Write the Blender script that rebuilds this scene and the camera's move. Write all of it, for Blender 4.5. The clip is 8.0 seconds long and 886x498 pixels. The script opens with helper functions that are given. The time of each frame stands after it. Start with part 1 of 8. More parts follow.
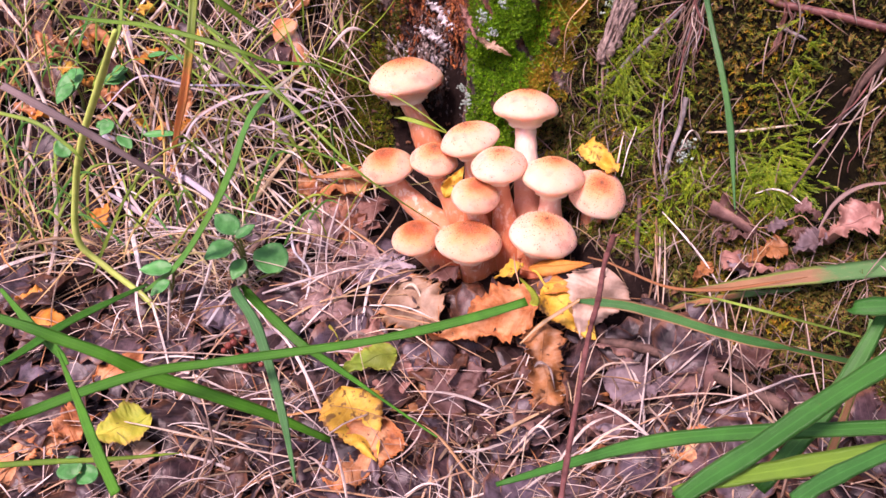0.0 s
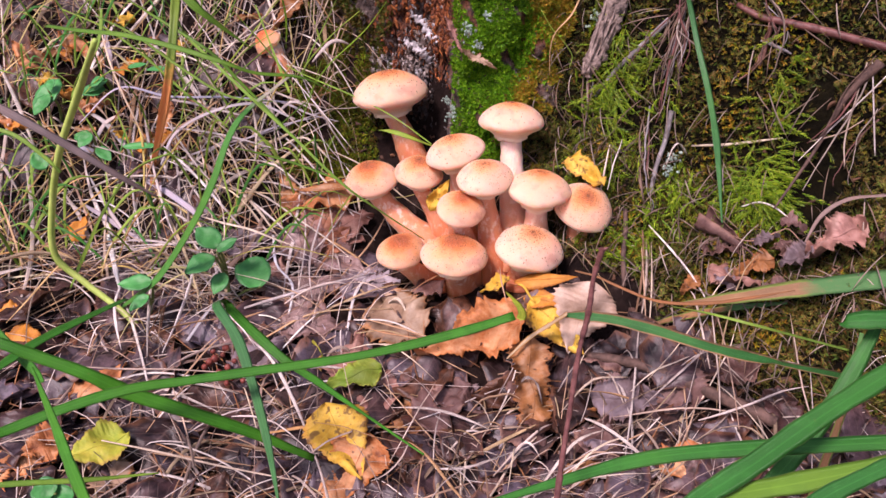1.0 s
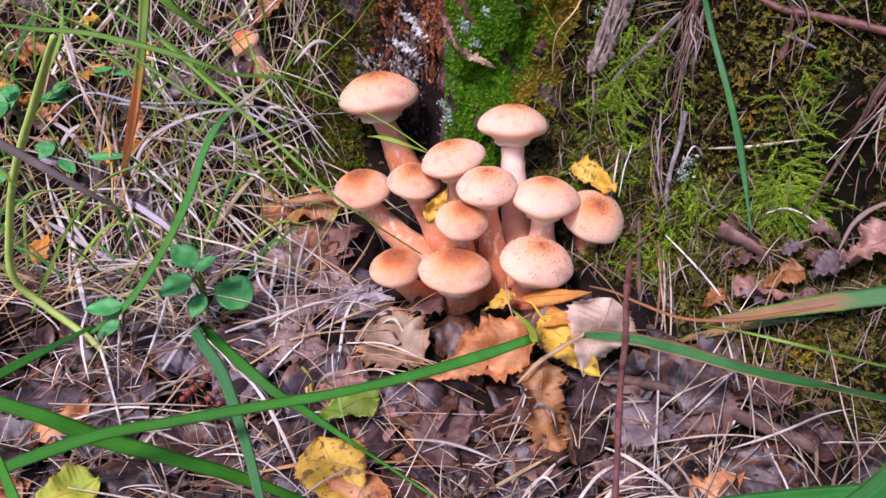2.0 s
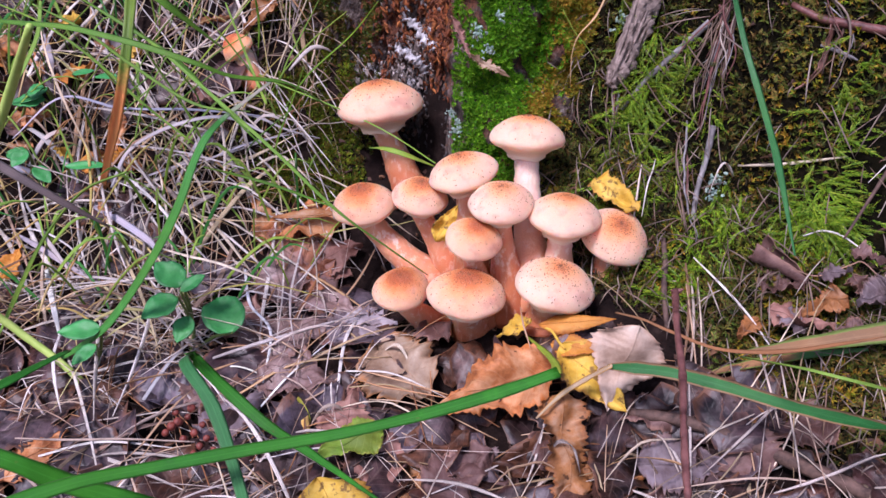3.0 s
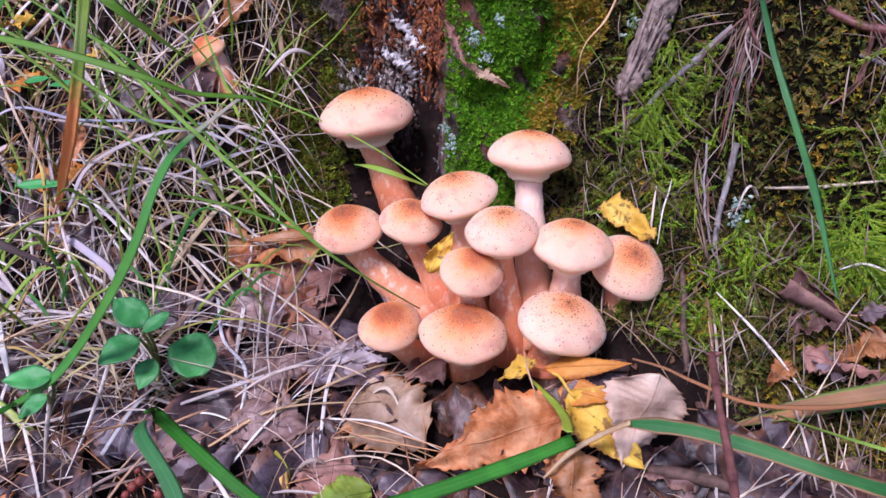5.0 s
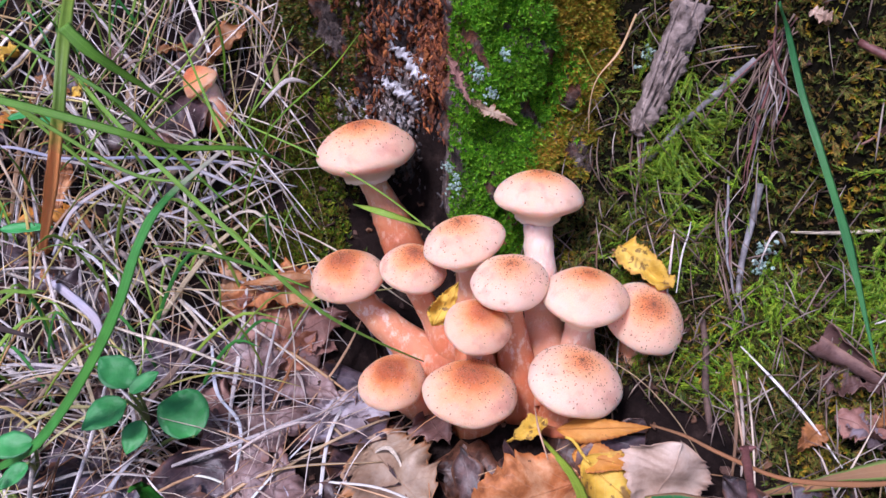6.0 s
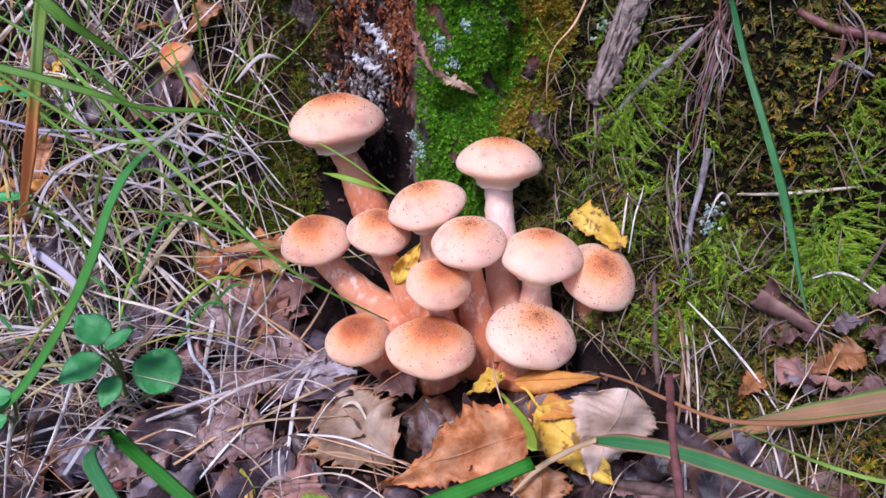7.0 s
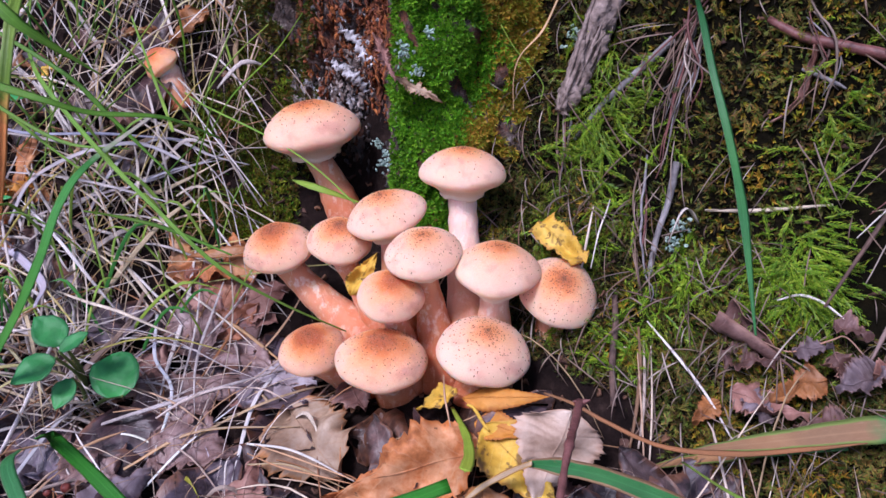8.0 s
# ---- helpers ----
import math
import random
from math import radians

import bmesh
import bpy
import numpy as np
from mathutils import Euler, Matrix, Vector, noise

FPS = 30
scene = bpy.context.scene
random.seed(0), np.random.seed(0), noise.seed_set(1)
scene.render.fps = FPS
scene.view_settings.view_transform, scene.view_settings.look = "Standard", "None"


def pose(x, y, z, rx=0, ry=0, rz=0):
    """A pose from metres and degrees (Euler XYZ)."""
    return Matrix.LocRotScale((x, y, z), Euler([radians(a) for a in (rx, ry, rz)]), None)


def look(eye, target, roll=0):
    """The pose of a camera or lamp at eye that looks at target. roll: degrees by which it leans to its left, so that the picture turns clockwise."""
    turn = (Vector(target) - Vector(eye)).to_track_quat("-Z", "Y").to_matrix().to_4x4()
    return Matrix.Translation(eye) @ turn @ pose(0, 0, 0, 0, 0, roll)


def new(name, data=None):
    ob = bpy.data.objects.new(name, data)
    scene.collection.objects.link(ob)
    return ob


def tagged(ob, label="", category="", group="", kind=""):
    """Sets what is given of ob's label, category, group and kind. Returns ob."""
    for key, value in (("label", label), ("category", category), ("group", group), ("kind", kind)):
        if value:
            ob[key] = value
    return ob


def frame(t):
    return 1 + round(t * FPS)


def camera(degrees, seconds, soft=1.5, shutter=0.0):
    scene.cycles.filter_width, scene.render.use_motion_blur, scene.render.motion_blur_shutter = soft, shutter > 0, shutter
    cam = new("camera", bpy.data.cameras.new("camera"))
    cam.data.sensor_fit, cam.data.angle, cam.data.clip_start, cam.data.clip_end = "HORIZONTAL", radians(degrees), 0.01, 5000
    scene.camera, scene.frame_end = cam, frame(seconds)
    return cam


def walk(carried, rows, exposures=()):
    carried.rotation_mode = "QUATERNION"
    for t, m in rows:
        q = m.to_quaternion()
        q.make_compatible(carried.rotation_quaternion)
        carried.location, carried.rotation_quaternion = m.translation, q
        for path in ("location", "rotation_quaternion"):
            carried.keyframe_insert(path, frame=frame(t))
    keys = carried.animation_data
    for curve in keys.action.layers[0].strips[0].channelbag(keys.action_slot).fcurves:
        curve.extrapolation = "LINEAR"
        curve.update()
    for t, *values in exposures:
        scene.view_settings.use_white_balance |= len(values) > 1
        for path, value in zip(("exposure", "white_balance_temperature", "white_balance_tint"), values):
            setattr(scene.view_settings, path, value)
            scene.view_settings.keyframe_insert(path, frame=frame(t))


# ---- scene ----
cam = camera(60.0, 8.0, 1.5)
PATH = [
    (0, (0.01221, -0.00729, 0.21741), (0.00156, 0.89716, -0.20904), -0.10),
    (0.5, (0.01150, -0.00491, 0.21670), (0.01078, 0.90464, -0.19890), 0.21),
    (1, (0.00971, -0.00285, 0.21537), (0.02377, 0.90898, -0.19495), 0.50),
    (1.5, (0.00560, 0.01099, 0.20837), (0.03575, 0.92717, -0.19126), 0.62),
    (1.7, (0.00230, 0.01833, 0.20654), (0.03933, 0.93271, -0.19662), 0.41),
    (2.8, (-0.01583, 0.05867, 0.19648), (0.05888, 0.97905, -0.18734), 1.43),
    (3, (-0.01726, 0.06103, 0.19355), (0.05967, 0.98276, -0.18656), 1.73),
    (3.5, (-0.01883, 0.07215, 0.19293), (0.06446, 0.99312, -0.18769), 1.97),
    (4, (-0.02099, 0.08896, 0.18744), (0.06797, 1.01005, -0.19160), 2.12),
    (4.5, (-0.01759, 0.10111, 0.18103), (0.07745, 1.01934, -0.20344), 2.16),
    (5, (-0.01667, 0.10506, 0.19739), (0.07560, 1.01884, -0.19820), 1.83),
    (5.2, (-0.01654, 0.11431, 0.20785), (0.07944, 1.02585, -0.19200), 1.91),
    (6.3, (-0.00896, 0.13405, 0.21120), (0.07143, 1.04462, -0.19426), 0.78),
    (6.5, (-0.00516, 0.12980, 0.20774), (0.08063, 1.03800, -0.20191), 0.89),
    (7, (-0.00122, 0.11312, 0.20316), (0.08949, 1.02247, -0.20286), 1.09),
    (7.5, (0.00244, 0.11385, 0.20607), (0.09096, 1.02238, -0.20225), 0.88),
    (8, (0.03802, 0.11828, 0.20224), (0.06778, 1.03521, -0.19571), 0.91),
]
walk(cam, [(t, look(eye, target, roll)) for t, eye, target, roll in PATH], [(0.0, 1.15, 7050, 55), (0.5, 1.01, 6950, 51), (1.0, 0.86, 6700, 40), (1.5, 0.75, 6300, 34), (3.0, 0.74, 5700, 32), (5.0, 0.73, 5600, 34), (6.5, 0.71, 5450, 27), (8.0, 0.62, 5450, 29)])

# ---------------------------------------------------------------- light
world = bpy.data.worlds.new("sky")
scene.world = world
world.use_nodes = True
_wn = world.node_tree
_sky = _wn.nodes.new("ShaderNodeTexSky")
_sky.sky_type = "NISHITA"
_sky.sun_disc = False
SUN_ELEVATION, SUN_AZIMUTH = 52.0, 218.0
_sky.sun_elevation = radians(SUN_ELEVATION)
_sky.sun_rotation = radians(SUN_AZIMUTH)
_sky.air_density, _sky.dust_density = 1.0, 2.0
_wn.nodes["Background"].inputs["Strength"].default_value = 0.11
_wn.links.new(_sky.outputs[0], _wn.nodes["Background"].inputs["Color"])

_sun = bpy.data.lights.new("sun", "SUN")
_sun.energy, _sun.angle, _sun.color = 2.75, radians(14), (1.0, 0.96, 0.91)
sun = new("sun", _sun)
_az, _el = radians(SUN_AZIMUTH), radians(SUN_ELEVATION)
_dir = Vector((math.sin(_az) * math.cos(_el), math.cos(_az) * math.cos(_el), math.sin(_el)))
sun.matrix_world = look(_dir * 5, (0, 0, 0))

# ---------------------------------------------------------------- materials


class Nodes:
    """A thin wrapper round a material's node tree."""

    def __init__(self, name, rough=0.7, spec=0.35):
        self.mat = bpy.data.materials.new(name)
        self.mat.use_nodes = True
        self.t = self.mat.node_tree
        self.b = self.t.nodes["Principled BSDF"]
        self.out = self.t.nodes["Material Output"]
        self.b.inputs["Roughness"].default_value = rough
        self.b.inputs["Specular IOR Level"].default_value = spec

    def n(self, kind, **values):
        node = self.t.nodes.new("ShaderNode" + kind)
        for key, value in values.items():
            if key in node.inputs:
                node.inputs[key].default_value = value
        return node

    def link(self, a, b):
        self.t.links.new(a, b)

    def coord(self, which="Object"):
        return self.n("TexCoord").outputs[which]

    def noise(self, scale, detail=4.0, rough=0.55, vec=None, distort=0.0):
        node = self.n("TexNoise", Scale=scale, Detail=detail, Roughness=rough, Distortion=distort)
        self.link(vec or self.coord(), node.inputs["Vector"])
        return node.outputs["Fac"]

    def ramp(self, fac, *stops):
        node = self.n("ValToRGB")
        el = node.color_ramp.elements
        while len(el) < len(stops):
            el.new(0.5)
        for e, (p, c) in zip(el, stops):
            e.position, e.color = p, (*c, 1.0)
        self.link(fac, node.inputs["Fac"])
        return node.outputs["Color"]

    def mix(self, fac, a, b, how="MIX"):
        node = self.n("Mix")
        node.data_type, node.blend_type = "RGBA", how
        for value, socket in ((fac, node.inputs[0]), (a, node.inputs[6]), (b, node.inputs[7])):
            if isinstance(value, (int, float)):
                socket.default_value = value
            elif isinstance(value, tuple):
                socket.default_value = (*value, 1.0)
            else:
                self.link(value, socket)
        return node.outputs[2]

    def math(self, how, a, b=0.0, clamp=False):
        node = self.n("Math")
        node.operation, node.use_clamp = how, clamp
        for value, socket in ((a, node.inputs[0]), (b, node.inputs[1])):
            if isinstance(value, (int, float)):
                socket.default_value = value
            else:
                self.link(value, socket)
        return node.outputs[0]

    def step(self, fac, lo, hi):
        node = self.n("MapRange")
        node.inputs["From Min"].default_value, node.inputs["From Max"].default_value = lo, hi
        self.link(fac, node.inputs["Value"])
        return node.outputs[0]

    def xyz(self, vec):
        node = self.n("SeparateXYZ")
        self.link(vec, node.inputs[0])
        return node.outputs

    def stretch(self, vec, sx, sy, sz):
        node = self.n("Mapping")
        node.inputs["Scale"].default_value = (sx, sy, sz)
        self.link(vec, node.inputs["Vector"])
        return node.outputs[0]

    def colour(self, c):
        self.link(c, self.b.inputs["Base Color"])

    def bump(self, height, strength=0.5, distance=0.001):
        node = self.n("Bump", Strength=strength, Distance=distance)
        self.link(height, node.inputs["Height"])
        self.link(node.outputs[0], self.b.inputs["Normal"])

    def shine(self, c, amount):
        """Light that shines through a thin leaf."""
        glow = self.n("BsdfTranslucent")
        self.link(c, glow.inputs["Color"])
        both = self.n("MixShader")
        both.inputs[0].default_value = amount
        self.link(self.b.outputs[0], both.inputs[1])
        self.link(glow.outputs[0], both.inputs[2])
        self.link(both.outputs[0], self.out.inputs["Surface"])

    def island(self):
        return self.math("FRACT", self.math("ADD", self.n("NewGeometry").outputs["Random Per Island"], self.each()))

    def each(self):
        return self.n("ObjectInfo").outputs["Random"]


def make_cap_material(name="mushroom_cap_skin", shift=0.0):
    m = Nodes(name, 0.42, 0.35)
    p = m.coord()
    x, y, z = m.xyz(p)
    r = m.math("SQRT", m.math("ADD", m.math("MULTIPLY", x, x), m.math("MULTIPLY", y, y)))
    off = m.math("ADD", m.math("MULTIPLY", m.math("SUBTRACT", m.each(), 0.5), 0.2), shift)
    wob = m.math("MULTIPLY", m.math("SUBTRACT", m.noise(2.2, 5, 0.6), 0.5), 0.42)
    f = m.math("ADD", m.math("ADD", r, wob), off)
    c = m.ramp(f, (0.0, (0.44, 0.105, 0.028)), (0.20, (0.66, 0.215, 0.062)), (0.42, (0.81, 0.38, 0.18)), (0.66, (0.86, 0.485, 0.315)), (1.0, (0.88, 0.57, 0.415)))
    blush = m.step(m.noise(3.1, 3, 0.5), 0.56, 0.72)
    c = m.mix(m.math("MULTIPLY", blush, 0.4), c, (0.60, 0.27, 0.19))
    fine = m.noise(46, 4, 0.7)
    c = m.mix(m.math("MULTIPLY", m.step(fine, 0.5, 0.72), 0.30), c, (0.56, 0.25, 0.125))
    c = m.mix(m.math("MULTIPLY", m.step(m.noise(24, 5, 0.7), 0.55, 0.75), 0.4), c, (0.85, 0.66, 0.52))
    bruise = m.step(m.noise(1.7, 2, 0.4), 0.62, 0.72)
    c = m.mix(m.math("MULTIPLY", bruise, 0.35), c, (0.50, 0.17, 0.13))
    # cream under the rim
    under = m.step(z, -0.15, -0.33)
    c = m.mix(under, c, (0.90, 0.71, 0.52))
    m.colour(c)
    m.b.inputs["Subsurface Weight"].default_value = 0.75
    m.b.inputs["Subsurface Radius"].default_value = (1.0, 0.5, 0.3)
    m.b.inputs["Subsurface Scale"].default_value = 0.011
    m.bump(m.math("ADD", m.noise(14, 6, 0.65), m.math("MULTIPLY", fine, 0.8)), 0.42, 0.02)
    return m.mat


def make_stem_material(name="mushroom_stem_flesh", shift=0.0):
    m = Nodes(name, 0.55, 0.35)
    uv = m.coord("UV")
    u, v, _ = m.xyz(uv)
    p = m.stretch(m.coord(), 1, 1, 0.25)
    streak = m.noise(420, 5, 0.65, p)
    f = m.math("ADD", m.math("ADD", v, shift), m.math("MULTIPLY", m.math("SUBTRACT", m.noise(60, 3), 0.5), 0.5))
    c = m.ramp(m.math("MULTIPLY", f, 0.7), (0.0, (0.30, 0.075, 0.028)), (0.20, (0.60, 0.19, 0.078)), (0.43, (0.73, 0.34, 0.19)), (0.69, (0.80, 0.55, 0.44)), (0.95, (0.89, 0.75, 0.68)))
    c = m.mix(m.math("MULTIPLY", m.step(streak, 0.56, 0.70), 0.6), c, (0.72, 0.42, 0.27))
    c = m.mix(m.math("MULTIPLY", m.step(m.noise(260, 5, 0.7, m.stretch(m.coord(), 1, 1, 0.6)), 0.52, 0.62), m.step(v, 0.12, 0.6)), c, (0.84, 0.64, 0.50))
    m.colour(c)
    m.b.inputs["Subsurface Weight"].default_value = 0.5
    m.b.inputs["Subsurface Radius"].default_value = (1.0, 0.4, 0.2)
    m.b.inputs["Subsurface Scale"].default_value = 0.006
    m.bump(m.math("ADD", streak, m.noise(520, 5, 0.7)), 0.7, 0.0009)
    return m.mat


def make_plain(name, a, b, scale=200, rough=0.7, bump=0.4, dist=0.0004, thru=0.0, spread=None):
    """Two tones by noise; spread: further tones picked by the piece."""
    m = Nodes(name, rough, 0.3)
    f = m.noise(scale, 6, 0.65)
    c = m.ramp(f, (0.3, a), (0.7, b))
    if spread:
        k = m.ramp(m.island(), *[(i / max(1, len(spread) - 1), s) for i, s in enumerate(spread)])
        c = m.mix(0.85, c, k)
        c = m.mix(1.0, c, m.ramp(m.noise(scale * 0.4, 5, 0.7), (0.25, (0.45, 0.43, 0.42)), (0.75, (1.25, 1.2, 1.18))), "MULTIPLY")
    m.colour(c)
    m.bump(f, bump, dist)
    if thru:
        m.shine(c, thru)
    return m.mat


def make_grass(name, base, dark, edge, tip, edge_at=0.86, thru=0.3, rough=0.42, dry_from=1.2, stain=0.25):
    """Blade with fine ribs along it, a paler keel, a dry rim and spots."""
    m = Nodes(name, rough, 0.3)
    u, v, _ = m.xyz(m.coord("UV"))
    side = m.math("ABSOLUTE", m.math("SUBTRACT", m.math("MULTIPLY", u, 2.0), 1.0))
    ribs = m.n("TexWave", Scale=9.0, Distortion=0.6, Detail=1.0)
    ribs.wave_type, ribs.bands_direction = "BANDS", "X"
    m.link(m.stretch(m.coord("UV"), 1, 0.05, 1), ribs.inputs["Vector"])
    c = m.mix(m.math("ADD", m.math("MULTIPLY", ribs.outputs["Fac"], 0.5), 0.35), dark, base)
    blot = m.noise(90, 5, 0.6)
    c = m.mix(m.math("MULTIPLY", m.step(blot, 0.5, 0.75), 0.35), c, tuple(min(1, k * 1.7) for k in base))
    c = m.mix(m.math("MULTIPLY", m.step(side, 0.12, 0.02), 0.4), c, tuple(min(1, k * 1.3 + 0.01) for k in base))
    long = m.noise(14, 3, 0.6)
    c = m.mix(m.math("MULTIPLY", m.step(long, 0.45, 0.7), 0.5), c, tuple(min(1, k * w) for k, w in zip(base, (1.9, 1.35, 1.0))))
    rim = m.step(m.math("ADD", side, m.math("MULTIPLY", m.math("SUBTRACT", blot, 0.5), 0.3)), edge_at, edge_at + 0.12)
    c = m.mix(rim, c, edge)
    dry = m.step(m.math("ADD", v, m.math("MULTIPLY", m.math("SUBTRACT", blot, 0.5), 0.35)), dry_from, dry_from + 0.12)
    c = m.mix(dry, c, tip)
    rust = m.step(m.noise(240, 3, 0.5), 0.70, 0.76)
    c = m.mix(m.math("MULTIPLY", rust, stain), c, (0.33, 0.14, 0.06))
    scratch = m.step(m.noise(7, 4, 0.65, m.stretch(m.coord("UV"), 5, 2.2, 1)), 0.60, 0.68)
    c = m.mix(m.math("MULTIPLY", scratch, 0.35), c, tuple(min(1, k * 1.8 + 0.05) for k in base))
    own = m.ramp(m.each(), (0.0, (0.72, 0.86, 0.9)), (0.35, (1.0, 1.0, 1.0)), (0.7, (0.86, 0.94, 1.15)), (1.0, (1.18, 1.08, 0.9)))
    c = m.mix(1.0, c, own, "MULTIPLY")
    m.colour(c)
    m.bump(ribs.outputs["Fac"], 0.35, 0.0003)
    m.shine(c, thru)
    return m.mat


def make_leaf(name, tones, vein, spots, edge, spot_at=0.66, thru=0.2, rough=0.6, veined=0.26, pick=None):
    """Blade of a fallen leaf: mottled, with a midrib, side veins, dark spots and a worn edge."""
    m = Nodes(name, rough, 0.35)
    u, v, _ = m.xyz(m.coord("UV"))
    f = m.noise(70, 6, 0.65)
    c = m.ramp(f, *[(0.28 + 0.44 * i / (len(tones) - 1), t) for i, t in enumerate(tones)])
    if pick:
        k = m.ramp(m.island(), *[(i / (len(pick) - 1), t) for i, t in enumerate(pick)])
        c = m.mix(0.9, c, k)
        c = m.mix(1.0, c, m.ramp(m.noise(110, 6, 0.7), (0.36, (0.10, 0.085, 0.08)), (0.70, (1.12, 1.05, 1.04))), "MULTIPLY")
        c = m.mix(m.math("MULTIPLY", m.step(m.noise(45, 4, 0.6), 0.56, 0.68), 0.3), c, (0.21, 0.165, 0.185))
    c = m.mix(1.0, c, m.ramp(m.noise(30, 5, 0.65), (0.32, (0.58, 0.50, 0.46)), (0.52, (1.0, 0.98, 0.96)), (0.70, (1.22, 1.26, 1.34))), "MULTIPLY")
    side = m.math("ABSOLUTE", m.math("SUBTRACT", m.math("MULTIPLY", u, 2.0), 1.0))
    q = m.math("FRACT", m.math("MULTIPLY", m.math("SUBTRACT", v, m.math("MULTIPLY", side, 0.22)), 9.0))
    q = m.math("ABSOLUTE", m.math("SUBTRACT", q, 0.5))
    veins = m.math("MAXIMUM", m.step(q, 0.07, 0.0), m.step(side, 0.05, 0.01))
    c = m.mix(m.math("MULTIPLY", veins, veined), c, vein)
    rim = m.step(m.math("ADD", side, m.math("MULTIPLY", m.math("SUBTRACT", f, 0.5), 1.1)), 0.82, 1.02)
    c = m.mix(m.math("MULTIPLY", rim, 0.8), c, edge)
    dot = m.step(m.noise(260, 3, 0.55), spot_at, spot_at + 0.05)
    c = m.mix(m.math("MULTIPLY", dot, 0.85), c, spots)
    blotch = m.step(m.noise(125, 2, 0.4), spot_at + 0.03, spot_at + 0.08)
    c = m.mix(m.math("MULTIPLY", blotch, 0.85), c, spots)
    m.colour(c)
    m.bump(m.math("ADD", m.noise(350, 5, 0.7), m.math("MULTIPLY", veins, veined)), 0.6, 0.0006)
    m.shine(c, thru)
    return m.mat


CAP, STEM = make_cap_material(), make_stem_material()
PALE_STEM = make_stem_material("pale_stem_flesh", 0.15)
WHITE_STEM = make_stem_material("whitish_stem_flesh", 0.42)
YOUNG_STEM = make_stem_material("young_stem_flesh", 0.3)
PEACH_CAP = make_cap_material("peach_cap_skin", -0.22)
YOUNG_CAP = make_cap_material("young_cap_skin", -0.4)
VEIL = make_plain("mushroom_veil", (0.78, 0.57, 0.39), (0.90, 0.75, 0.58), 350, 0.7, 0.5, 0.0004)
SCALES = make_plain("mushroom_scales", (0.14, 0.055, 0.025), (0.30, 0.13, 0.07), 400, 0.8)
GREEN = make_grass("green_grass", (0.14, 0.30, 0.024), (0.07, 0.18, 0.014), (0.14, 0.22, 0.04), (0.30, 0.22, 0.10))
VIVID = make_grass("vivid_grass", (0.042, 0.25, 0.014), (0.012, 0.105, 0.006), (0.12, 0.24, 0.05), (0.30, 0.22, 0.10), stain=0.2)
DEEP = make_grass("deep_green_grass", (0.026, 0.20, 0.024), (0.008, 0.085, 0.010), (0.10, 0.20, 0.05), (0.30, 0.22, 0.10), stain=0.1)
FRESH = make_grass("fresh_grass", (0.085, 0.34, 0.06), (0.045, 0.22, 0.035), (0.22, 0.34, 0.10), (0.50, 0.42, 0.34), dry_from=0.86, thru=0.4, stain=0.1)
BLUEGREEN = make_grass("bluish_grass", (0.052, 0.215, 0.058), (0.025, 0.125, 0.034), (0.20, 0.26, 0.13), (0.42, 0.36, 0.26), stain=0.1)
LIGHTGREEN = make_grass("light_grass", (0.27, 0.43, 0.055), (0.15, 0.29, 0.03), (0.30, 0.34, 0.09), (0.38, 0.32, 0.18), stain=0.1)
RIMMED = make_grass("half_dry_grass", (0.034, 0.18, 0.036), (0.014, 0.10, 0.02), (0.44, 0.24, 0.11), (0.44, 0.28, 0.16), edge_at=0.66, stain=0.5)
WITHERED = make_grass("withered_grass", (0.28, 0.17, 0.075), (0.12, 0.06, 0.035), (0.22, 0.28, 0.05), (0.07, 0.20, 0.05), edge_at=0.62, thru=0.2, rough=0.6, dry_from=0.62)
ORANGESTEM = make_grass("half_dry_stem", (0.13, 0.24, 0.03), (0.08, 0.16, 0.02), (0.16, 0.22, 0.05), (0.78, 0.34, 0.13), dry_from=0.52, thru=0.25)
TANDRY = make_grass("tan_dry_grass", (0.50, 0.37, 0.22), (0.30, 0.20, 0.11), (0.55, 0.30, 0.08), (0.42, 0.38, 0.35), edge_at=0.6, thru=0.15, rough=0.6)
RUSTDRY = make_grass("rusty_dry_grass", (0.26, 0.12, 0.045), (0.14, 0.06, 0.025), (0.34, 0.18, 0.06), (0.30, 0.24, 0.12), thru=0.1, rough=0.6)
DULLDRY = make_grass("dull_dry_grass", (0.24, 0.17, 0.15), (0.13, 0.085, 0.08), (0.26, 0.20, 0.16), (0.30, 0.22, 0.17), thru=0.05, rough=0.65)
GREYDRY = make_grass("grey_dry_grass", (0.46, 0.42, 0.42), (0.28, 0.245, 0.25), (0.40, 0.35, 0.33), (0.48, 0.43, 0.40), thru=0.12, rough=0.65)
PALEDRY = make_grass("pale_dry_grass", (0.80, 0.74, 0.66), (0.58, 0.50, 0.42), (0.70, 0.58, 0.44), (0.60, 0.50, 0.42), thru=0.12, rough=0.6)
YELLOWDRY = make_grass("yellow_dry_grass", (0.66, 0.46, 0.14), (0.44, 0.28, 0.09), (0.60, 0.42, 0.18), (0.50, 0.40, 0.24), thru=0.15, rough=0.6)


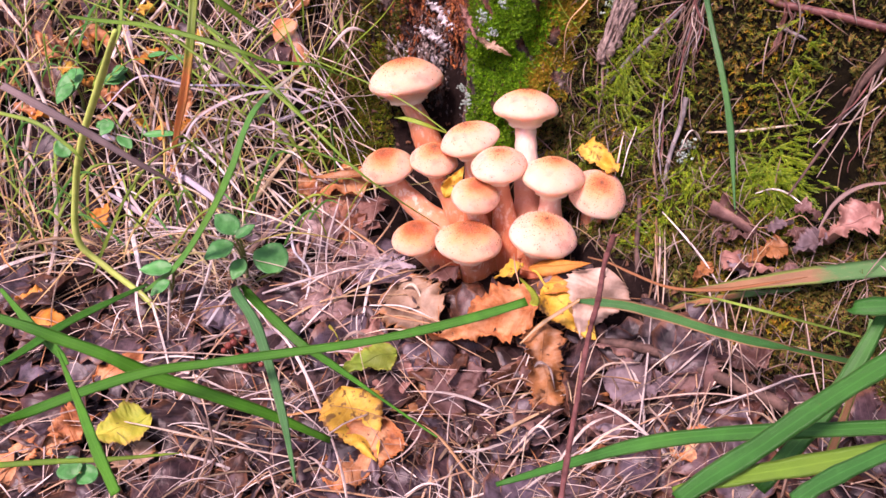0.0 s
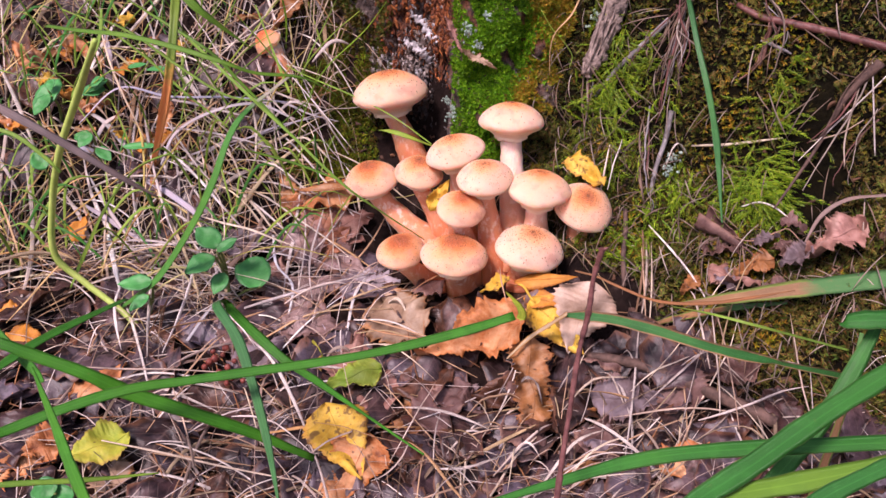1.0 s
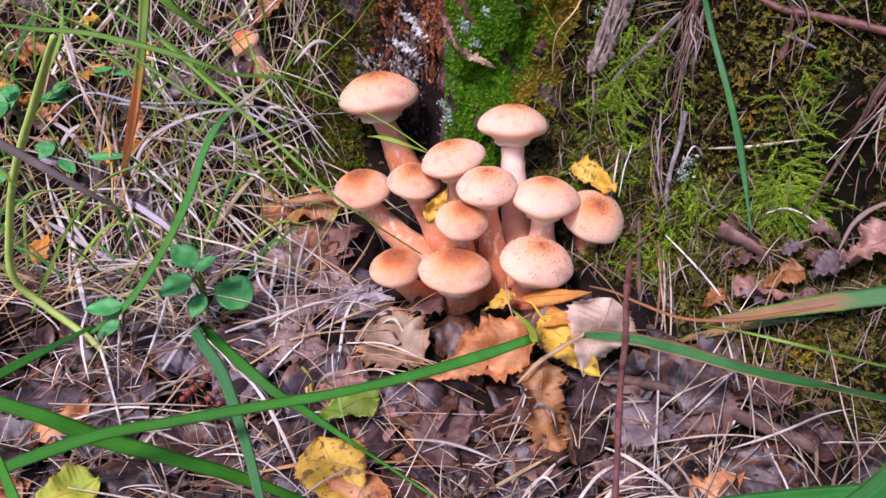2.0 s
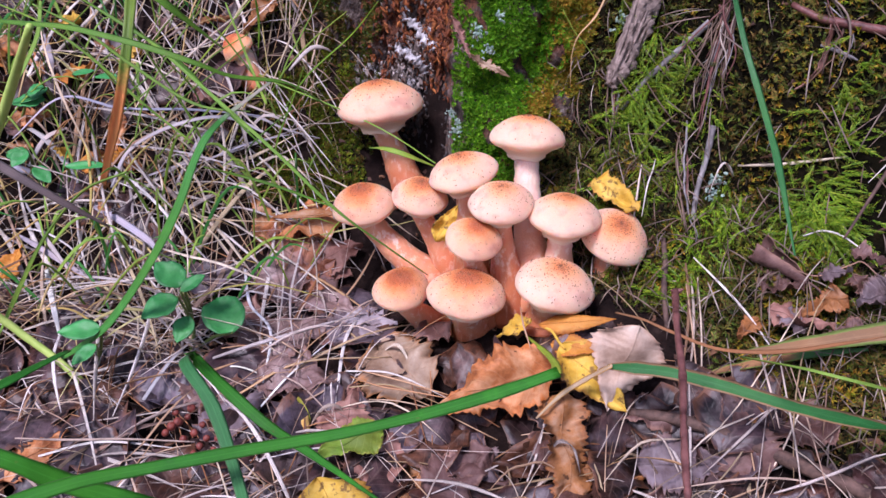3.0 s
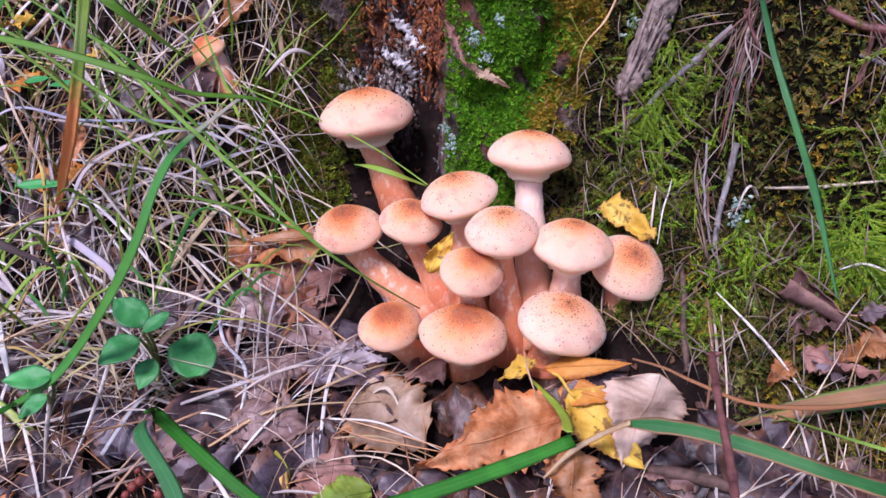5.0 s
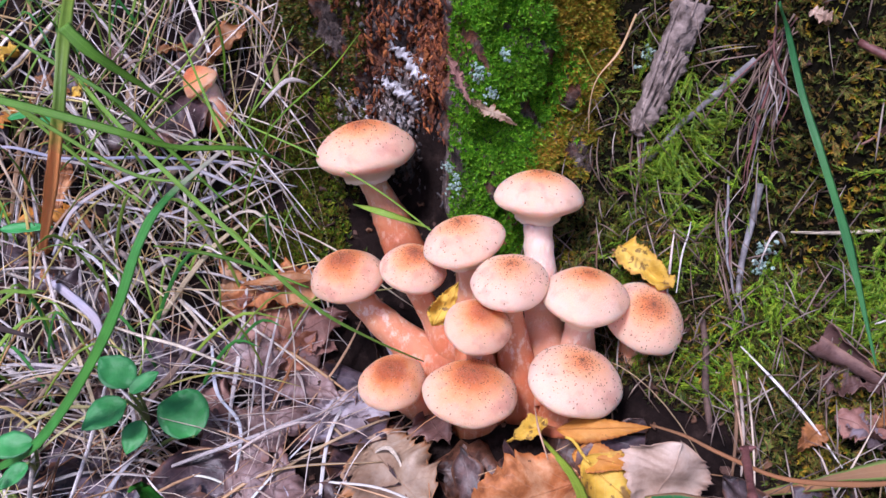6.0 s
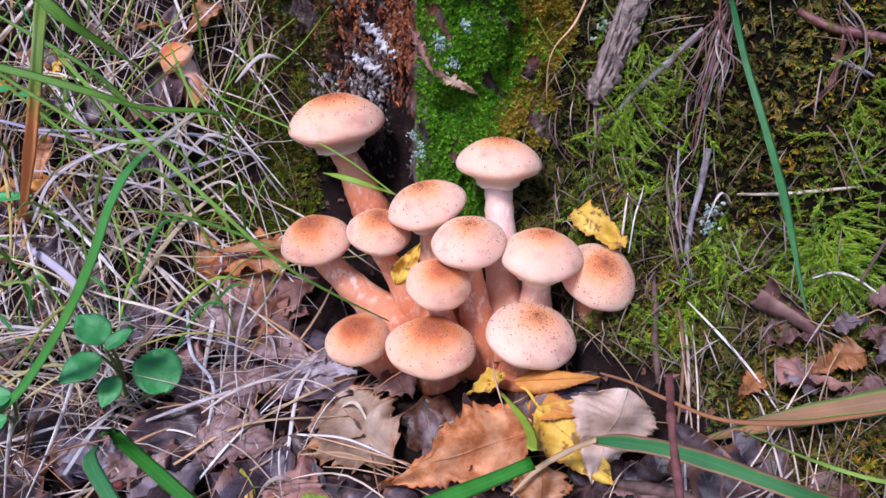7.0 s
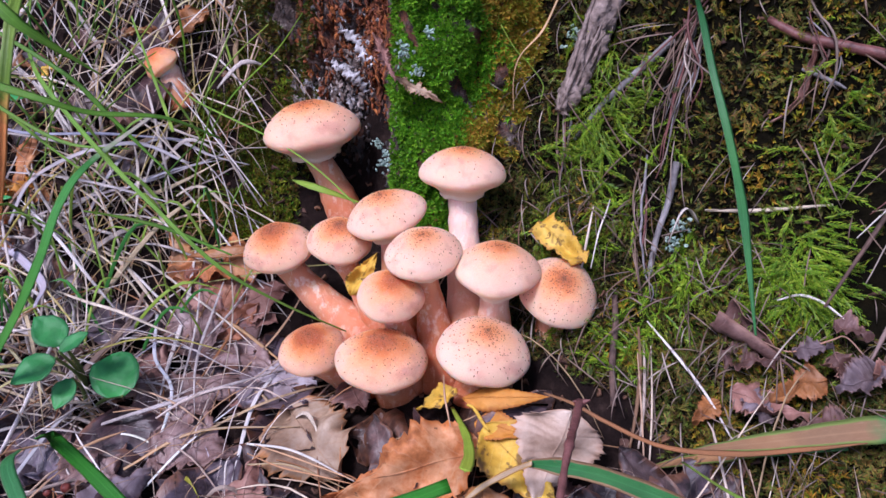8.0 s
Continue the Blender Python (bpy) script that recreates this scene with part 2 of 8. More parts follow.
def make_straw(name="straw", tones=None):
    """Dry grass: each piece has its own tone, with ribs along it, grey weathering and dark specks."""
    m = Nodes(name, 0.6, 0.3)
    tones = tones or [(0.10, 0.06, 0.04), (0.52, 0.38, 0.21), (0.40, 0.34, 0.31), (0.84, 0.78, 0.69), (0.20, 0.11, 0.055), (0.60, 0.54, 0.50), (0.52, 0.29, 0.11), (0.82, 0.77, 0.71), (0.12, 0.075, 0.055), (0.62, 0.51, 0.31), (0.74, 0.69, 0.64), (0.24, 0.17, 0.13)]
    c = m.ramp(m.island(), *[(i / (len(tones) - 1), t) for i, t in enumerate(tones)])
    ribs = m.n("TexWave", Scale=5.0, Distortion=1.2, Detail=2.0)
    ribs.wave_type, ribs.bands_direction = "BANDS", "X"
    m.link(m.stretch(m.coord("UV"), 1, 0.12, 1), ribs.inputs["Vector"])
    c = m.mix(1.0, c, m.ramp(ribs.outputs["Fac"], (0.1, (0.72, 0.68, 0.66)), (0.8, (1.18, 1.16, 1.16))), "MULTIPLY")
    c = m.mix(1.0, c, m.ramp(m.noise(60, 5, 0.7), (0.3, (0.55, 0.52, 0.50)), (0.65, (1.15, 1.13, 1.12))), "MULTIPLY")
    c = m.mix(m.math("MULTIPLY", m.step(m.noise(300, 3, 0.6), 0.66, 0.72), 0.7), c, (0.10, 0.06, 0.04))
    m.colour(c)
    m.bump(ribs.outputs["Fac"], 0.4, 0.0003)
    m.shine(c, 0.12)
    return m.mat


STRAW = make_straw()
BLEACHED = make_straw("bleached_straw", [(0.82, 0.78, 0.73), (0.58, 0.53, 0.50), (0.76, 0.66, 0.49), (0.86, 0.83, 0.80), (0.46, 0.41, 0.40)])
STREWN = make_straw("strewn_straw", [(0.88, 0.83, 0.77), (0.56, 0.46, 0.37), (0.80, 0.68, 0.50), (0.90, 0.87, 0.83), (0.40, 0.23, 0.12), (0.72, 0.66, 0.62), (0.52, 0.31, 0.15), (0.86, 0.81, 0.75)])
YELLOW_STRAW = make_straw("yellow_straw", [(0.74, 0.58, 0.26), (0.52, 0.26, 0.08), (0.82, 0.74, 0.52), (0.46, 0.44, 0.10), (0.66, 0.44, 0.16), (0.78, 0.70, 0.60), (0.34, 0.16, 0.06), (0.70, 0.62, 0.24)])
FIBRE = make_plain("root_fibre", (0.14, 0.09, 0.06), (0.30, 0.22, 0.16), 150, 0.7, 0.3, 0.0002, 0.0,
                   [(0.06, 0.038, 0.028), (0.20, 0.14, 0.10), (0.10, 0.065, 0.045), (0.46, 0.40, 0.34), (0.14, 0.075, 0.04), (0.26, 0.21, 0.18), (0.07, 0.05, 0.045)])
NEEDLE = make_plain("pine_needle", (0.32, 0.13, 0.05), (0.46, 0.24, 0.10), 150, 0.5, 0.2, 0.0002, 0.0,
                    [(0.20, 0.08, 0.035), (0.40, 0.19, 0.08), (0.56, 0.38, 0.22), (0.30, 0.13, 0.05), (0.62, 0.48, 0.34)])
LITTER = make_leaf("dead_leaves", [(0.08, 0.045, 0.035), (0.15, 0.09, 0.07), (0.24, 0.16, 0.13)], (0.28, 0.19, 0.15), (0.03, 0.018, 0.014), (0.17, 0.075, 0.04), 0.66, 0.05, 0.36, 0.16,
                   [(0.015, 0.008, 0.009), (0.067, 0.027, 0.020), (0.088, 0.074, 0.101), (0.030, 0.014, 0.013), (0.168, 0.067, 0.029), (0.049, 0.037, 0.049), (0.101, 0.034, 0.020), (0.176, 0.130, 0.126), (0.040, 0.022, 0.022), (0.015, 0.008, 0.010), (0.109, 0.052, 0.045), (0.035, 0.027, 0.037), (0.151, 0.113, 0.130), (0.055, 0.020, 0.018), (0.143, 0.122, 0.160), (0.029, 0.015, 0.017)])
CRUMB = make_plain("humus_crumbs", (0.05, 0.028, 0.02), (0.16, 0.09, 0.06), 120, 0.8, 0.6, 0.0006, 0.0,
                   [(0.035, 0.018, 0.013), (0.10, 0.05, 0.035), (0.20, 0.10, 0.05), (0.07, 0.035, 0.025)])
ORANGE_LEAF = make_leaf("orange_leaf", [(0.20, 0.060, 0.022), (0.48, 0.175, 0.055), (0.62, 0.33, 0.16), (0.54, 0.19, 0.04)], (0.60, 0.36, 0.20), (0.09, 0.035, 0.018), (0.54, 0.15, 0.02), 0.67)
DEEP_ORANGE = make_leaf("deep_orange_leaf", [(0.42, 0.15, 0.02), (0.58, 0.24, 0.03), (0.62, 0.30, 0.06)], (0.55, 0.28, 0.08), (0.12, 0.05, 0.01), (0.36, 0.11, 0.02), 0.70)
YELLOW_LEAF = make_leaf("yellow_leaf", [(0.50, 0.26, 0.03), (0.68, 0.43, 0.045), (0.74, 0.52, 0.11)], (0.70, 0.55, 0.16), (0.16, 0.08, 0.025), (0.50, 0.24, 0.04), 0.59)
PALE_LEAF = make_leaf("pale_leaf", [(0.40, 0.26, 0.18), (0.60, 0.45, 0.345), (0.72, 0.60, 0.49)], (0.55, 0.38, 0.29), (0.30, 0.15, 0.09), (0.50, 0.30, 0.20), 0.74, veined=0.1)
LILAC_LEAF = make_leaf("lilac_grey_leaf", [(0.24, 0.19, 0.20), (0.42, 0.37, 0.40), (0.50, 0.46, 0.48)], (0.34, 0.28, 0.28), (0.14, 0.09, 0.08), (0.22, 0.13, 0.11), 0.74, veined=0.1)
CREAM_LEAF = make_leaf("cream_leaf", [(0.24, 0.13, 0.07), (0.42, 0.30, 0.20), (0.54, 0.45, 0.36)], (0.34, 0.21, 0.12), (0.12, 0.06, 0.03), (0.44, 0.17, 0.04), 0.74)
BROWN_LEAF = make_leaf("brown_leaf", [(0.15, 0.055, 0.022), (0.38, 0.16, 0.05), (0.52, 0.36, 0.24)], (0.34, 0.2, 0.11), (0.07, 0.03, 0.015), (0.28, 0.09, 0.02), 0.62)
GREY_LEAF = make_leaf("grey_leaf", [(0.10, 0.066, 0.066), (0.20, 0.155, 0.170), (0.30, 0.26, 0.29)], (0.24, 0.18, 0.17), (0.12, 0.08, 0.07), (0.22, 0.13, 0.11), 0.72)
DULL_LEAF = make_leaf("dull_brown_leaf", [(0.045, 0.020, 0.017), (0.115, 0.058, 0.048), (0.19, 0.115, 0.105)], (0.20, 0.12, 0.095), (0.06, 0.03, 0.02), (0.26, 0.14, 0.10), 0.70, 0.05)
PINKISH_LEAF = make_leaf("pinkish_dry_leaf", [(0.14, 0.058, 0.045), (0.31, 0.155, 0.12), (0.44, 0.28, 0.22)], (0.40, 0.24, 0.19), (0.12, 0.06, 0.04), (0.34, 0.18, 0.13), 0.72, 0.1)
RUSSET_LEAF = make_leaf("russet_leaf", [(0.12, 0.038, 0.022), (0.32, 0.125, 0.065), (0.46, 0.24, 0.14)], (0.24, 0.10, 0.06), (0.05, 0.02, 0.015), (0.36, 0.13, 0.05), 0.64, 0.1, 0.5)
DUSKY_LEAF = make_leaf("dusky_flat_leaf", [(0.11, 0.060, 0.050), (0.22, 0.138, 0.120), (0.34, 0.255, 0.238)], (0.085, 0.045, 0.036), (0.06, 0.032, 0.026), (0.17, 0.08, 0.055), 0.64, 0.05, 0.42, 0.5)
GREEN_LEAF = make_leaf("green_leaf", [(0.16, 0.32, 0.03), (0.26, 0.42, 0.05), (0.36, 0.46, 0.05)], (0.36, 0.46, 0.12), (0.16, 0.14, 0.03), (0.34, 0.34, 0.05), 0.76, 0.3)
YELLOWGREEN_LEAF = make_leaf("yellow_green_leaf", [(0.24, 0.34, 0.03), (0.40, 0.42, 0.04), (0.58, 0.46, 0.06)], (0.5, 0.5, 0.15), (0.14, 0.09, 0.03), (0.42, 0.28, 0.06), 0.66, 0.25)
HERB_LEAF = make_leaf("herb_leaf", [(0.025, 0.19, 0.045), (0.04, 0.26, 0.06), (0.06, 0.32, 0.075)], (0.08, 0.33, 0.12), (0.03, 0.12, 0.04), (0.05, 0.2, 0.07), 0.80, 0.2, 0.42, 0.05)
HERB_STALK = make_plain("herb_stalk", (0.09, 0.15, 0.03), (0.18, 0.22, 0.06), 200, 0.5)
GREEN_STALK = make_plain("green_stalk", (0.32, 0.46, 0.08), (0.48, 0.60, 0.15), 120, 0.5, 0.3, 0.0003, 0.1)
TWIG = make_plain("reddish_twig_bark", (0.045, 0.014, 0.012), (0.21, 0.085, 0.072), 160, 0.5, 0.9, 0.0008)
DARK_TWIG = make_plain("dark_twig_bark", (0.020, 0.012, 0.010), (0.15, 0.088, 0.066), 150, 0.75, 1.0, 0.0012)
GREY_TWIG = make_plain("grey_twig_bark", (0.055, 0.047, 0.047), (0.30, 0.275, 0.27), 150, 0.7, 1.0, 0.001)
DEADWOOD = make_plain("weathered_wood", (0.05, 0.03, 0.022), (0.40, 0.31, 0.265), 150, 0.8, 1.0, 0.0025)
RED_FRUIT = make_plain("dry_red_fruit", (0.09, 0.018, 0.014), (0.25, 0.06, 0.04), 260, 0.5, 0.6, 0.0004)
MOSS_FINE = make_plain("cushion_moss", (0.05, 0.17, 0.008), (0.11, 0.28, 0.012), 60, 0.6, 0.2, 0.0003, 0.25,
                       [(0.07, 0.26, 0.004), (0.16, 0.46, 0.008), (0.30, 0.60, 0.015), (0.03, 0.13, 0.002), (0.11, 0.36, 0.006)])
MOSS_OLIVE = make_plain("olive_moss", (0.12, 0.13, 0.012), (0.24, 0.20, 0.025), 60, 0.6, 0.2, 0.0003, 0.2,
                        [(0.20, 0.25, 0.008), (0.38, 0.33, 0.018), (0.50, 0.25, 0.022), (0.12, 0.28, 0.007), (0.54, 0.30, 0.028), (0.26, 0.12, 0.012)])
MOSS_FROND = make_plain("feather_moss", (0.10, 0.20, 0.012), (0.24, 0.34, 0.025), 80, 0.5, 0.2, 0.0003, 0.3,
                        [(0.02, 0.07, 0.002), (0.08, 0.20, 0.005), (0.28, 0.40, 0.015), (0.16, 0.075, 0.014), (0.24, 0.17, 0.020), (0.05, 0.20, 0.005), (0.40, 0.46, 0.028), (0.09, 0.05, 0.010), (0.015, 0.04, 0.002)])
MOSS_LUSH = make_plain("lush_moss", (0.14, 0.28, 0.012), (0.30, 0.44, 0.03), 80, 0.5, 0.2, 0.0003, 0.35,
                       [(0.11, 0.30, 0.006), (0.28, 0.46, 0.014), (0.04, 0.13, 0.003), (0.44, 0.54, 0.028), (0.16, 0.37, 0.008), (0.02, 0.07, 0.002)])
# dark green and brown tones, with shade of hollows put into the colour
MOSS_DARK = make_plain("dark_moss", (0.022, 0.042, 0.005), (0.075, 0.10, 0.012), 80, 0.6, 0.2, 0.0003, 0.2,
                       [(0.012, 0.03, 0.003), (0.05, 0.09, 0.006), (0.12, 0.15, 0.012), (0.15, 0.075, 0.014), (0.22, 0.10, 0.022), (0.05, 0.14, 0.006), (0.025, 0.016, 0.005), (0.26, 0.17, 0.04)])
MOSS_BROWN = make_plain("withered_moss", (0.06, 0.045, 0.018), (0.16, 0.11, 0.04), 80, 0.7, 0.2, 0.0003, 0.1,
                        [(0.04, 0.026, 0.008), (0.18, 0.10, 0.024), (0.32, 0.24, 0.045), (0.08, 0.12, 0.010), (0.30, 0.13, 0.024), (0.16, 0.21, 0.016), (0.05, 0.15, 0.008), (0.26, 0.24, 0.03)])
# brown-green hues, the darkest ones painted in for shade between shoots
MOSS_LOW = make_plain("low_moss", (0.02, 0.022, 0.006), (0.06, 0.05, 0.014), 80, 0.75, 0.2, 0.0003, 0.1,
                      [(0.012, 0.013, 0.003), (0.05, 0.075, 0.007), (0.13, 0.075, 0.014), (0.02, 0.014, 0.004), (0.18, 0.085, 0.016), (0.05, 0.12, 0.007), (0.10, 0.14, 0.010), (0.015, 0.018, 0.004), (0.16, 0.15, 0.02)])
GREY_BARK = make_plain("crumbling_grey_bark", (0.10, 0.08, 0.07), (0.42, 0.38, 0.35), 200, 0.85, 1.0, 0.001, 0.0,
                       [(0.08, 0.055, 0.045), (0.34, 0.30, 0.27), (0.13, 0.085, 0.065), (0.52, 0.47, 0.44), (0.035, 0.027, 0.025), (0.24, 0.18, 0.14), (0.05, 0.04, 0.035)])
CHARRED = make_plain("black_rotten_wood", (0.012, 0.011, 0.011), (0.06, 0.05, 0.05), 200, 0.45, 1.0, 0.001, 0.0,
                     [(0.012, 0.011, 0.011), (0.05, 0.045, 0.045), (0.10, 0.09, 0.09), (0.02, 0.014, 0.012), (0.16, 0.12, 0.10)])
LICHEN = make_plain("lichen", (0.20, 0.32, 0.26), (0.42, 0.50, 0.42), 300, 0.8, 0.6, 0.0005)
WHITE_BARK = make_plain("white_birch_bark", (0.10, 0.08, 0.075), (0.68, 0.66, 0.67), 300, 0.7, 0.9, 0.0008)
RED_WOOD = make_plain("rotten_red_wood", (0.06, 0.018, 0.010), (0.36, 0.11, 0.035), 160, 0.85, 1.0, 0.0015, 0.0,
                      [(0.05, 0.016, 0.010), (0.30, 0.085, 0.025), (0.14, 0.045, 0.02), (0.46, 0.16, 0.04), (0.09, 0.03, 0.02), (0.22, 0.07, 0.03), (0.04, 0.02, 0.016)])


def make_stump_bark():
    m = Nodes("stump_bark", 0.85, 0.25)
    p = m.coord()
    f = m.noise(85, 9, 0.75)
    c = m.ramp(f, (0.34, (0.010, 0.008, 0.007)), (0.46, (0.045, 0.030, 0.025)), (0.56, (0.15, 0.11, 0.095)), (0.67, (0.44, 0.39, 0.36)))
    red = m.step(m.noise(34, 6, 0.65), 0.47, 0.57)
    c = m.mix(m.math("MULTIPLY", red, 0.8), c, m.ramp(m.noise(190, 5, 0.7), (0.38, (0.03, 0.010, 0.007)), (0.65, (0.36, 0.12, 0.05))))
    m.colour(c)
    m.bump(m.math("ADD", m.noise(130, 8, 0.75), f), 1.0, 0.004)
    return m.mat


def make_soil():
    m = Nodes("forest_soil", 0.95, 0.08)
    f = m.noise(90, 8, 0.7)
    # humus tones taken near black: shade of gaps in litter and moss is painted in
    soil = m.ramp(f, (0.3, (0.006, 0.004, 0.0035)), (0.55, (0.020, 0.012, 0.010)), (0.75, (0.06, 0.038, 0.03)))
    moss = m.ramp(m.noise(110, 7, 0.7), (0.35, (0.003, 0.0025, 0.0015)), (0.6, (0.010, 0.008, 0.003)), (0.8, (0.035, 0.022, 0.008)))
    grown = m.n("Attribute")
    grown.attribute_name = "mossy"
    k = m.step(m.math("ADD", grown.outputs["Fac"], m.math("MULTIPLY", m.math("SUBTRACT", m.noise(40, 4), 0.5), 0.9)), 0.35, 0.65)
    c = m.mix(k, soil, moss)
    m.colour(c)
    m.bump(m.math("ADD", m.noise(260, 8, 0.75), f), 1.0, 0.003)
    return m.mat


BARK, SOIL = make_stump_bark(), make_soil()

# ---------------------------------------------------------------- mesh tools


def mesh(name, verts, faces, material, uvs=None, smooth=True):
    """A mesh from arrays; uvs: one pair for each vertex."""
    me = bpy.data.meshes.new(name)
    me.from_pydata(np.asarray(verts, dtype=float).tolist(), [], faces)
    if uvs is not None:
        layer = me.uv_layers.new(name="UVMap")
        loops = np.empty(len(me.loops), dtype=np.int32)
        me.loops.foreach_get("vertex_index", loops)
        layer.data.foreach_set("uv", np.asarray(uvs, dtype=np.float32)[loops].ravel())
    if smooth:
        me.polygons.foreach_set("use_smooth", np.ones(len(me.polygons), dtype=bool))
    me.materials.append(material)
    me.update()
    return me


def thing(name, at, label, category, group=""):
    """The Empty at a thing's base."""
    ob = new(name)
    ob.location = at
    ob.empty_display_size = 0.01
    return tagged(ob, label, category, group)


def part(name, me, parent, label="", m=None):
    """A mesh as one part of a thing; m is its pose in the world."""
    ob = new(name, me)
    ob.parent = parent
    at = Matrix.Translation(parent.location) if parent.parent is None else parent.parent.matrix_basis @ parent.matrix_basis
    ob.matrix_basis = at.inverted() @ (m or Matrix.Identity(4))
    return tagged(ob, label)


def single(name, me, label, category, group="", kind=""):
    return tagged(new(name, me), label, category, group, kind)


def spline(points, n):
    """A smooth line through the points, in n steps."""
    p = np.array(points, dtype=float)
    if len(p) == 2:
        return p[0] + (p[1] - p[0]) * np.linspace(0, 1, n)[:, None]
    q = np.vstack([2 * p[0] - p[1], p, 2 * p[-1] - p[-2]])
    out = []
    for s in np.linspace(0, len(p) - 1 - 1e-9, n):
        i, t = int(s), s - int(s)
        a, b, c, d = q[i : i + 4]
        out.append(0.5 * (2 * b + (c - a) * t + (2 * a - 5 * b + 4 * c - d) * t * t + (3 * b - a - 3 * c + d) * t**3))
    return np.array(out)


def unit(v):
    v = np.asarray(v, dtype=float)
    return v / np.maximum(np.linalg.norm(v, axis=-1, keepdims=True), 1e-12)


def ribbon(points, width, face=(0, -0.55, 0.83), n=28, keel=0.25, taper=(0.55, 0.05), twist=0.0, thick=0.00025):
    """Arrays of a grass blade: a shallow V in section, with real thickness. width may be a list along the blade."""
    c = spline(points, n)
    t = unit(np.gradient(c, axis=0))
    s = np.linspace(0, 1, n)
    f = np.array(face, dtype=float)
    side = unit(np.cross(t, np.broadcast_to(f, t.shape)))
    up = np.cross(side, t)
    a = twist * s
    side, up = side * np.cos(a)[:, None] + up * np.sin(a)[:, None], up * np.cos(a)[:, None] - side * np.sin(a)[:, None]
    if isinstance(width, (list, tuple)):
        w = np.interp(s, np.linspace(0, 1, len(width)), width)
    else:
        w = width * np.minimum(1, np.minimum(taper[0] + (1 - taper[0]) * s / 0.25, taper[1] + (1 - taper[1]) * (1 - s) / 0.35))
    w = w * (1 + 0.05 * np.sin(s * 23 + points[0][0] * 900) + 0.03 * np.sin(s * 51))
    half = (w / 2)[:, None]
    rows = [c - side * half + up * half * keel, c - side * half * 0.5 + up * half * keel * 0.35 + up * thick, c + up * thick * 1.4,
            c + side * half * 0.5 + up * half * keel * 0.35 + up * thick, c + side * half + up * half * keel, c - up * thick]
    us = (0.0, 0.25, 0.5, 0.75, 1.0, 0.5)
    v = np.stack(rows, 1).reshape(-1, 3)
    uv = np.stack([np.tile(us, n), np.repeat(s, 6)], 1)
    faces = []
    for i in range(n - 1):
        for k in range(6):
            a0, b0 = i * 6 + k, i * 6 + (k + 1) % 6
            faces.append((a0, a0 + 6, b0 + 6, b0))
    faces += [tuple(range(6)), tuple(range((n - 1) * 6 + 5, (n - 1) * 6 - 1, -1))]
    return v, faces, uv


def tube(points, radii, n=24, k=10, lumps=0.0, seed=0):
    """Arrays of a round tapering stalk or twig."""
    c = spline(points, n)
    t = unit(np.gradient(c, axis=0))
    ref = np.array((0.31, 0.87, 0.38))
    a = unit(np.cross(t, np.broadcast_to(ref, t.shape)))
    b = np.cross(t, a)
    s = np.linspace(0, 1, n)
    r = np.interp(s, np.linspace(0, 1, len(radii)), radii)
    rng = np.random.default_rng(seed)
    r2 = r[:, None] * (1 + lumps * rng.normal(size=(n, 1)) + lumps * 0.5 * rng.normal(size=(n, k)))
    ang = np.linspace(0, 2 * np.pi, k, endpoint=False)
    v = c[:, None, :] + r2[..., None] * (np.cos(ang)[None, :, None] * a[:, None, :] + np.sin(ang)[None, :, None] * b[:, None, :])
    uv = np.stack([np.tile(np.linspace(0, 1, k), n), np.repeat(s, k)], 1)
    faces = [(i * k + j, i * k + (j + 1) % k, (i + 1) * k + (j + 1) % k, (i + 1) * k + j) for i in range(n - 1) for j in range(k)]
    faces += [tuple(range(k - 1, -1, -1)), tuple(range((n - 1) * k, n * k))]
    return v.reshape(-1, 3), faces, uv


def lathe(profile, k=48):
    """Arrays of a turned form; profile: pairs of radius and height, from the top down."""
    n = len(profile)
    ang = np.linspace(0, 2 * np.pi, k, endpoint=False)
    v = np.array([(r * math.cos(a), r * math.sin(a), z) for r, z in profile for a in ang])
    faces = [(i * k + j, (i + 1) * k + j, (i + 1) * k + (j + 1) % k, i * k + (j + 1) % k) for i in range(n - 1) for j in range(k)]
    return v, faces


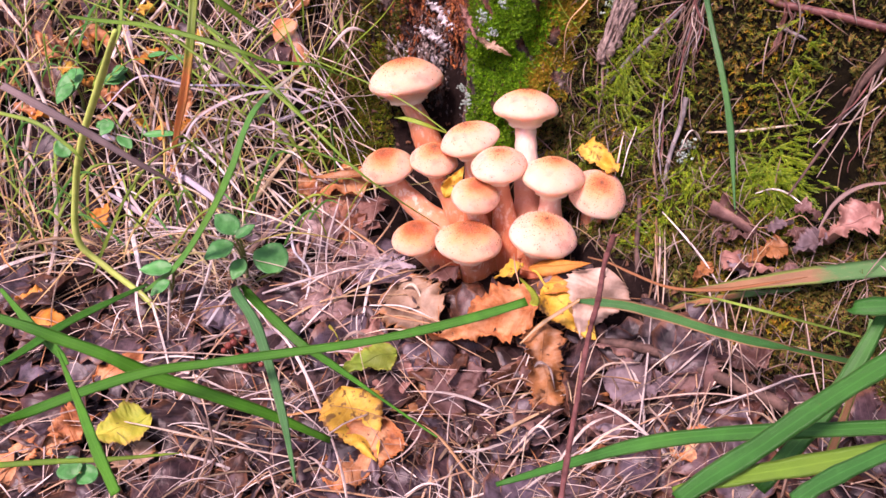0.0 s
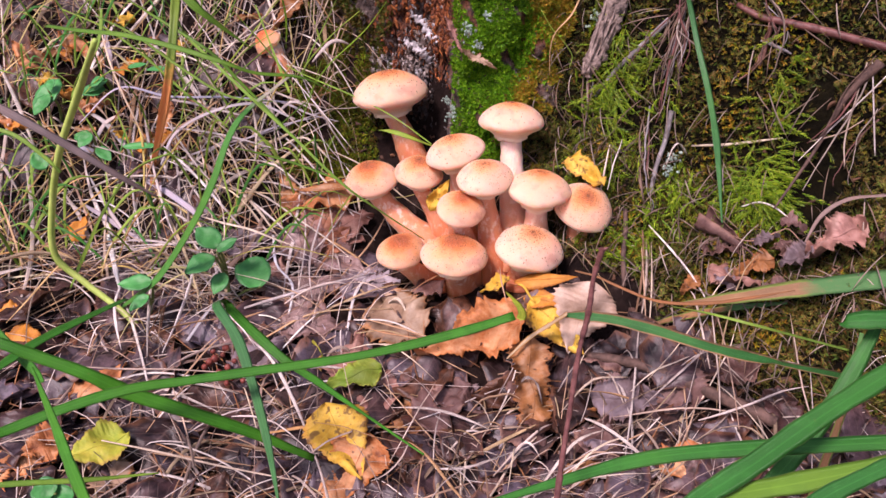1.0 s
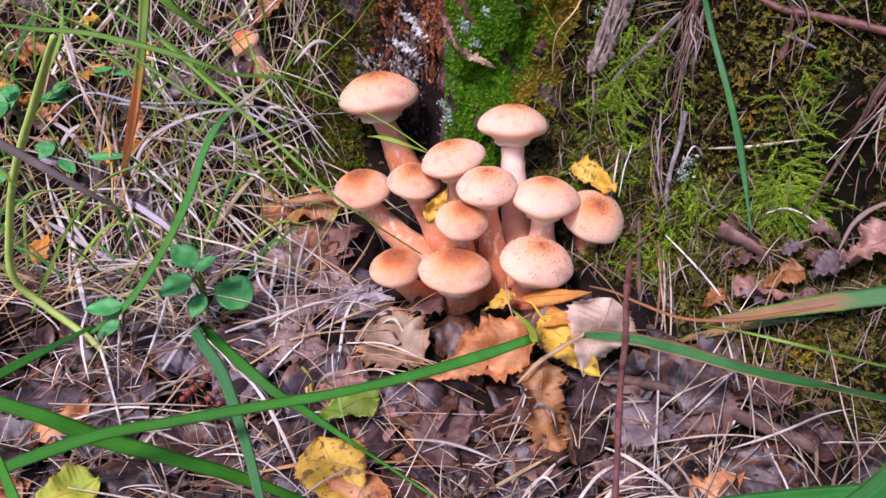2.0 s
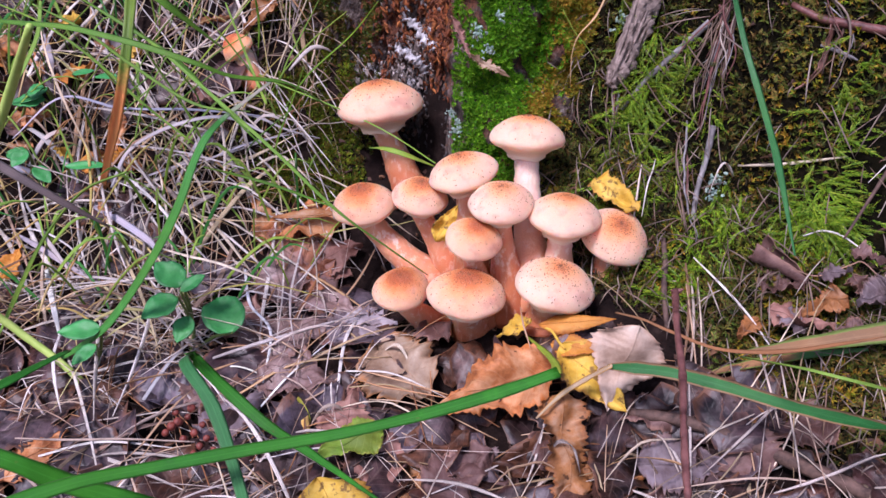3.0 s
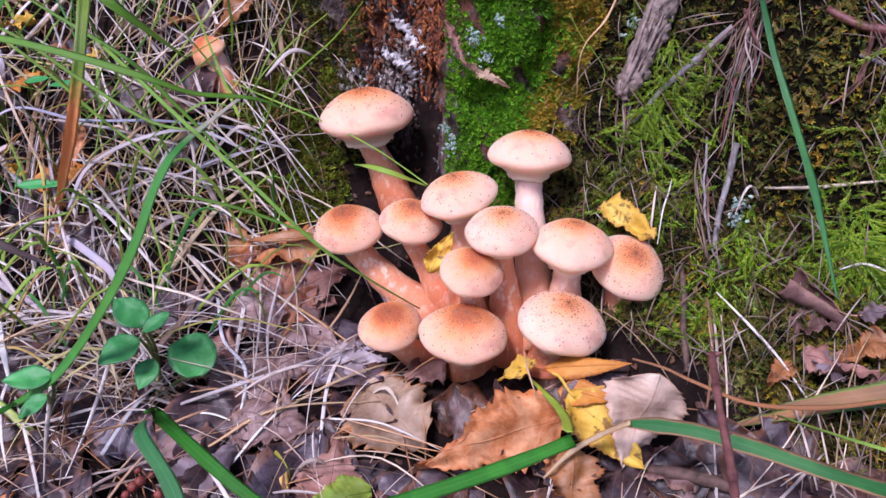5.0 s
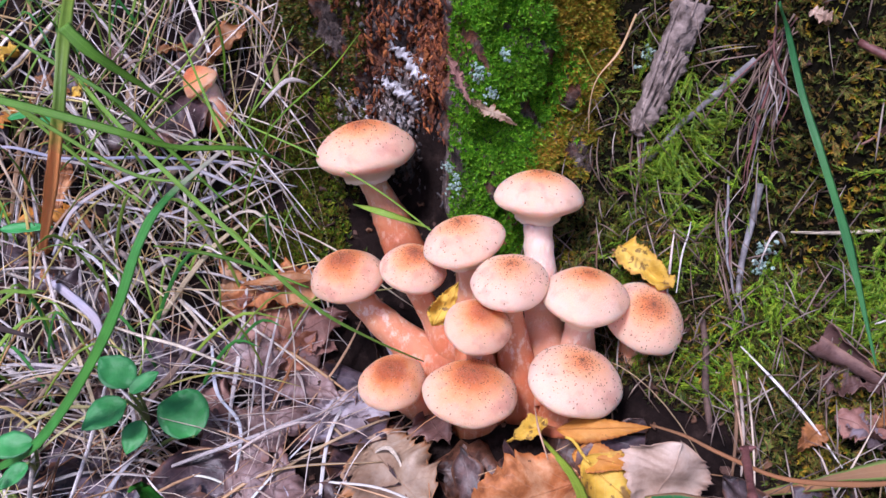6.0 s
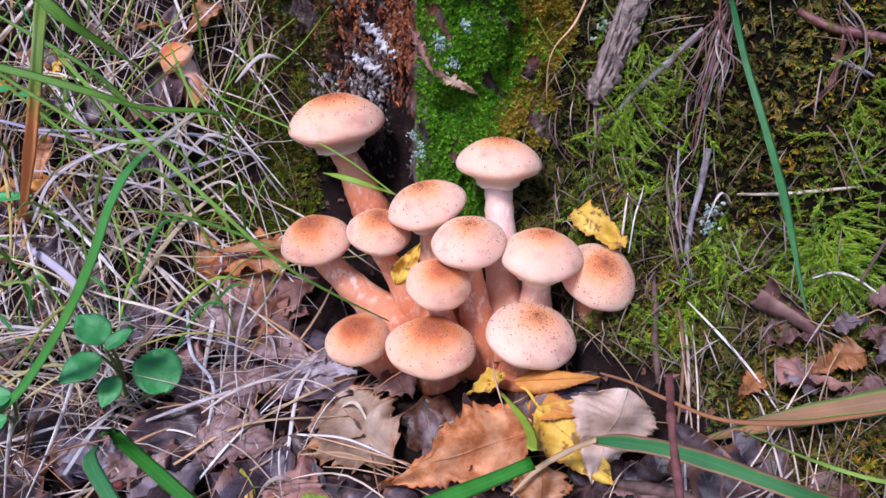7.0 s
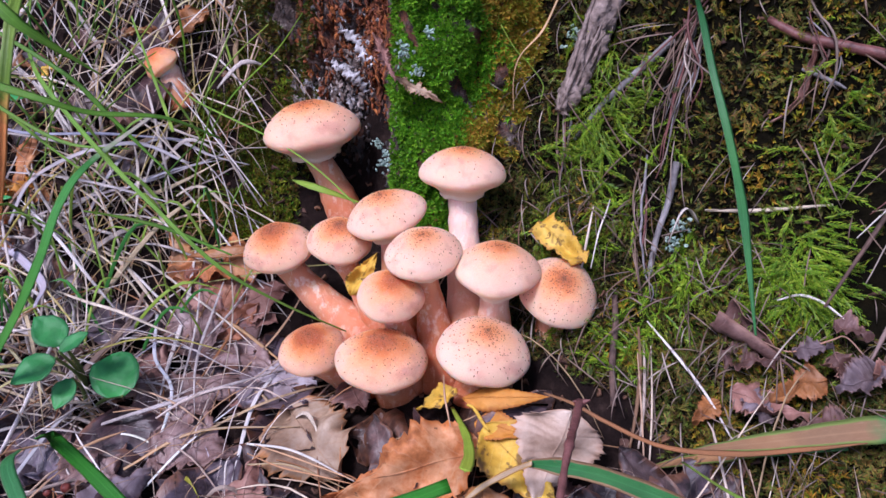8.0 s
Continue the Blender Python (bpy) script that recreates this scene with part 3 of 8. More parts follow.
def leaf(base, tip, half, up=(0, -0.3, 0.95), shape="birch", curl=0.0, cup=0.15, wave=0.06, seed=0, n=64, k=13, thick=0.00028, ragged=0.0, torn=0.0):
    """Arrays of one leaf from its base to its tip. half: greatest half width in metres; curl bends the tip up, cup folds the halves up."""
    rng = np.random.default_rng(seed)
    base, tip = np.array(base, float), np.array(tip, float)
    length = np.linalg.norm(tip - base)
    t = unit(tip - base)
    side = unit(np.cross(t, np.array(up, float)))
    nor = np.cross(side, t)
    s = np.linspace(0, 1, n)
    if shape == "birch":
        w = np.where(s < 0.32, np.sin(np.clip(s / 0.32, 0, 1) * np.pi / 2) ** 0.7, ((1 - s) / 0.68) ** 0.85)
        w = w * (1 + 0.13 * ((s * 15) % 1) * (s > 0.12) * (s < 0.95)) if n > 20 else w * (1 + 0.1 * rng.uniform(0, 1, n))
    elif shape == "scrap":
        w = np.minimum(1, np.minimum((s + 0.02) / 0.12, (1.02 - s) / 0.10)) * (1 - 0.35 * s)
    elif shape == "round":
        w = np.sqrt(np.maximum(0, 1 - (2 * s - 1) ** 2)) ** 0.85
    else:
        w = np.sin(np.pi * np.clip(s, 0, 1) ** 0.8) ** 0.8
    w = np.maximum(w, 0.012)
    u = np.linspace(-1, 1, k)
    wl = w * (1 + ragged * rng.normal(size=n))
    wr = w * (1 + ragged * rng.normal(size=n))
    if torn:
        for edge in (wl, wr):
            q = rng.uniform(0, 6.28, 3)
            bite = 0.5 * np.sin(s * 9 + q[0]) + 0.35 * np.sin(s * 21 + q[1]) + 0.25 * np.sin(s * 47 + q[2])
            edge *= 1 - torn * np.clip(bite + 0.25, 0, 1)
    ph = rng.uniform(0, 6.28, 6)
    grid = np.zeros((n, k, 3))
    for j, uu in enumerate(u):
        ww = (wl if uu < 0 else wr) * half * uu
        ser = 1.0
        h = cup * half * w * abs(uu) ** 1.5 + curl * length * (s - 0.35) ** 2 * np.sign(s - 0.35)
        h = h + wave * half * (np.sin(s * 7 + ph[0] + uu * 2.0) + 0.7 * np.sin(s * 13 + ph[1] - uu * 3.0) + 0.6 * np.sin(uu * 5 + ph[2] + s * 3))
        edge = wave * half * 0.8 * abs(uu) ** 3 * np.sin(s * 29 + ph[3] * (1 if uu < 0 else 2))
        grid[:, j] = base + t * (s * length)[:, None] + side * (ww * ser)[:, None] + nor * (h + edge)[:, None]
    top = grid.reshape(-1, 3)
    low = top - nor * thick
    v = np.vstack([top, low])
    N = n * k
    uv1 = np.stack([np.tile((u + 1) / 2, n), np.repeat(s, k)], 1)
    faces = []
    for i in range(n - 1):
        for j in range(k - 1):
            a, b, c, d = i * k + j, i * k + j + 1, (i + 1) * k + j + 1, (i + 1) * k + j
            faces.append((a, b, c, d))
            faces.append((N + d, N + c, N + b, N + a))
        faces.append((i * k, (i + 1) * k, N + (i + 1) * k, N + i * k))
        faces.append(((i + 1) * k + k - 1, i * k + k - 1, N + i * k + k - 1, N + (i + 1) * k + k - 1))
    for j in range(k - 1):
        faces.append((j + 1, j, N + j, N + j + 1))
        e = (n - 1) * k + j
        faces.append((e, e + 1, N + e + 1, N + e))
    return v, faces, np.vstack([uv1, uv1])


def join(pieces):
    """One set of arrays from many."""
    vs, fs, us, off = [], [], [], 0
    for v, f, uv in pieces:
        vs.append(v)
        us.append(uv)
        fs += [tuple(i + off for i in face) for face in f]
        off += len(v)
    return np.vstack(vs), fs, np.vstack(us)


# ---------------------------------------------------------------- ground


def soft_max(a, b, k=0.012):
    h = np.clip(0.5 + 0.5 * (a - b) / k, 0, 1)
    return b * (1 - h) + a * h + k * h * (1 - h)


def ground_plain(x, y):
    """Height of the forest floor: litter, the mossy bank and the slope behind."""
    x, y = np.asarray(x, float), np.asarray(y, float)
    far = np.clip((np.hypot(x - 0.05, y - 0.45) - 0.7) / 2.6, 0, 1)
    far = far * far * (3 - 2 * far)
    x, y = np.clip(x, -0.6, 0.45), np.clip(y, -0.25, 0.80)
    litter = -0.012 + 0.30 * (y - 0.43) + 0.25 * np.maximum(0, x - 0.02)
    d = y - (0.38 - 0.75 * (x - 0.13))
    bank = 0.045 + 0.9 * d + 2.2 * np.maximum(0, d - 0.05)
    bank = np.where(x < 0.03, bank - 2 * (0.03 - x), bank)
    bank = np.minimum(bank, 0.30)
    back = 0.022 + 1.1 * (y - 0.488)
    mound = 0.024 * np.exp(-(((x - 0.035) / 0.055) ** 2) - ((y - 0.392) / 0.032) ** 2)
    z = soft_max(soft_max(litter + mound, bank), back)
    return z + (0.06 - z) * far


def mossiness(x, y):
    """1 on the mossy bank, 0 on the leaf litter."""
    d = np.asarray(y) - (0.38 - 0.75 * (np.asarray(x) - 0.13))
    d = d + 0.038 * np.clip((np.asarray(x) - 0.115) / 0.05, 0, 1)
    near = np.clip((0.95 - np.hypot(np.asarray(x) - 0.15, np.asarray(y) - 0.45)) / 0.5, 0, 1)
    return near * np.clip((d + 0.02) / 0.02, 0, 1) * np.clip((np.asarray(x) - 0.055) / 0.02, 0, 1)


def lumps(x, y):
    bank = float(mossiness(x, y))
    h = 0.0016 * noise.fractal(Vector((x * 45, y * 45, 0.3)), 1.0, 2.0, 4)
    if bank > 0:
        h += bank * (0.009 * noise.noise(Vector((x * 55, y * 40, 6.1))) + 0.006 * noise.noise(Vector((x * 120, y * 80, 1.1))) - 0.003)
        h -= 0.016 * math.exp(-(((x - 0.203) / 0.016) ** 2) - ((y - 0.372) / 0.016) ** 2)
    return h


def ground(x, y):
    return float(ground_plain(x, y)) + lumps(x, y)


def ground_normal(x, y, e=0.004):
    gx = (ground_plain(x + e, y) - ground_plain(x - e, y)) / (2 * e)
    gy = (ground_plain(x, y + e) - ground_plain(x, y - e)) / (2 * e)
    return unit(np.array((-float(gx), -float(gy), 1.0)))


def build_ground():
    far = [0.02 * 1.28**i for i in range(28)]
    xs = np.concatenate([-0.42 - np.cumsum(far)[::-1], np.arange(-0.42, 0.40, 0.0036), 0.40 + np.cumsum(far)])
    ys = np.concatenate([0.02 - np.cumsum(far)[::-1], np.arange(0.02, 0.80, 0.0036), 0.80 + np.cumsum(far)])
    X, Y = np.meshgrid(xs, ys)
    Z = ground_plain(X, Y)
    v = np.stack([X, Y, Z], -1).reshape(-1, 3)
    for i, (x, y, z) in enumerate(v):
        if -0.5 < x < 0.5 and 0 < y < 0.9:
            v[i, 2] += lumps(x, y)
    w, h = len(xs), len(ys)
    faces = [(j * w + i, j * w + i + 1, (j + 1) * w + i + 1, (j + 1) * w + i) for j in range(h - 1) for i in range(w - 1)]
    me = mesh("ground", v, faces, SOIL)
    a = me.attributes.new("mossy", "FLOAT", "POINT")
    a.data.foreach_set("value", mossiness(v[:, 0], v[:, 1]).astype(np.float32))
    single("ground", me, "humus forest floor rising into a mossy bank, gap shade in its dark colour", "ground", kind="structure")


build_ground()

# ---------------------------------------------------------------- stump
STUMP = (0.03, 0.66)


def stump_radius(phi, z):
    """phi: degrees from the camera side, to the right."""
    right = 1 / (1 + math.exp(-(phi + 3.5) / 1.6))
    lobe = 0.062 * right * math.exp(-(max(0, phi - 12) / 22) ** 2)
    back = 0.02 * math.sin(radians(phi * 3 + 20))
    flare = 0.035 * math.exp(-max(0, z - 0.02) / 0.035)
    return 0.122 + lobe + 0.4 * back + flare


def stump_edge(z):
    """Where the mossy buttress begins, in degrees."""
    return -3.5 + 2.2 * noise.noise(Vector((z * 30, 5.0, 0))) + 1.4 * noise.noise(Vector((z * 90, 9.0, 0)))


def stump_point(phi, z):
    a = radians(phi)
    edge = stump_edge(z)
    r = stump_radius(phi - edge - 3.5, z)
    p = Vector((math.sin(a) * 9, math.cos(a) * 9, z * 26))
    q = Vector((phi * 0.33, z * 22, 1.7))
    moss = 1 / (1 + math.exp(-(phi - edge) / 0.8))
    bark = 0.007 * noise.fractal(p, 0.9, 2.1, 6) + 0.006 * (0.5 - abs(noise.noise(Vector((phi * 0.42, z * 30, 0.4))))) + 0.003 * noise.fractal(q * 3, 0.7, 2.0, 4) - 0.005 * max(0.0, 0.25 - abs(noise.noise(Vector((phi * 0.30, z * 14, 3.1))))) * 4 + 0.0016 * noise.noise(Vector((phi * 1.6, z * 240, 1)))
    soft = 0.014 * noise.noise(Vector((phi * 0.20, z * 42, 7.3))) + 0.004 * noise.noise(Vector((phi * 0.6, z * 120, 2.3)))
    cleft = 0.016 * math.exp(-(((phi - edge) / 2.2) ** 2))
    r += bark * (1 - moss) + soft * moss - cleft
    return (STUMP[0] + r * math.sin(a), STUMP[1] - r * math.cos(a), z)


def build_stump():
    st = thing("tree_stump", (STUMP[0], STUMP[1], 0.0), "old rotten birch stump with dark crumbling bark and moss", "stump")
    phis = np.concatenate([np.arange(-80, -48, 1.2), np.arange(-48, 2, 0.5), np.arange(2, 60, 1.0), np.arange(60, 280, 4.0)])
    zs = np.concatenate([np.arange(-0.06, 0.06, 0.004), np.arange(0.06, 0.225, 0.0017), np.arange(0.225, 0.235, 0.003), np.arange(0.235, 0.30, 0.008)])
    k, n = len(phis), len(zs)
    v = [stump_point(p, z) for z in zs for p in phis]
    top = len(v)
    v += [(STUMP[0] + (x - STUMP[0]) * 0.5, STUMP[1] + (y - STUMP[1]) * 0.5, 0.285 + 0.03 * noise.noise(Vector((x * 40, y * 40, 3)))) for x, y, z in v[-k:]]
    v.append((STUMP[0], STUMP[1], 0.27))
    faces = [(i * k + j, i * k + (j + 1) % k, (i + 1) * k + (j + 1) % k, (i + 1) * k + j) for i in range(n) for j in range(k)]
    faces += [(top + j, top + (j + 1) % k, len(v) - 1) for j in range(k)]
    part("bark", mesh("bark", v, faces, BARK), st)
    # flakes of white birch bark and rusty rotten wood that peel off the face
    rng = random.Random(5)

    def flake(name, phi, z, long, half, lean, material, label, thick):
        p = Vector(stump_point(phi, z)) + Vector((0, -0.0015, 0))
        d = Vector((math.sin(lean), 0, -math.cos(lean))) * long
        vv, ff, uu = leaf(p - d, p + d, half, up=(rng.uniform(-0.3, 0.3), -1, rng.uniform(-0.2, 0.4)), shape="ovate", cup=rng.uniform(-0.3, 0.3), wave=0.35, seed=rng.randrange(9999), n=9, k=6, thick=thick, ragged=0.3)
        part(name, mesh(name, vv, ff, material, uu), st, label)

    for phi0, z0, phi1, z1, count, size in ((-17, 0.147, -7, 0.129, 14, 0.7), (-19, 0.131, -9, 0.112, 18, 0.7), (-18, 0.118, -13, 0.10, 18, 0.6), (-32, 0.118, -20, 0.098, 46, 0.6)):
        for i in range(count):
            s = rng.random()
            flake("bark_flake", phi0 + (phi1 - phi0) * s + rng.gauss(0, 1.1), z0 + (z1 - z0) * s + rng.gauss(0, 0.0035), rng.uniform(0.0015, 0.005) * size, rng.uniform(0.0008, 0.0020) * size, rng.uniform(0.45, 0.85), WHITE_BARK, "whitish birch bark flake", 0.0004)
    # two long streaks where the white outer bark still sticks
    for line in (((-17.0, 0.1465), (-14.0, 0.1415), (-11.0, 0.1360), (-7.5, 0.1300)), ((-19.0, 0.1306), (-16.0, 0.1260), (-12.5, 0.1210), (-9.5, 0.1130))):
        pts = [tuple(Vector(stump_point(*q)) + Vector((0, -0.0035, 0))) for q in line]
        vv, ff, uu = ribbon(pts, [0.002, 0.0050, 0.0062, 0.0026], face=(-0.2, -1, 0.2), n=30, keel=-0.2, thick=0.0005)
        vv = np.array([tuple(Vector(q) + Vector((1, -0.5, 0.8)) * 0.0030 * noise.fractal(Vector(q) * 420, 0.7, 2, 4)) for q in vv])
        part("bark_streak", mesh("bark_streak", vv, ff, WHITE_BARK, uu), st, "white weathered strip of birch bark")
    # crumbs that cover the rotten face: rusty above, grey in the middle, black and damp below
    own = np.random.default_rng(77)
    for name, material, label, zones in (
        ("rotten_wood_crumbs", RED_WOOD, "rusty red crumbling rotten wood", ((-24, -4, 0.128, 0.205, 620), (-10, -3.5, 0.10, 0.20, 380), (-30, -18, 0.115, 0.20, 200))),
        ("grey_bark_crumbs", GREY_BARK, "grey and whitish crumbling bark", ((-33, -12, 0.086, 0.118, 330), (-19, -9, 0.095, 0.135, 260), (-30, -6, 0.05, 0.20, 160))),
        ("black_wood_crumbs", CHARRED, "black damp rotten wood fragments", ((-20, -3, 0.05, 0.105, 300), (-45, -4, 0.08, 0.20, 160))),
    ):
        pieces = []
        for phi0, phi1, z0, z1, count in zones:
            for i in range(count):
                phi, z = own.uniform(phi0, phi1), own.uniform(z0, z1)
                p = np.array(stump_point(phi, z)) + np.array((0, -own.uniform(0.0, 0.0022), 0))
                d = unit(np.array((own.normal(0.25, 0.5), own.normal(0, 0.25), -1.0))) * own.uniform(0.0008, 0.0030)
                pieces.append(leaf(p - d, p + d, own.uniform(0.0004, 0.0013), up=(own.normal(0, 0.9), -1, own.normal(0.2, 0.9)), shape="ovate", cup=own.normal(0, 0.4), wave=0.4, seed=int(own.integers(1e6)), n=5, k=4, thick=0.0007, ragged=0.3))
        vv, ff, uu = join(pieces)
        part(name, mesh(name, vv, ff, material, uu), st, label)["kind"] = "stuff"
    for i in range(60):
        flake("wood_chip", rng.uniform(-13, -5) if i % 3 else rng.uniform(-34, -18), rng.uniform(0.105, 0.20), rng.uniform(0.0015, 0.005), rng.uniform(0.0008, 0.0022), rng.uniform(-0.4, 0.6), RED_WOOD, "rusty crumbling wood chip", 0.001)


build_stump()

# ---------------------------------------------------------------- mushrooms
CAP_PROFILE = [(0.0, 0.50), (0.10, 0.495), (0.22, 0.475), (0.36, 0.44), (0.50, 0.385), (0.63, 0.315), (0.75, 0.23), (0.85, 0.14), (0.93, 0.045),
               (0.98, -0.05), (1.0, -0.12), (0.985, -0.19), (0.945, -0.25), (0.88, -0.305), (0.79, -0.355), (0.68, -0.39)]
VEIL_PROFILE = [(0.74, -0.36), (0.66, -0.43), (0.58, -0.50), (0.52, -0.56), (0.505, -0.60), (0.515, -0.635), (0.50, -0.655), (0.44, -0.645), (0.34, -0.60)]


def mushroom(centre, R, toward, right, stem, r_top, r_base, label, seed, flat=1.0, specks=90, veil=1.0, skin=None, flesh=None):
    """toward, right: degrees by which the cap leans to the open side and to the right; stem: points from the base up to under the cap."""
    rng = np.random.default_rng(seed)
    at = thing("honey_mushroom", stem[0], label, "mushroom", "honey mushroom cluster")
    axis = Vector((math.tan(radians(right)), -math.tan(radians(toward)), 1)).normalized()
    turn = axis.to_track_quat("Z", "Y").to_matrix().to_4x4() @ Matrix.Rotation(rng.uniform(0, 6.28), 4, "Z")
    m = Matrix.Translation(centre) @ turn @ Matrix.Diagonal((R, R, R, 1))
    ex, ph = rng.uniform(0.02, 0.05), rng.uniform(0, 6.28, 4)

    def wobble(v, edge=0.03):
        v = v.copy()
        a, r = np.arctan2(v[:, 1], v[:, 0]), np.hypot(v[:, 0], v[:, 1])
        k = 1 + ex * np.cos(2 * a + ph[0]) + 0.018 * np.cos(3 * a + ph[1]) + 0.008 * np.cos(7 * a + ph[2])
        v[:, 0] *= k
        v[:, 1] *= k
        v[:, 2] = v[:, 2] * np.where(v[:, 2] > 0, flat, 1.0) + edge * r**3 * (np.cos(2 * a + ph[3]) + 0.5 * np.cos(5 * a + ph[1])) + 0.012 * np.cos(3 * a + ph[2]) * r
        return v

    v, f = lathe([(r, z) for r, z in CAP_PROFILE], 56)
    cap = part("cap", mesh("cap", wobble(v), f, skin or CAP), at, "", m)
    v, f = lathe([(r, -0.36 + (z + 0.36) * veil) for r, z in VEIL_PROFILE], 48)
    a = np.arctan2(v[:, 1], v[:, 0])
    v = wobble(v)
    low = np.clip((-0.44 - v[:, 2]) / 0.2, 0, 1)
    v[:, 2] += low * (0.035 * (np.cos(4 * a + ph[0]) + 0.4 * np.cos(9 * a + ph[1])) * 0.7 + 0.006 * rng.normal(size=len(v)))
    part("veil", mesh("veil", v, f, VEIL), at, "cream torn veil under the cap", m)
    # dark scales, thick at the middle
    vs, fs = [], []
    heights = np.array(CAP_PROFILE[:11])
    for i in range(int(specks * 3.0)):
        r = min(0.95, abs(rng.normal(0, 0.45)) if rng.uniform() < 0.6 else math.sqrt(rng.uniform(0.02, 0.9)))
        b = rng.uniform(0, 6.28)
        z = np.interp(r, heights[:, 0], heights[:, 1])
        q = rng.uniform(0.008, 0.018) * (1.25 if r < 0.4 else 1.0)
        ring = np.array([(r * math.cos(b) + q * rng.uniform(0.7, 1.5) * math.cos(c), r * math.sin(b) + q * rng.uniform(0.6, 1.2) * math.sin(c), z) for c in (0, 1.57, 3.14, 4.71)])
        rr = np.hypot(ring[:, 0], ring[:, 1])
        ring[:, 2] = np.interp(rr, heights[:, 0], heights[:, 1]) - 0.004
        o = len(vs)
        vs += [tuple(p) for p in ring] + [(r * math.cos(b) * 1.006, r * math.sin(b) * 1.006, z + 0.02)]
        fs += [(o + j, o + (j + 1) % 4, o + 4) for j in range(4)]
    part("scurf", mesh("scurf", wobble(np.array(vs)), fs, SCALES), cap, "tiny dark brown flecks", m)["kind"] = "stuff"
    under = Vector(centre) - axis * R * 0.40
    pts = [tuple(p) for p in stem] + [tuple(under - axis * R * 0.25), tuple(under)]
    v, f, uv = tube(pts, [r_base * 1.45, r_base * 1.3, (r_top + r_base) * 0.58, r_top * 1.08, r_top * 1.02, r_top * 1.25], n=26, k=18, lumps=0.02, seed=seed)
    part("stem", mesh("stem", v, f, flesh or STEM, uv), at)
    return at


def grass_blade(points, width, material, label, name="grass_blade", group="long grass blades", **how):
    width = [0.86 * w for w in width]
    v, f, uv = ribbon(points, width, **how)
    if max(width) < 0.0036 or material in (WITHERED, RIMMED, GREYDRY):
        single(name, mesh(name, v, f, material, uv), label, "grass", group)
        return
    at = thing(name, points[0], label, "grass", group)
    blade = part("leaf_blade", mesh("leaf_blade", v, f, material, uv), at)
    n = how.get("n", 28)
    keel = v.reshape(n, 6, 3)[:, 5] - np.array((0, 0, 0.0001))
    w = np.interp(np.linspace(0, 1, 9), np.linspace(0, 1, len(width)), width)
    v, f, uv = tube([tuple(p) for p in keel[:: max(1, n // 9)]], [k * 0.03 + 0.00008 for k in w], n=n, k=6)
    part("midrib", mesh("midrib", v, f, material, uv), blade)


def stick(points, radii, material, label, name="twig", category="twig", group="", lumps=0.05, **how):
    v, f, uv = tube(points, radii, lumps=lumps, **how)
    return single(name, mesh(name, v, f, material, uv), label, category, group)


def fallen_leaf(base, tip, half, material, label, name="fallen_leaf", group="fallen leaves", stalk=0.0, **how):
    at = thing(name, base, label, "leaf", group)
    v, f, uv = leaf(base, tip, half, seed=int(abs(base[0] * 1e5 + base[1] * 1e4)) % 9999, **how)
    blade = part("blade", mesh("blade", v, f, material, uv), at)
    mid = v.reshape(2, 64, -1, 3)[0, :, 6] + np.array((0, 0, 0.0001))
    v, f, uv = tube([tuple(p) for p in mid[::7]], [0.0004, 0.0003, 0.00012], n=26, k=5)
    part("midrib", mesh("midrib", v, f, material, uv), blade)
    if stalk:
        d = unit(np.array(base) - np.array(tip))
        b = np.array(base)
        v, f, uv = tube([tuple(b - d * stalk * 0.3), tuple(b), tuple(b + d * stalk * 0.6 + np.array((0, 0, 0.002))), tuple(b + d * stalk)], [0.0005, 0.0007, 0.0005], n=8, k=6)
        part("stalk", mesh("stalk", v, f, material, uv), at)
    return at


def flat_leaf(x, y, heading, length, half, material, label, lift=0.004, tilt=0.0, **how):
    """A leaf that lies on the ground round (x, y); heading: degrees of its tip from +x."""
    a = radians(heading)
    dx, dy = math.cos(a) * length / 2, math.sin(a) * length / 2
    base = (x - dx, y - dy, float(ground_plain(x - dx, y - dy)) + lift - tilt / 2)
    tip = (x + dx, y + dy, float(ground_plain(x + dx, y + dy)) + lift + tilt / 2)
    return fallen_leaf(base, tip, half, material, label, up=tuple(ground_normal(x, y)), **how)


def dry_stalk(course, width, material, label, lift):
    """A single dry stalk that lies over the litter along (x, y) points, its ends lower than its middle."""
    n = len(course)
    points = [(x, y, float(ground_plain(x, y)) + lift * (1 if 0 < i < n - 1 else 0.7)) for i, (x, y) in enumerate(course)]
    v, f, uv = ribbon(points, [width * 0.8, width, width, width * 0.45], face=(0, -0.4, 0.9), n=18, keel=0.3, twist=0.5, thick=width * 0.1)
    single("dry_stalk", mesh("dry_stalk", v, f, material, uv), label, "straw", "dry stalks on the litter")


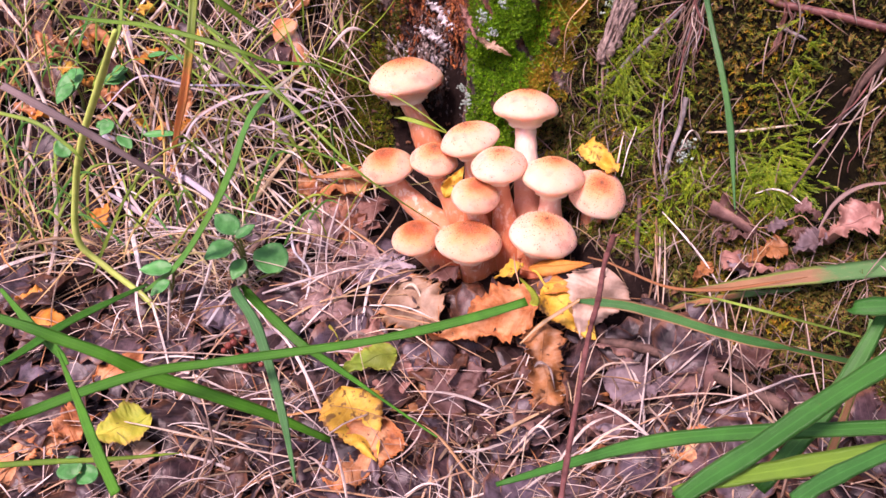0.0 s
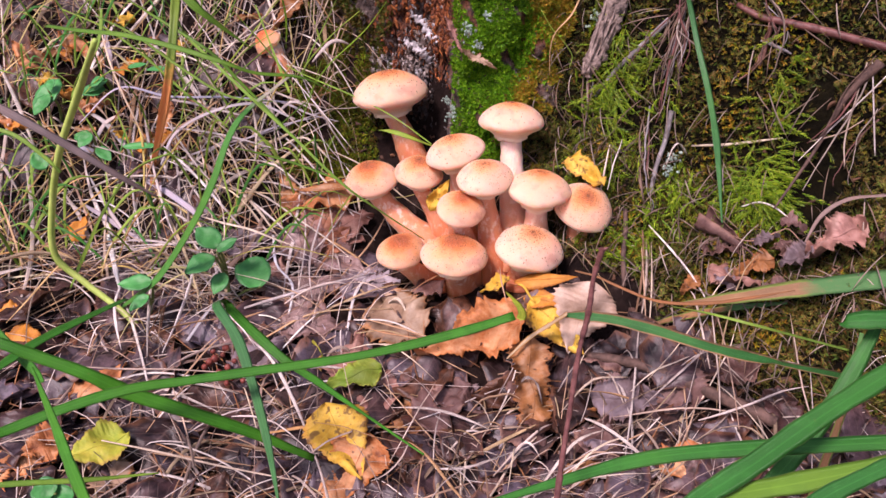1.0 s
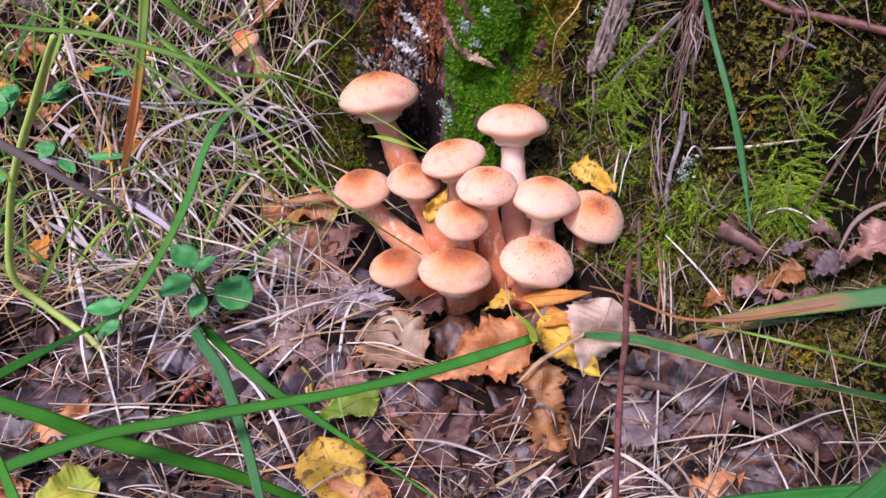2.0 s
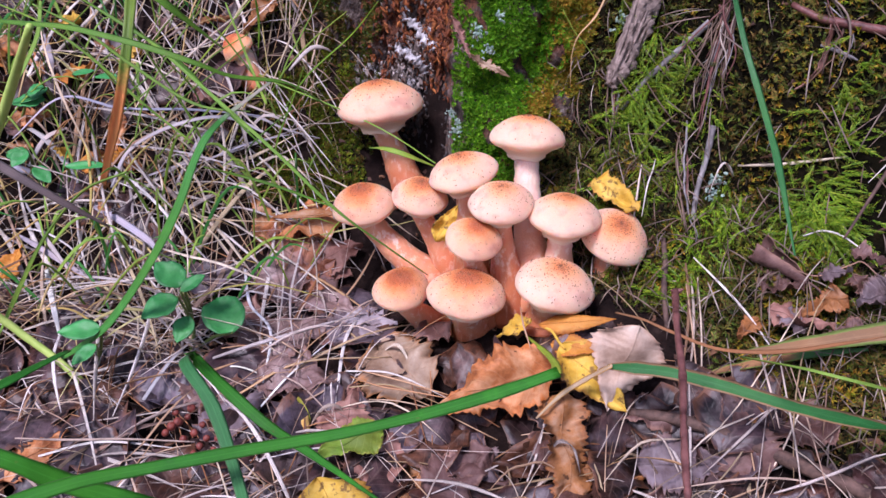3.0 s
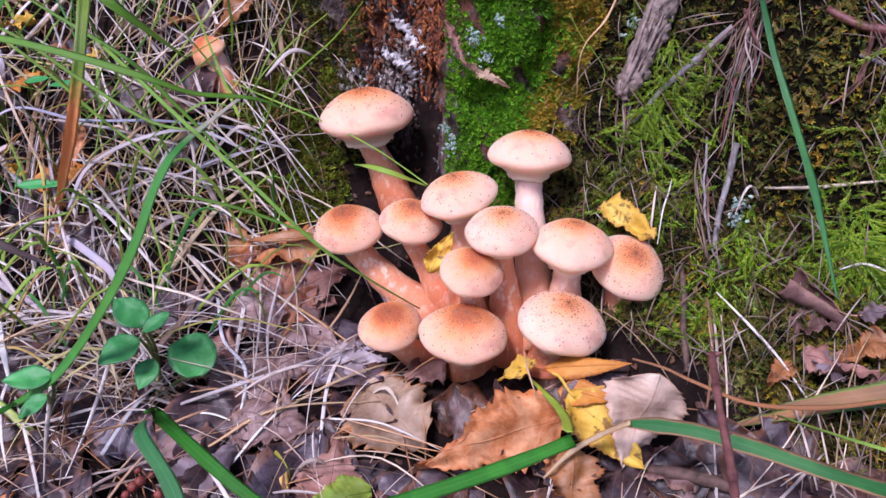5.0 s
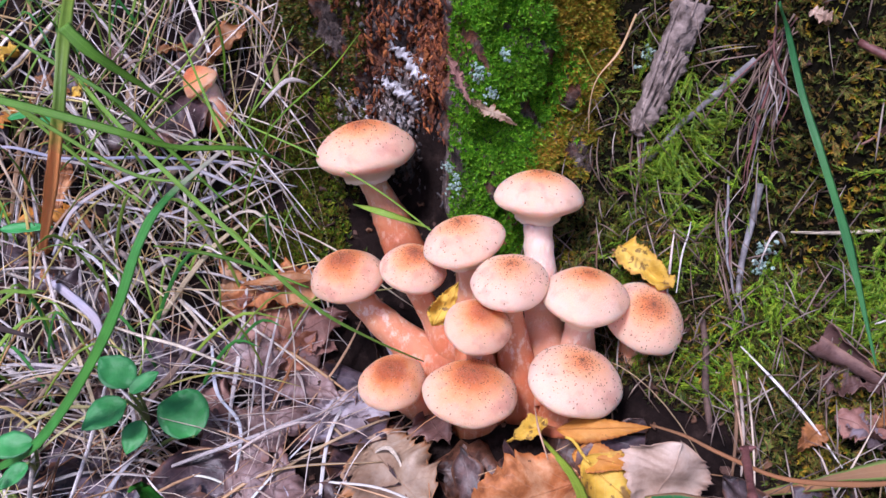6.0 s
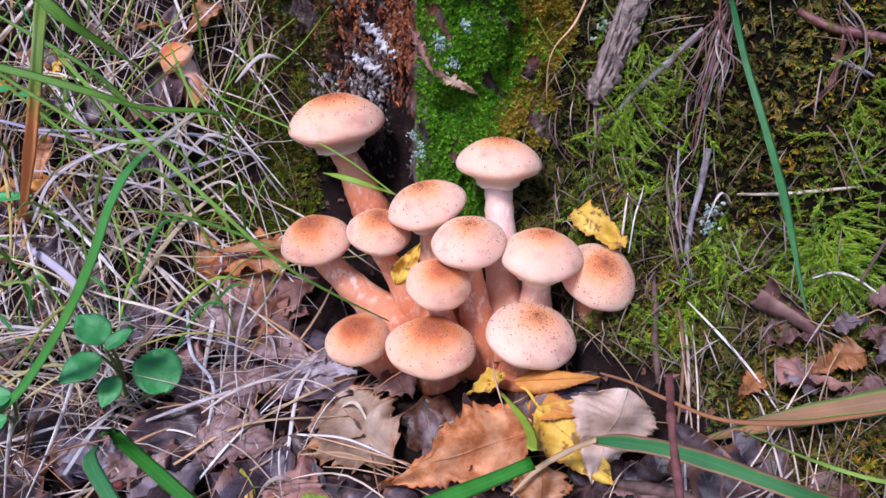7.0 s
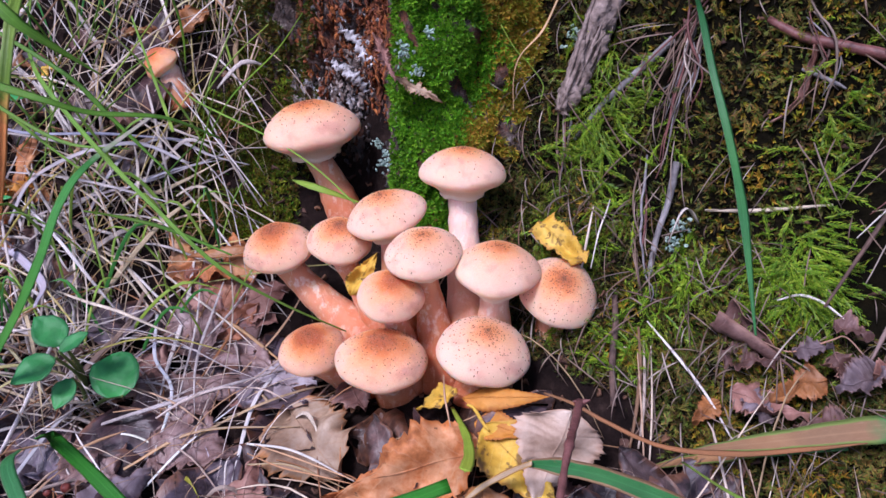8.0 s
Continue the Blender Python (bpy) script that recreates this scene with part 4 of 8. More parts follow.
def rolled_leaf(foot, end, wide, narrow, material, label):
    """A dead leaf rolled into an open cone, wide at its foot."""
    at = thing("fallen_leaf", foot, label, "leaf", "fallen leaves")
    p, q = np.array(foot, float), np.array(end, float)
    t = unit(q - p)
    a = unit(np.cross(t, (0.0, 0.0, 1.0)))
    b = np.cross(a, t)
    n, k = 26, 22
    rng = np.random.default_rng(5)
    ph = rng.uniform(0, 6.28, 4)
    grid = np.zeros((2, n, k, 3))
    for i, s in enumerate(np.linspace(0, 1, n)):
        for j, w in enumerate(np.linspace(-1, 1, k)):
            ang = w * 2.5 - 1.9 + 0.5 * s
            r = (wide + (narrow - wide) * s**0.8) * (1 + 0.10 * math.sin(9 * s + ph[0] + 3 * w) + 0.05 * math.sin(23 * s + ph[1]))
            back = 0.12 * wide * math.sin(7 * w + ph[2]) * (1 - s)
            for layer, off in ((0, 0.0), (1, 0.0003)):
                grid[layer, i, j] = p + (q - p) * s + t * back + (a * math.cos(ang) + b * math.sin(ang)) * (r - off)
    N = n * k
    faces = []
    for i in range(n - 1):
        for j in range(k - 1):
            c = i * k + j
            faces += [(c, c + 1, c + k + 1, c + k), (N + c + k, N + c + k + 1, N + c + 1, N + c)]
        faces += [(i * k, (i + 1) * k, N + (i + 1) * k, N + i * k), ((i + 1) * k + k - 1, i * k + k - 1, N + i * k + k - 1, N + (i + 1) * k + k - 1)]
    faces += [(j + 1, j, N + j, N + j + 1) for j in range(k - 1)]
    uv = np.stack([np.tile(np.linspace(0, 1, k), n), np.repeat(np.linspace(0, 1, n), k)], 1)
    part("blade", mesh("blade", grid.reshape(-1, 3), faces, material, np.vstack([uv, uv])), at)
    v, f, uv = tube([tuple(q - t * 0.004), tuple(q), tuple(q + t * 0.006), tuple(q + t * 0.012 - b * 0.003)], [0.0008, 0.0006, 0.0005, 0.0004], n=10, k=6)
    part("stalk", mesh("stalk", v, f, material, uv), at)


def herb(base, tip, half, root, shape):
    at = thing("creeping_herb", root, "fresh green herb leaf on a thin stalk" if shape != "round" else "round dark green herb leaf on a thin stalk", "herb", "creeping herb leaves")
    v, f, uv = leaf(base, tip, half, up=(0, -0.45, 0.9), shape=shape, cup=0.18, wave=0.05, seed=int(half * 1e6), n=16, k=9)
    part("leaf", mesh("leaf", v, f, HERB_LEAF, uv), at)
    b, r = np.array(base), np.array(root)
    v, f, uv = tube([tuple(r), tuple(r * 0.6 + b * 0.4 + np.array((0.002, 0, 0.004))), tuple(b)], [0.0011, 0.0009, 0.0006], n=12, k=7)
    part("stalk", mesh("stalk", v, f, HERB_STALK, uv), at)


def bark_strip(points, width, material, label):
    v, f, uv = ribbon(points, width, face=(0, -1, 0.3), n=26, keel=0.5, twist=0.9, thick=0.0004)
    v = np.array([tuple(Vector(p) + Vector((1, -0.5, 0.4)) * 0.0012 * noise.noise(Vector(p) * 260)) for p in v])
    single("bark_strip", mesh("bark_strip", v, f, material, uv), label, "bark")


def fruit(at, r):
    v, f = lathe([(0.0, 1.0), (0.45, 0.92), (0.8, 0.62), (1.0, 0.1), (0.88, -0.5), (0.5, -0.88), (0.0, -1.0)], 14)
    v = np.array([tuple(Vector(p) * (1 + 0.22 * noise.noise(Vector(p) * 1.9 + Vector(at) * 400))) for p in v]) * r + np.array(at)
    single("dry_fruit", mesh("dry_fruit", v, f, RED_FRUIT), "shrivelled dark red fruit lying in litter", "fruit", "dry red fruits")


def lichen(at, r):
    rng = np.random.default_rng(int(at[0] * 1e5))
    pieces = []
    for i in range(26):
        c = np.array(at) + rng.normal(0, r * 0.45, 3) * np.array((1, 0.3, 1))
        d = unit(rng.normal(size=3) + np.array((0, -1.0, 0.3))) * r * rng.uniform(0.25, 0.5)
        pieces.append(leaf(tuple(c), tuple(c + d), r * 0.2, up=tuple(unit(rng.normal(size=3))), shape="round", cup=0.5, wave=0.3, seed=i, n=6, k=5, thick=0.0002, ragged=0.2))
    v, f, uv = join(pieces)
    single("lichen", mesh("lichen", v, f, LICHEN, uv), "pale blue-green crinkled lichen on the bank", "lichen", "lichens", "stuff")


def dead_wood(points):
    at = thing("dead_wood", points[-1], "peeling grey-brown piece of dead wood in the bank", "wood")
    v, f, uv = tube(points, [0.0074, 0.0068, 0.0062, 0.0056, 0.0036], n=40, k=22, lumps=0.03, seed=4)
    v = np.array([tuple(Vector(p) + Vector((0.35, -1, 0.3)) * 0.0048 * noise.fractal(Vector((p[0] * 300, p[1] * 90, p[2] * 75)), 0.7, 2, 6)) for p in v])
    part("core", mesh("core", v, f, DEADWOOD, uv), at)
    for i in range(5):
        o = np.array((0.0030 * (i - 2), -0.0062 + 0.001 * abs(i - 2), 0.002))
        pts = [tuple(np.array(p) + o * s) for p, s in zip(points[i % 2 : 4 + i % 2], (1, 1, 0.9, 0.6))]
        v, f, uv = ribbon(pts, [0.001, 0.002, 0.0024, 0.001], face=(0, -1, 0.3), n=18, keel=-0.4, thick=0.0006)
        part("splinter", mesh("splinter", v, f, DEADWOOD, uv), at)



def budded_twig(points, radii, buds):
    at = thing("twig", points[0], "reddish brown twig with a broken knobbed end", "twig")
    v, f, uv = tube(points, radii, n=90, k=10, lumps=0.09, seed=3)
    shoot = part("shoot", mesh("shoot", v, f, TWIG, uv), at)
    line = spline(points, 60)
    for i, (where, size, side) in enumerate(buds):
        p = line[int(where * 59)]
        d = unit(np.array((side, -0.3, 0.55)))
        v, f, uv = tube([tuple(p), tuple(p + d * size), tuple(p + d * size * 2.2)], [size * 0.55, size * 0.6, size * 0.12], n=9, k=8, lumps=0.05, seed=i)
        part("bud", mesh("bud", v, f, TWIG, uv), shoot)



def root_fibres(points, count, spread, label):
    """A bundle of thin dry roots that fans out downwards."""
    rng = np.random.default_rng(int(abs(points[0][0]) * 1e5))
    at = thing("root_bundle", points[0], label, "roots", "dry roots on the bank")
    p = np.array(points)
    for i in range(int(count * 1.3)):
        w = rng.normal(0, 1, 2)
        end = rng.uniform(0.55, 1.0)
        line = spline([tuple(q) for q in p], 12)[: max(4, int(12 * end))]
        s = np.linspace(0, 1, len(line))[:, None]
        bend = np.sin(s * rng.uniform(2.5, 7.0) + rng.uniform(0, 6.28)) * np.array((rng.normal(0, 0.0022), rng.normal(0, 0.001), 0))
        line = line + s * np.array((w[0] * spread, -abs(w[1]) * 0.003, 0)) + bend + rng.normal(0, 0.0004, line.shape) + (1 - s) * np.array((rng.normal(0, 0.0014), 0, rng.normal(0, 0.004)))
        r = rng.uniform(0.00018, 0.00055)
        v, f, uv = tube([tuple(q) for q in line], [r, r * 1.1, r * 0.4], n=16, k=6, lumps=0.08, seed=i)
        part("root", mesh("root", v, f, (FIBRE, TWIG, DARK_TWIG, FIBRE, GREY_TWIG)[i % 5], uv), at)


# the cluster at the foot of the stump
mushroom((-0.0199, 0.5143, 0.1008), 0.0252, 3, -8, [(0.0028, 0.5084, 0.0383), (-0.0042, 0.5146, 0.0544), (-0.0116, 0.5171, 0.0714)], 0.0065, 0.0083, "tall honey mushroom with a wide pale pink cap before bark", 3, 1.0, 45)
mushroom((0.0569, 0.4450, 0.0998), 0.0190, 0, 0, [(0.0599, 0.4066, 0.0155), (0.0589, 0.4236, 0.0403), (0.0578, 0.4375, 0.0665)], 0.0061, 0.0074, "upright honey mushroom with pale cap and whitish stem", 4, 0.95, 35, flesh=WHITE_STEM)
mushroom((-0.0282, 0.4480, 0.0608), 0.0166, 16, -12, [(0.0280, 0.4304, 0.0109), (0.0096, 0.4413, 0.0185), (-0.0099, 0.4487, 0.0329)], 0.0063, 0.0083, "honey mushroom leaning out on a thick curved brown stem", 5, 1.15, 90, skin=PEACH_CAP)
mushroom((0.0016, 0.4379, 0.0683), 0.0148, 16, 2, [(0.0264, 0.4345, 0.0108), (0.0178, 0.4405, 0.0273), (0.0088, 0.4427, 0.0448)], 0.0047, 0.0064, "small speckled orange-tan honey mushroom on a slanting stem", 6, 1.15, 110, skin=PEACH_CAP)
mushroom((0.0227, 0.4351, 0.0825), 0.0176, 6, -14, [(0.0311, 0.4264, 0.0137), (0.0291, 0.4338, 0.0335), (0.0271, 0.4373, 0.0545)], 0.0056, 0.0076, "honey mushroom with tilted pale cap and cream veil", 7, 1, 70, flesh=PALE_STEM)
mushroom((0.0391, 0.4090, 0.0753), 0.0164, 12, -2, [(0.0488, 0.4081, 0.0089), (0.0457, 0.4131, 0.0282), (0.0423, 0.4142, 0.0485)], 0.0052, 0.0070, "pinkish honey mushroom with fine dark specks and brown centre", 8, 1, 80)
mushroom((0.0260, 0.4021, 0.0588), 0.0141, 18, 8, [(0.0378, 0.4129, 0.0064), (0.0334, 0.4142, 0.0213), (0.0287, 0.4112, 0.0372)], 0.0045, 0.0061, "small smooth orange-tan honey mushroom cap amid the cluster", 9, 1.2, 25, skin=PEACH_CAP)
mushroom((0.0701, 0.4060, 0.0697), 0.0183, 4, 3, [(0.0699, 0.3982, 0.0144), (0.0698, 0.4051, 0.0295), (0.0697, 0.4082, 0.0454)], 0.0059, 0.0079, "broad rosy honey mushroom with torn veil on pale stem", 10, 1.05, 30, flesh=PALE_STEM)
mushroom((0.0962, 0.4046, 0.0594), 0.0169, 32, 4, [(0.0950, 0.4085, 0.0270), (0.0956, 0.4100, 0.0350), (0.0957, 0.4112, 0.0443)], 0.0054, 0.0073, "speckled honey mushroom leaning against the mossy bank", 11, 1.1, 150)
mushroom((-0.0089, 0.4075, 0.0302), 0.0143, 18, -4, [(0.0182, 0.4332, -0.0105), (0.0092, 0.4294, -0.0026), (-0.0004, 0.4211, 0.0090)], 0.0051, 0.0071, "small round speckled honey mushroom low over leaf litter", 12, 1.15, 90, skin=PEACH_CAP)
mushroom((0.0225, 0.3906, 0.0357), 0.0185, 8, 2, [(0.0301, 0.4137, 0.0016), (0.0274, 0.4104, 0.0094), (0.0245, 0.4026, 0.0177)], 0.0061, 0.0083, "low honey mushroom with wide peach cap and orange centre", 13, 1.05, 100, skin=PEACH_CAP)
mushroom((0.0640, 0.3870, 0.0420), 0.0191, 14, 8, [(0.0638, 0.3981, 0.0102), (0.0633, 0.3993, 0.0171), (0.0628, 0.3964, 0.0245)], 0.0061, 0.0082, "large pale honey mushroom with reddish bruise on cap", 14, 1.0, 110)
# a young one on its own
mushroom((-0.1087, 0.5624, 0.1236), 0.0108, 10, -38, [(-0.0988, 0.5618, 0.0989), (-0.1032, 0.5621, 0.1122)], 0.0054, 0.0058, "young honey mushroom with small rounded orange cap and thick pale stem", 31, 1.7, 20, 0.6, YOUNG_CAP, YOUNG_STEM)
# long grass
grass_blade([(-0.1523, 0.2144, 0.0419), (-0.1481, 0.2271, 0.0374), (-0.1293, 0.2411, 0.0387), (-0.1100, 0.2531, 0.0387), (-0.0908, 0.2628, 0.0361), (-0.0651, 0.2717, 0.0349), (-0.0304, 0.2801, 0.0355), (-0.0014, 0.2879, 0.0375), (0.0263, 0.2953, 0.0413), (0.0470, 0.3016, 0.0450)], [0.0054, 0.0056, 0.0054, 0.0052, 0.005, 0.005, 0.0056, 0.0054], VIVID, "long arching green grass blade across the leaf litter", n=60)
grass_blade([(0.0536, 0.3294, 0.0274), (0.0559, 0.3417, 0.0239), (0.0559, 0.3602, 0.0190), (0.0516, 0.3859, 0.0138)], [0.0056, 0.005, 0.0042, 0.0015], LIGHTGREEN, "bent light green grass tip over yellow leaves", taper=(1, 0.1))
grass_blade([(-0.1730, 0.2603, 0.0602), (-0.1608, 0.2601, 0.0557), (-0.1493, 0.2612, 0.0493), (-0.1316, 0.2629, 0.0397), (-0.1162, 0.2658, 0.0279), (-0.0909, 0.2698, 0.0141), (-0.0693, 0.2757, -0.0004), (-0.0449, 0.2818, -0.0192)], [0.004, 0.0056, 0.006, 0.0072, 0.0072, 0.006, 0.004], VIVID, "broad green grass blade lying over dry litter", n=44)
grass_blade([(-0.0998, 0.3477, 0.0280), (-0.0997, 0.3579, 0.0201), (-0.0887, 0.3565, 0.0072), (-0.0696, 0.3458, -0.0056), (-0.0497, 0.3302, -0.0093), (-0.0245, 0.3061, -0.0111), (0.0062, 0.2739, -0.0106)], [0.002, 0.006, 0.0064, 0.006, 0.0045, 0.002, 0.001], VIVID, "folded green grass blade hanging over leaf litter")
grass_blade([(-0.0935, 0.3273, 0.0389), (-0.0906, 0.3144, 0.0422), (-0.0782, 0.2977, 0.0353), (-0.0679, 0.2788, 0.0209), (-0.0595, 0.2603, 0.0051), (-0.0533, 0.2432, -0.0101)], [0.002, 0.0055, 0.006, 0.005, 0.004, 0.0012], BLUEGREEN, "bluish green grass blade drooping over leaf litter")
grass_blade([(-0.1931, 0.4219, -0.0210), (-0.1687, 0.4013, -0.0009), (-0.1448, 0.3885, 0.0211), (-0.1221, 0.3867, 0.0526), (-0.1083, 0.3899, 0.0776), (-0.1001, 0.3990, 0.0989), (-0.0920, 0.4111, 0.1109), (-0.0705, 0.4304, 0.1263)], [0.003, 0.0055, 0.0062, 0.0056, 0.0052, 0.0046, 0.0038, 0.002], FRESH, "tall fresh green grass blade with grey bent tip", n=44)
grass_blade([(-0.1608, 0.3789, 0.0123), (-0.1688, 0.3443, 0.0192), (-0.1769, 0.3141, 0.0239), (-0.1819, 0.2884, 0.0263), (-0.1851, 0.2685, 0.0295)], [0.003, 0.0062, 0.0072, 0.0066, 0.003], DEEP, "dark green grass blade reaching sideways from a node")
grass_blade([(-0.1106, 0.3366, 0.1102), (-0.1440, 0.3784, 0.0886), (-0.1728, 0.4023, 0.0590), (-0.1931, 0.4114, 0.0287), (-0.2065, 0.4087, 0.0040)], [0.0015, 0.003, 0.0045, 0.0045, 0.0015], LIGHTGREEN, "curved half withered brownish green grass blade")
grass_blade([(-0.1511, 0.5130, 0.1744), (-0.1458, 0.4815, 0.1573), (-0.1469, 0.4647, 0.1296), (-0.1553, 0.4667, 0.1011), (-0.1732, 0.4829, 0.0600)], [0.006, 0.0062, 0.006, 0.0066, 0.004], ORANGESTEM, "upright grass shoot turning orange towards its foot", face=(0.3, -1, 0.2), keel=0.6)
grass_blade([(-0.1989, 0.4271, 0.1533), (-0.1724, 0.4086, 0.1536), (-0.1459, 0.3969, 0.1533), (-0.1185, 0.3902, 0.1483), (-0.0953, 0.3899, 0.1411), (-0.0817, 0.3977, 0.1344), (-0.0606, 0.4125, 0.1292), (-0.0452, 0.4315, 0.1160)], [0.003, 0.0036, 0.0042, 0.004, 0.0034, 0.003, 0.002], GREEN, "long thin green grass blade over dry grass", n=40)
grass_blade([(-0.1232, 0.4235, 0.1715), (-0.1145, 0.4220, 0.1628), (-0.1050, 0.4273, 0.1532), (-0.0924, 0.4382, 0.1404)], [0.0062, 0.0062, 0.005, 0.0008], GREEN, "short pointed green grass blade")
grass_blade([(-0.1475, 0.4938, 0.1395), (-0.1219, 0.4483, 0.1352), (-0.0904, 0.4128, 0.1193), (-0.0644, 0.3928, 0.1023), (-0.0384, 0.3853, 0.0783), (-0.0164, 0.3948, 0.0571), (0.0049, 0.4182, 0.0319)], [0.0016, 0.0022, 0.0022, 0.002, 0.0018, 0.0014, 0.0008], LIGHTGREEN, "thin light green grass stem leaning to the mushrooms", n=40, keel=0.8)
grass_blade([(-0.0999, 0.5645, 0.1081), (-0.0827, 0.5384, 0.1062), (-0.0413, 0.5053, 0.0972), (-0.0130, 0.4727, 0.0911), (0.0090, 0.4387, 0.0849)], [0.0012, 0.0014, 0.0012, 0.0011, 0.0009], LIGHTGREEN, "hair-thin green grass stem crossing a mushroom cap", keel=0.8)
grass_blade([(-0.0251, 0.4816, 0.0815), (-0.0175, 0.4637, 0.0858), (-0.0073, 0.4572, 0.0847), (0.0101, 0.4613, 0.0769)], [0.0008, 0.0042, 0.0046, 0.0012], LIGHTGREEN, "small light green leaf blade behind the caps")
grass_blade([(-0.1030, 0.4232, 0.0867), (-0.0886, 0.4320, 0.0799), (-0.0700, 0.4317, 0.0744), (-0.0425, 0.4208, 0.0677)], [0.001, 0.0022, 0.0024, 0.001], GREEN, "thin green grass blade bending over dry grass")
grass_blade([(0.1415, 0.4295, 0.1810), (0.1484, 0.4309, 0.1689), (0.1529, 0.4202, 0.1476), (0.1559, 0.4009, 0.1256), (0.1544, 0.3739, 0.1048), (0.1485, 0.3359, 0.0770)], [0.003, 0.0036, 0.0042, 0.0042, 0.0044, 0.001], BLUEGREEN, "bluish green grass blade hanging before the mossy bank", n=36)
grass_blade([(0.0488, 0.3379, -0.0005), (0.0594, 0.3404, 0.0097), (0.0695, 0.3372, 0.0199), (0.0765, 0.3289, 0.0310)], [0.001, 0.0028, 0.003, 0.0026], TANDRY, "dry tan fold of a grass blade", name="withered_grass")
grass_blade([(0.0752, 0.3314, 0.0289), (0.0847, 0.3288, 0.0296), (0.0981, 0.3217, 0.0315), (0.1154, 0.3092, 0.0327), (0.1348, 0.2920, 0.0342), (0.1501, 0.2722, 0.0400), (0.1538, 0.2506, 0.0503), (0.1655, 0.1815, 0.0834)], [0.003, 0.0074, 0.0078, 0.0074, 0.0070, 0.0066, 0.0062], RIMMED, "green grass blade with dry tan rims", n=44, taper=(0.55, 0.8))
grass_blade([(0.1256, 0.3244, 0.0387), (0.1406, 0.3267, 0.0392), (0.1568, 0.3268, 0.0410), (0.1822, 0.3248, 0.0462), (0.2086, 0.3203, 0.0522), (0.2349, 0.3158, 0.0583)], [0.001, 0.005, 0.0095, 0.0115, 0.0105], WITHERED, "broad withered brown grass blade with green edge", n=32, taper=(0.55, 0.8))
grass_blade([(0.1220, 0.3476, 0.0128), (0.1326, 0.3428, 0.0199), (0.1462, 0.3376, 0.0266), (0.1615, 0.3320, 0.0330), (0.1829, 0.3258, 0.0391)], [0.001, 0.004, 0.0055, 0.004, 0.002], WITHERED, "yellowed grass blade lying on litter", n=24)
grass_blade([(0.1215, 0.3128, 0.0440), (0.1251, 0.2773, 0.0598), (0.1438, 0.2697, 0.0580), (0.1816, 0.2898, 0.0383), (0.2950, 0.3500, -0.0206)], [0.001, 0.0016, 0.0016, 0.0012], LIGHTGREEN, "thin light green grass stem", keel=0.8)
grass_blade([(0.0836, 0.3537, 0.0427), (0.0932, 0.3458, 0.0433), (0.1023, 0.3373, 0.0421), (0.1198, 0.3272, 0.0391), (0.1409, 0.3193, 0.0421), (0.1587, 0.3131, 0.0485), (0.1756, 0.3072, 0.0556)], [0.001, 0.0016, 0.0018, 0.002, 0.0024, 0.002, 0.0006], RUSTDRY, "thin rusty arching grass blade by orange leaves", name="withered_grass", n=36)
# the near bunch of grass
grass_blade([(0.0281, 0.1986, 0.0301), (0.0539, 0.1971, 0.0415), (0.0712, 0.1945, 0.0502), (0.0877, 0.1910, 0.0570), (0.1085, 0.1869, 0.0625), (0.1266, 0.1824, 0.0671), (0.1433, 0.1780, 0.0717), (0.1581, 0.1732, 0.0754)], [0.002, 0.0045, 0.0056, 0.006, 0.006, 0.0056, 0.005], DEEP, "arching broad green grass blade in a near bunch")
grass_blade([(0.0788, 0.1651, 0.0549), (0.0868, 0.1676, 0.0605), (0.1014, 0.1712, 0.0691), (0.1127, 0.1744, 0.0766), (0.1257, 0.1779, 0.0848), (0.1399, 0.1814, 0.0930), (0.1548, 0.1848, 0.1013)], [0.006, 0.0072, 0.0074, 0.007, 0.007, 0.006], DEEP, "wide bluish green grass blade in a near bunch")
grass_blade([(0.1119, 0.1858, 0.0409), (0.1286, 0.1944, 0.0575), (0.1420, 0.2027, 0.0735), (0.1518, 0.2104, 0.0879), (0.1561, 0.2144, 0.0940)], [0.006, 0.007, 0.0068, 0.005, 0.002], DEEP, "upright bluish green grass blade in a near bunch")
grass_blade([(0.0787, 0.1703, 0.0542), (0.0922, 0.1686, 0.0600), (0.1116, 0.1669, 0.0660), (0.1363, 0.1658, 0.0735), (0.1513, 0.1639, 0.0790)], [0.002, 0.006, 0.007, 0.0066, 0.005], GREEN, "green grass blade in a near bunch")
grass_blade([(0.1034, 0.1495, 0.0697), (0.1122, 0.1518, 0.0751), (0.1281, 0.1548, 0.0823), (0.1417, 0.1569, 0.0875)], [0.005, 0.0055, 0.005, 0.004], DEEP, "bluish green grass blade low in a near bunch")
grass_blade([(0.1422, 0.2044, 0.0224), (0.1587, 0.2247, 0.0559), (0.1665, 0.2380, 0.0737)], [0.004, 0.003, 0.002], WITHERED, "yellowish grass stem in a near bunch")
grass_blade([(0.1427, 0.2135, 0.0915), (0.1442, 0.2109, 0.0938), (0.1537, 0.2080, 0.0959), (0.1715, 0.2046, 0.0970)], [0.001, 0.007, 0.0085, 0.006], DEEP, "broad blunt green grass blade near the bank")
grass_blade([(-0.1285, 0.2239, 0.0680), (-0.1160, 0.2082, 0.0556), (-0.1055, 0.1939, 0.0484), (-0.0942, 0.1794, 0.0428)], [0.001, 0.0035, 0.0045, 0.004], VIVID, "narrow upright green grass blade near the yellow leaf")
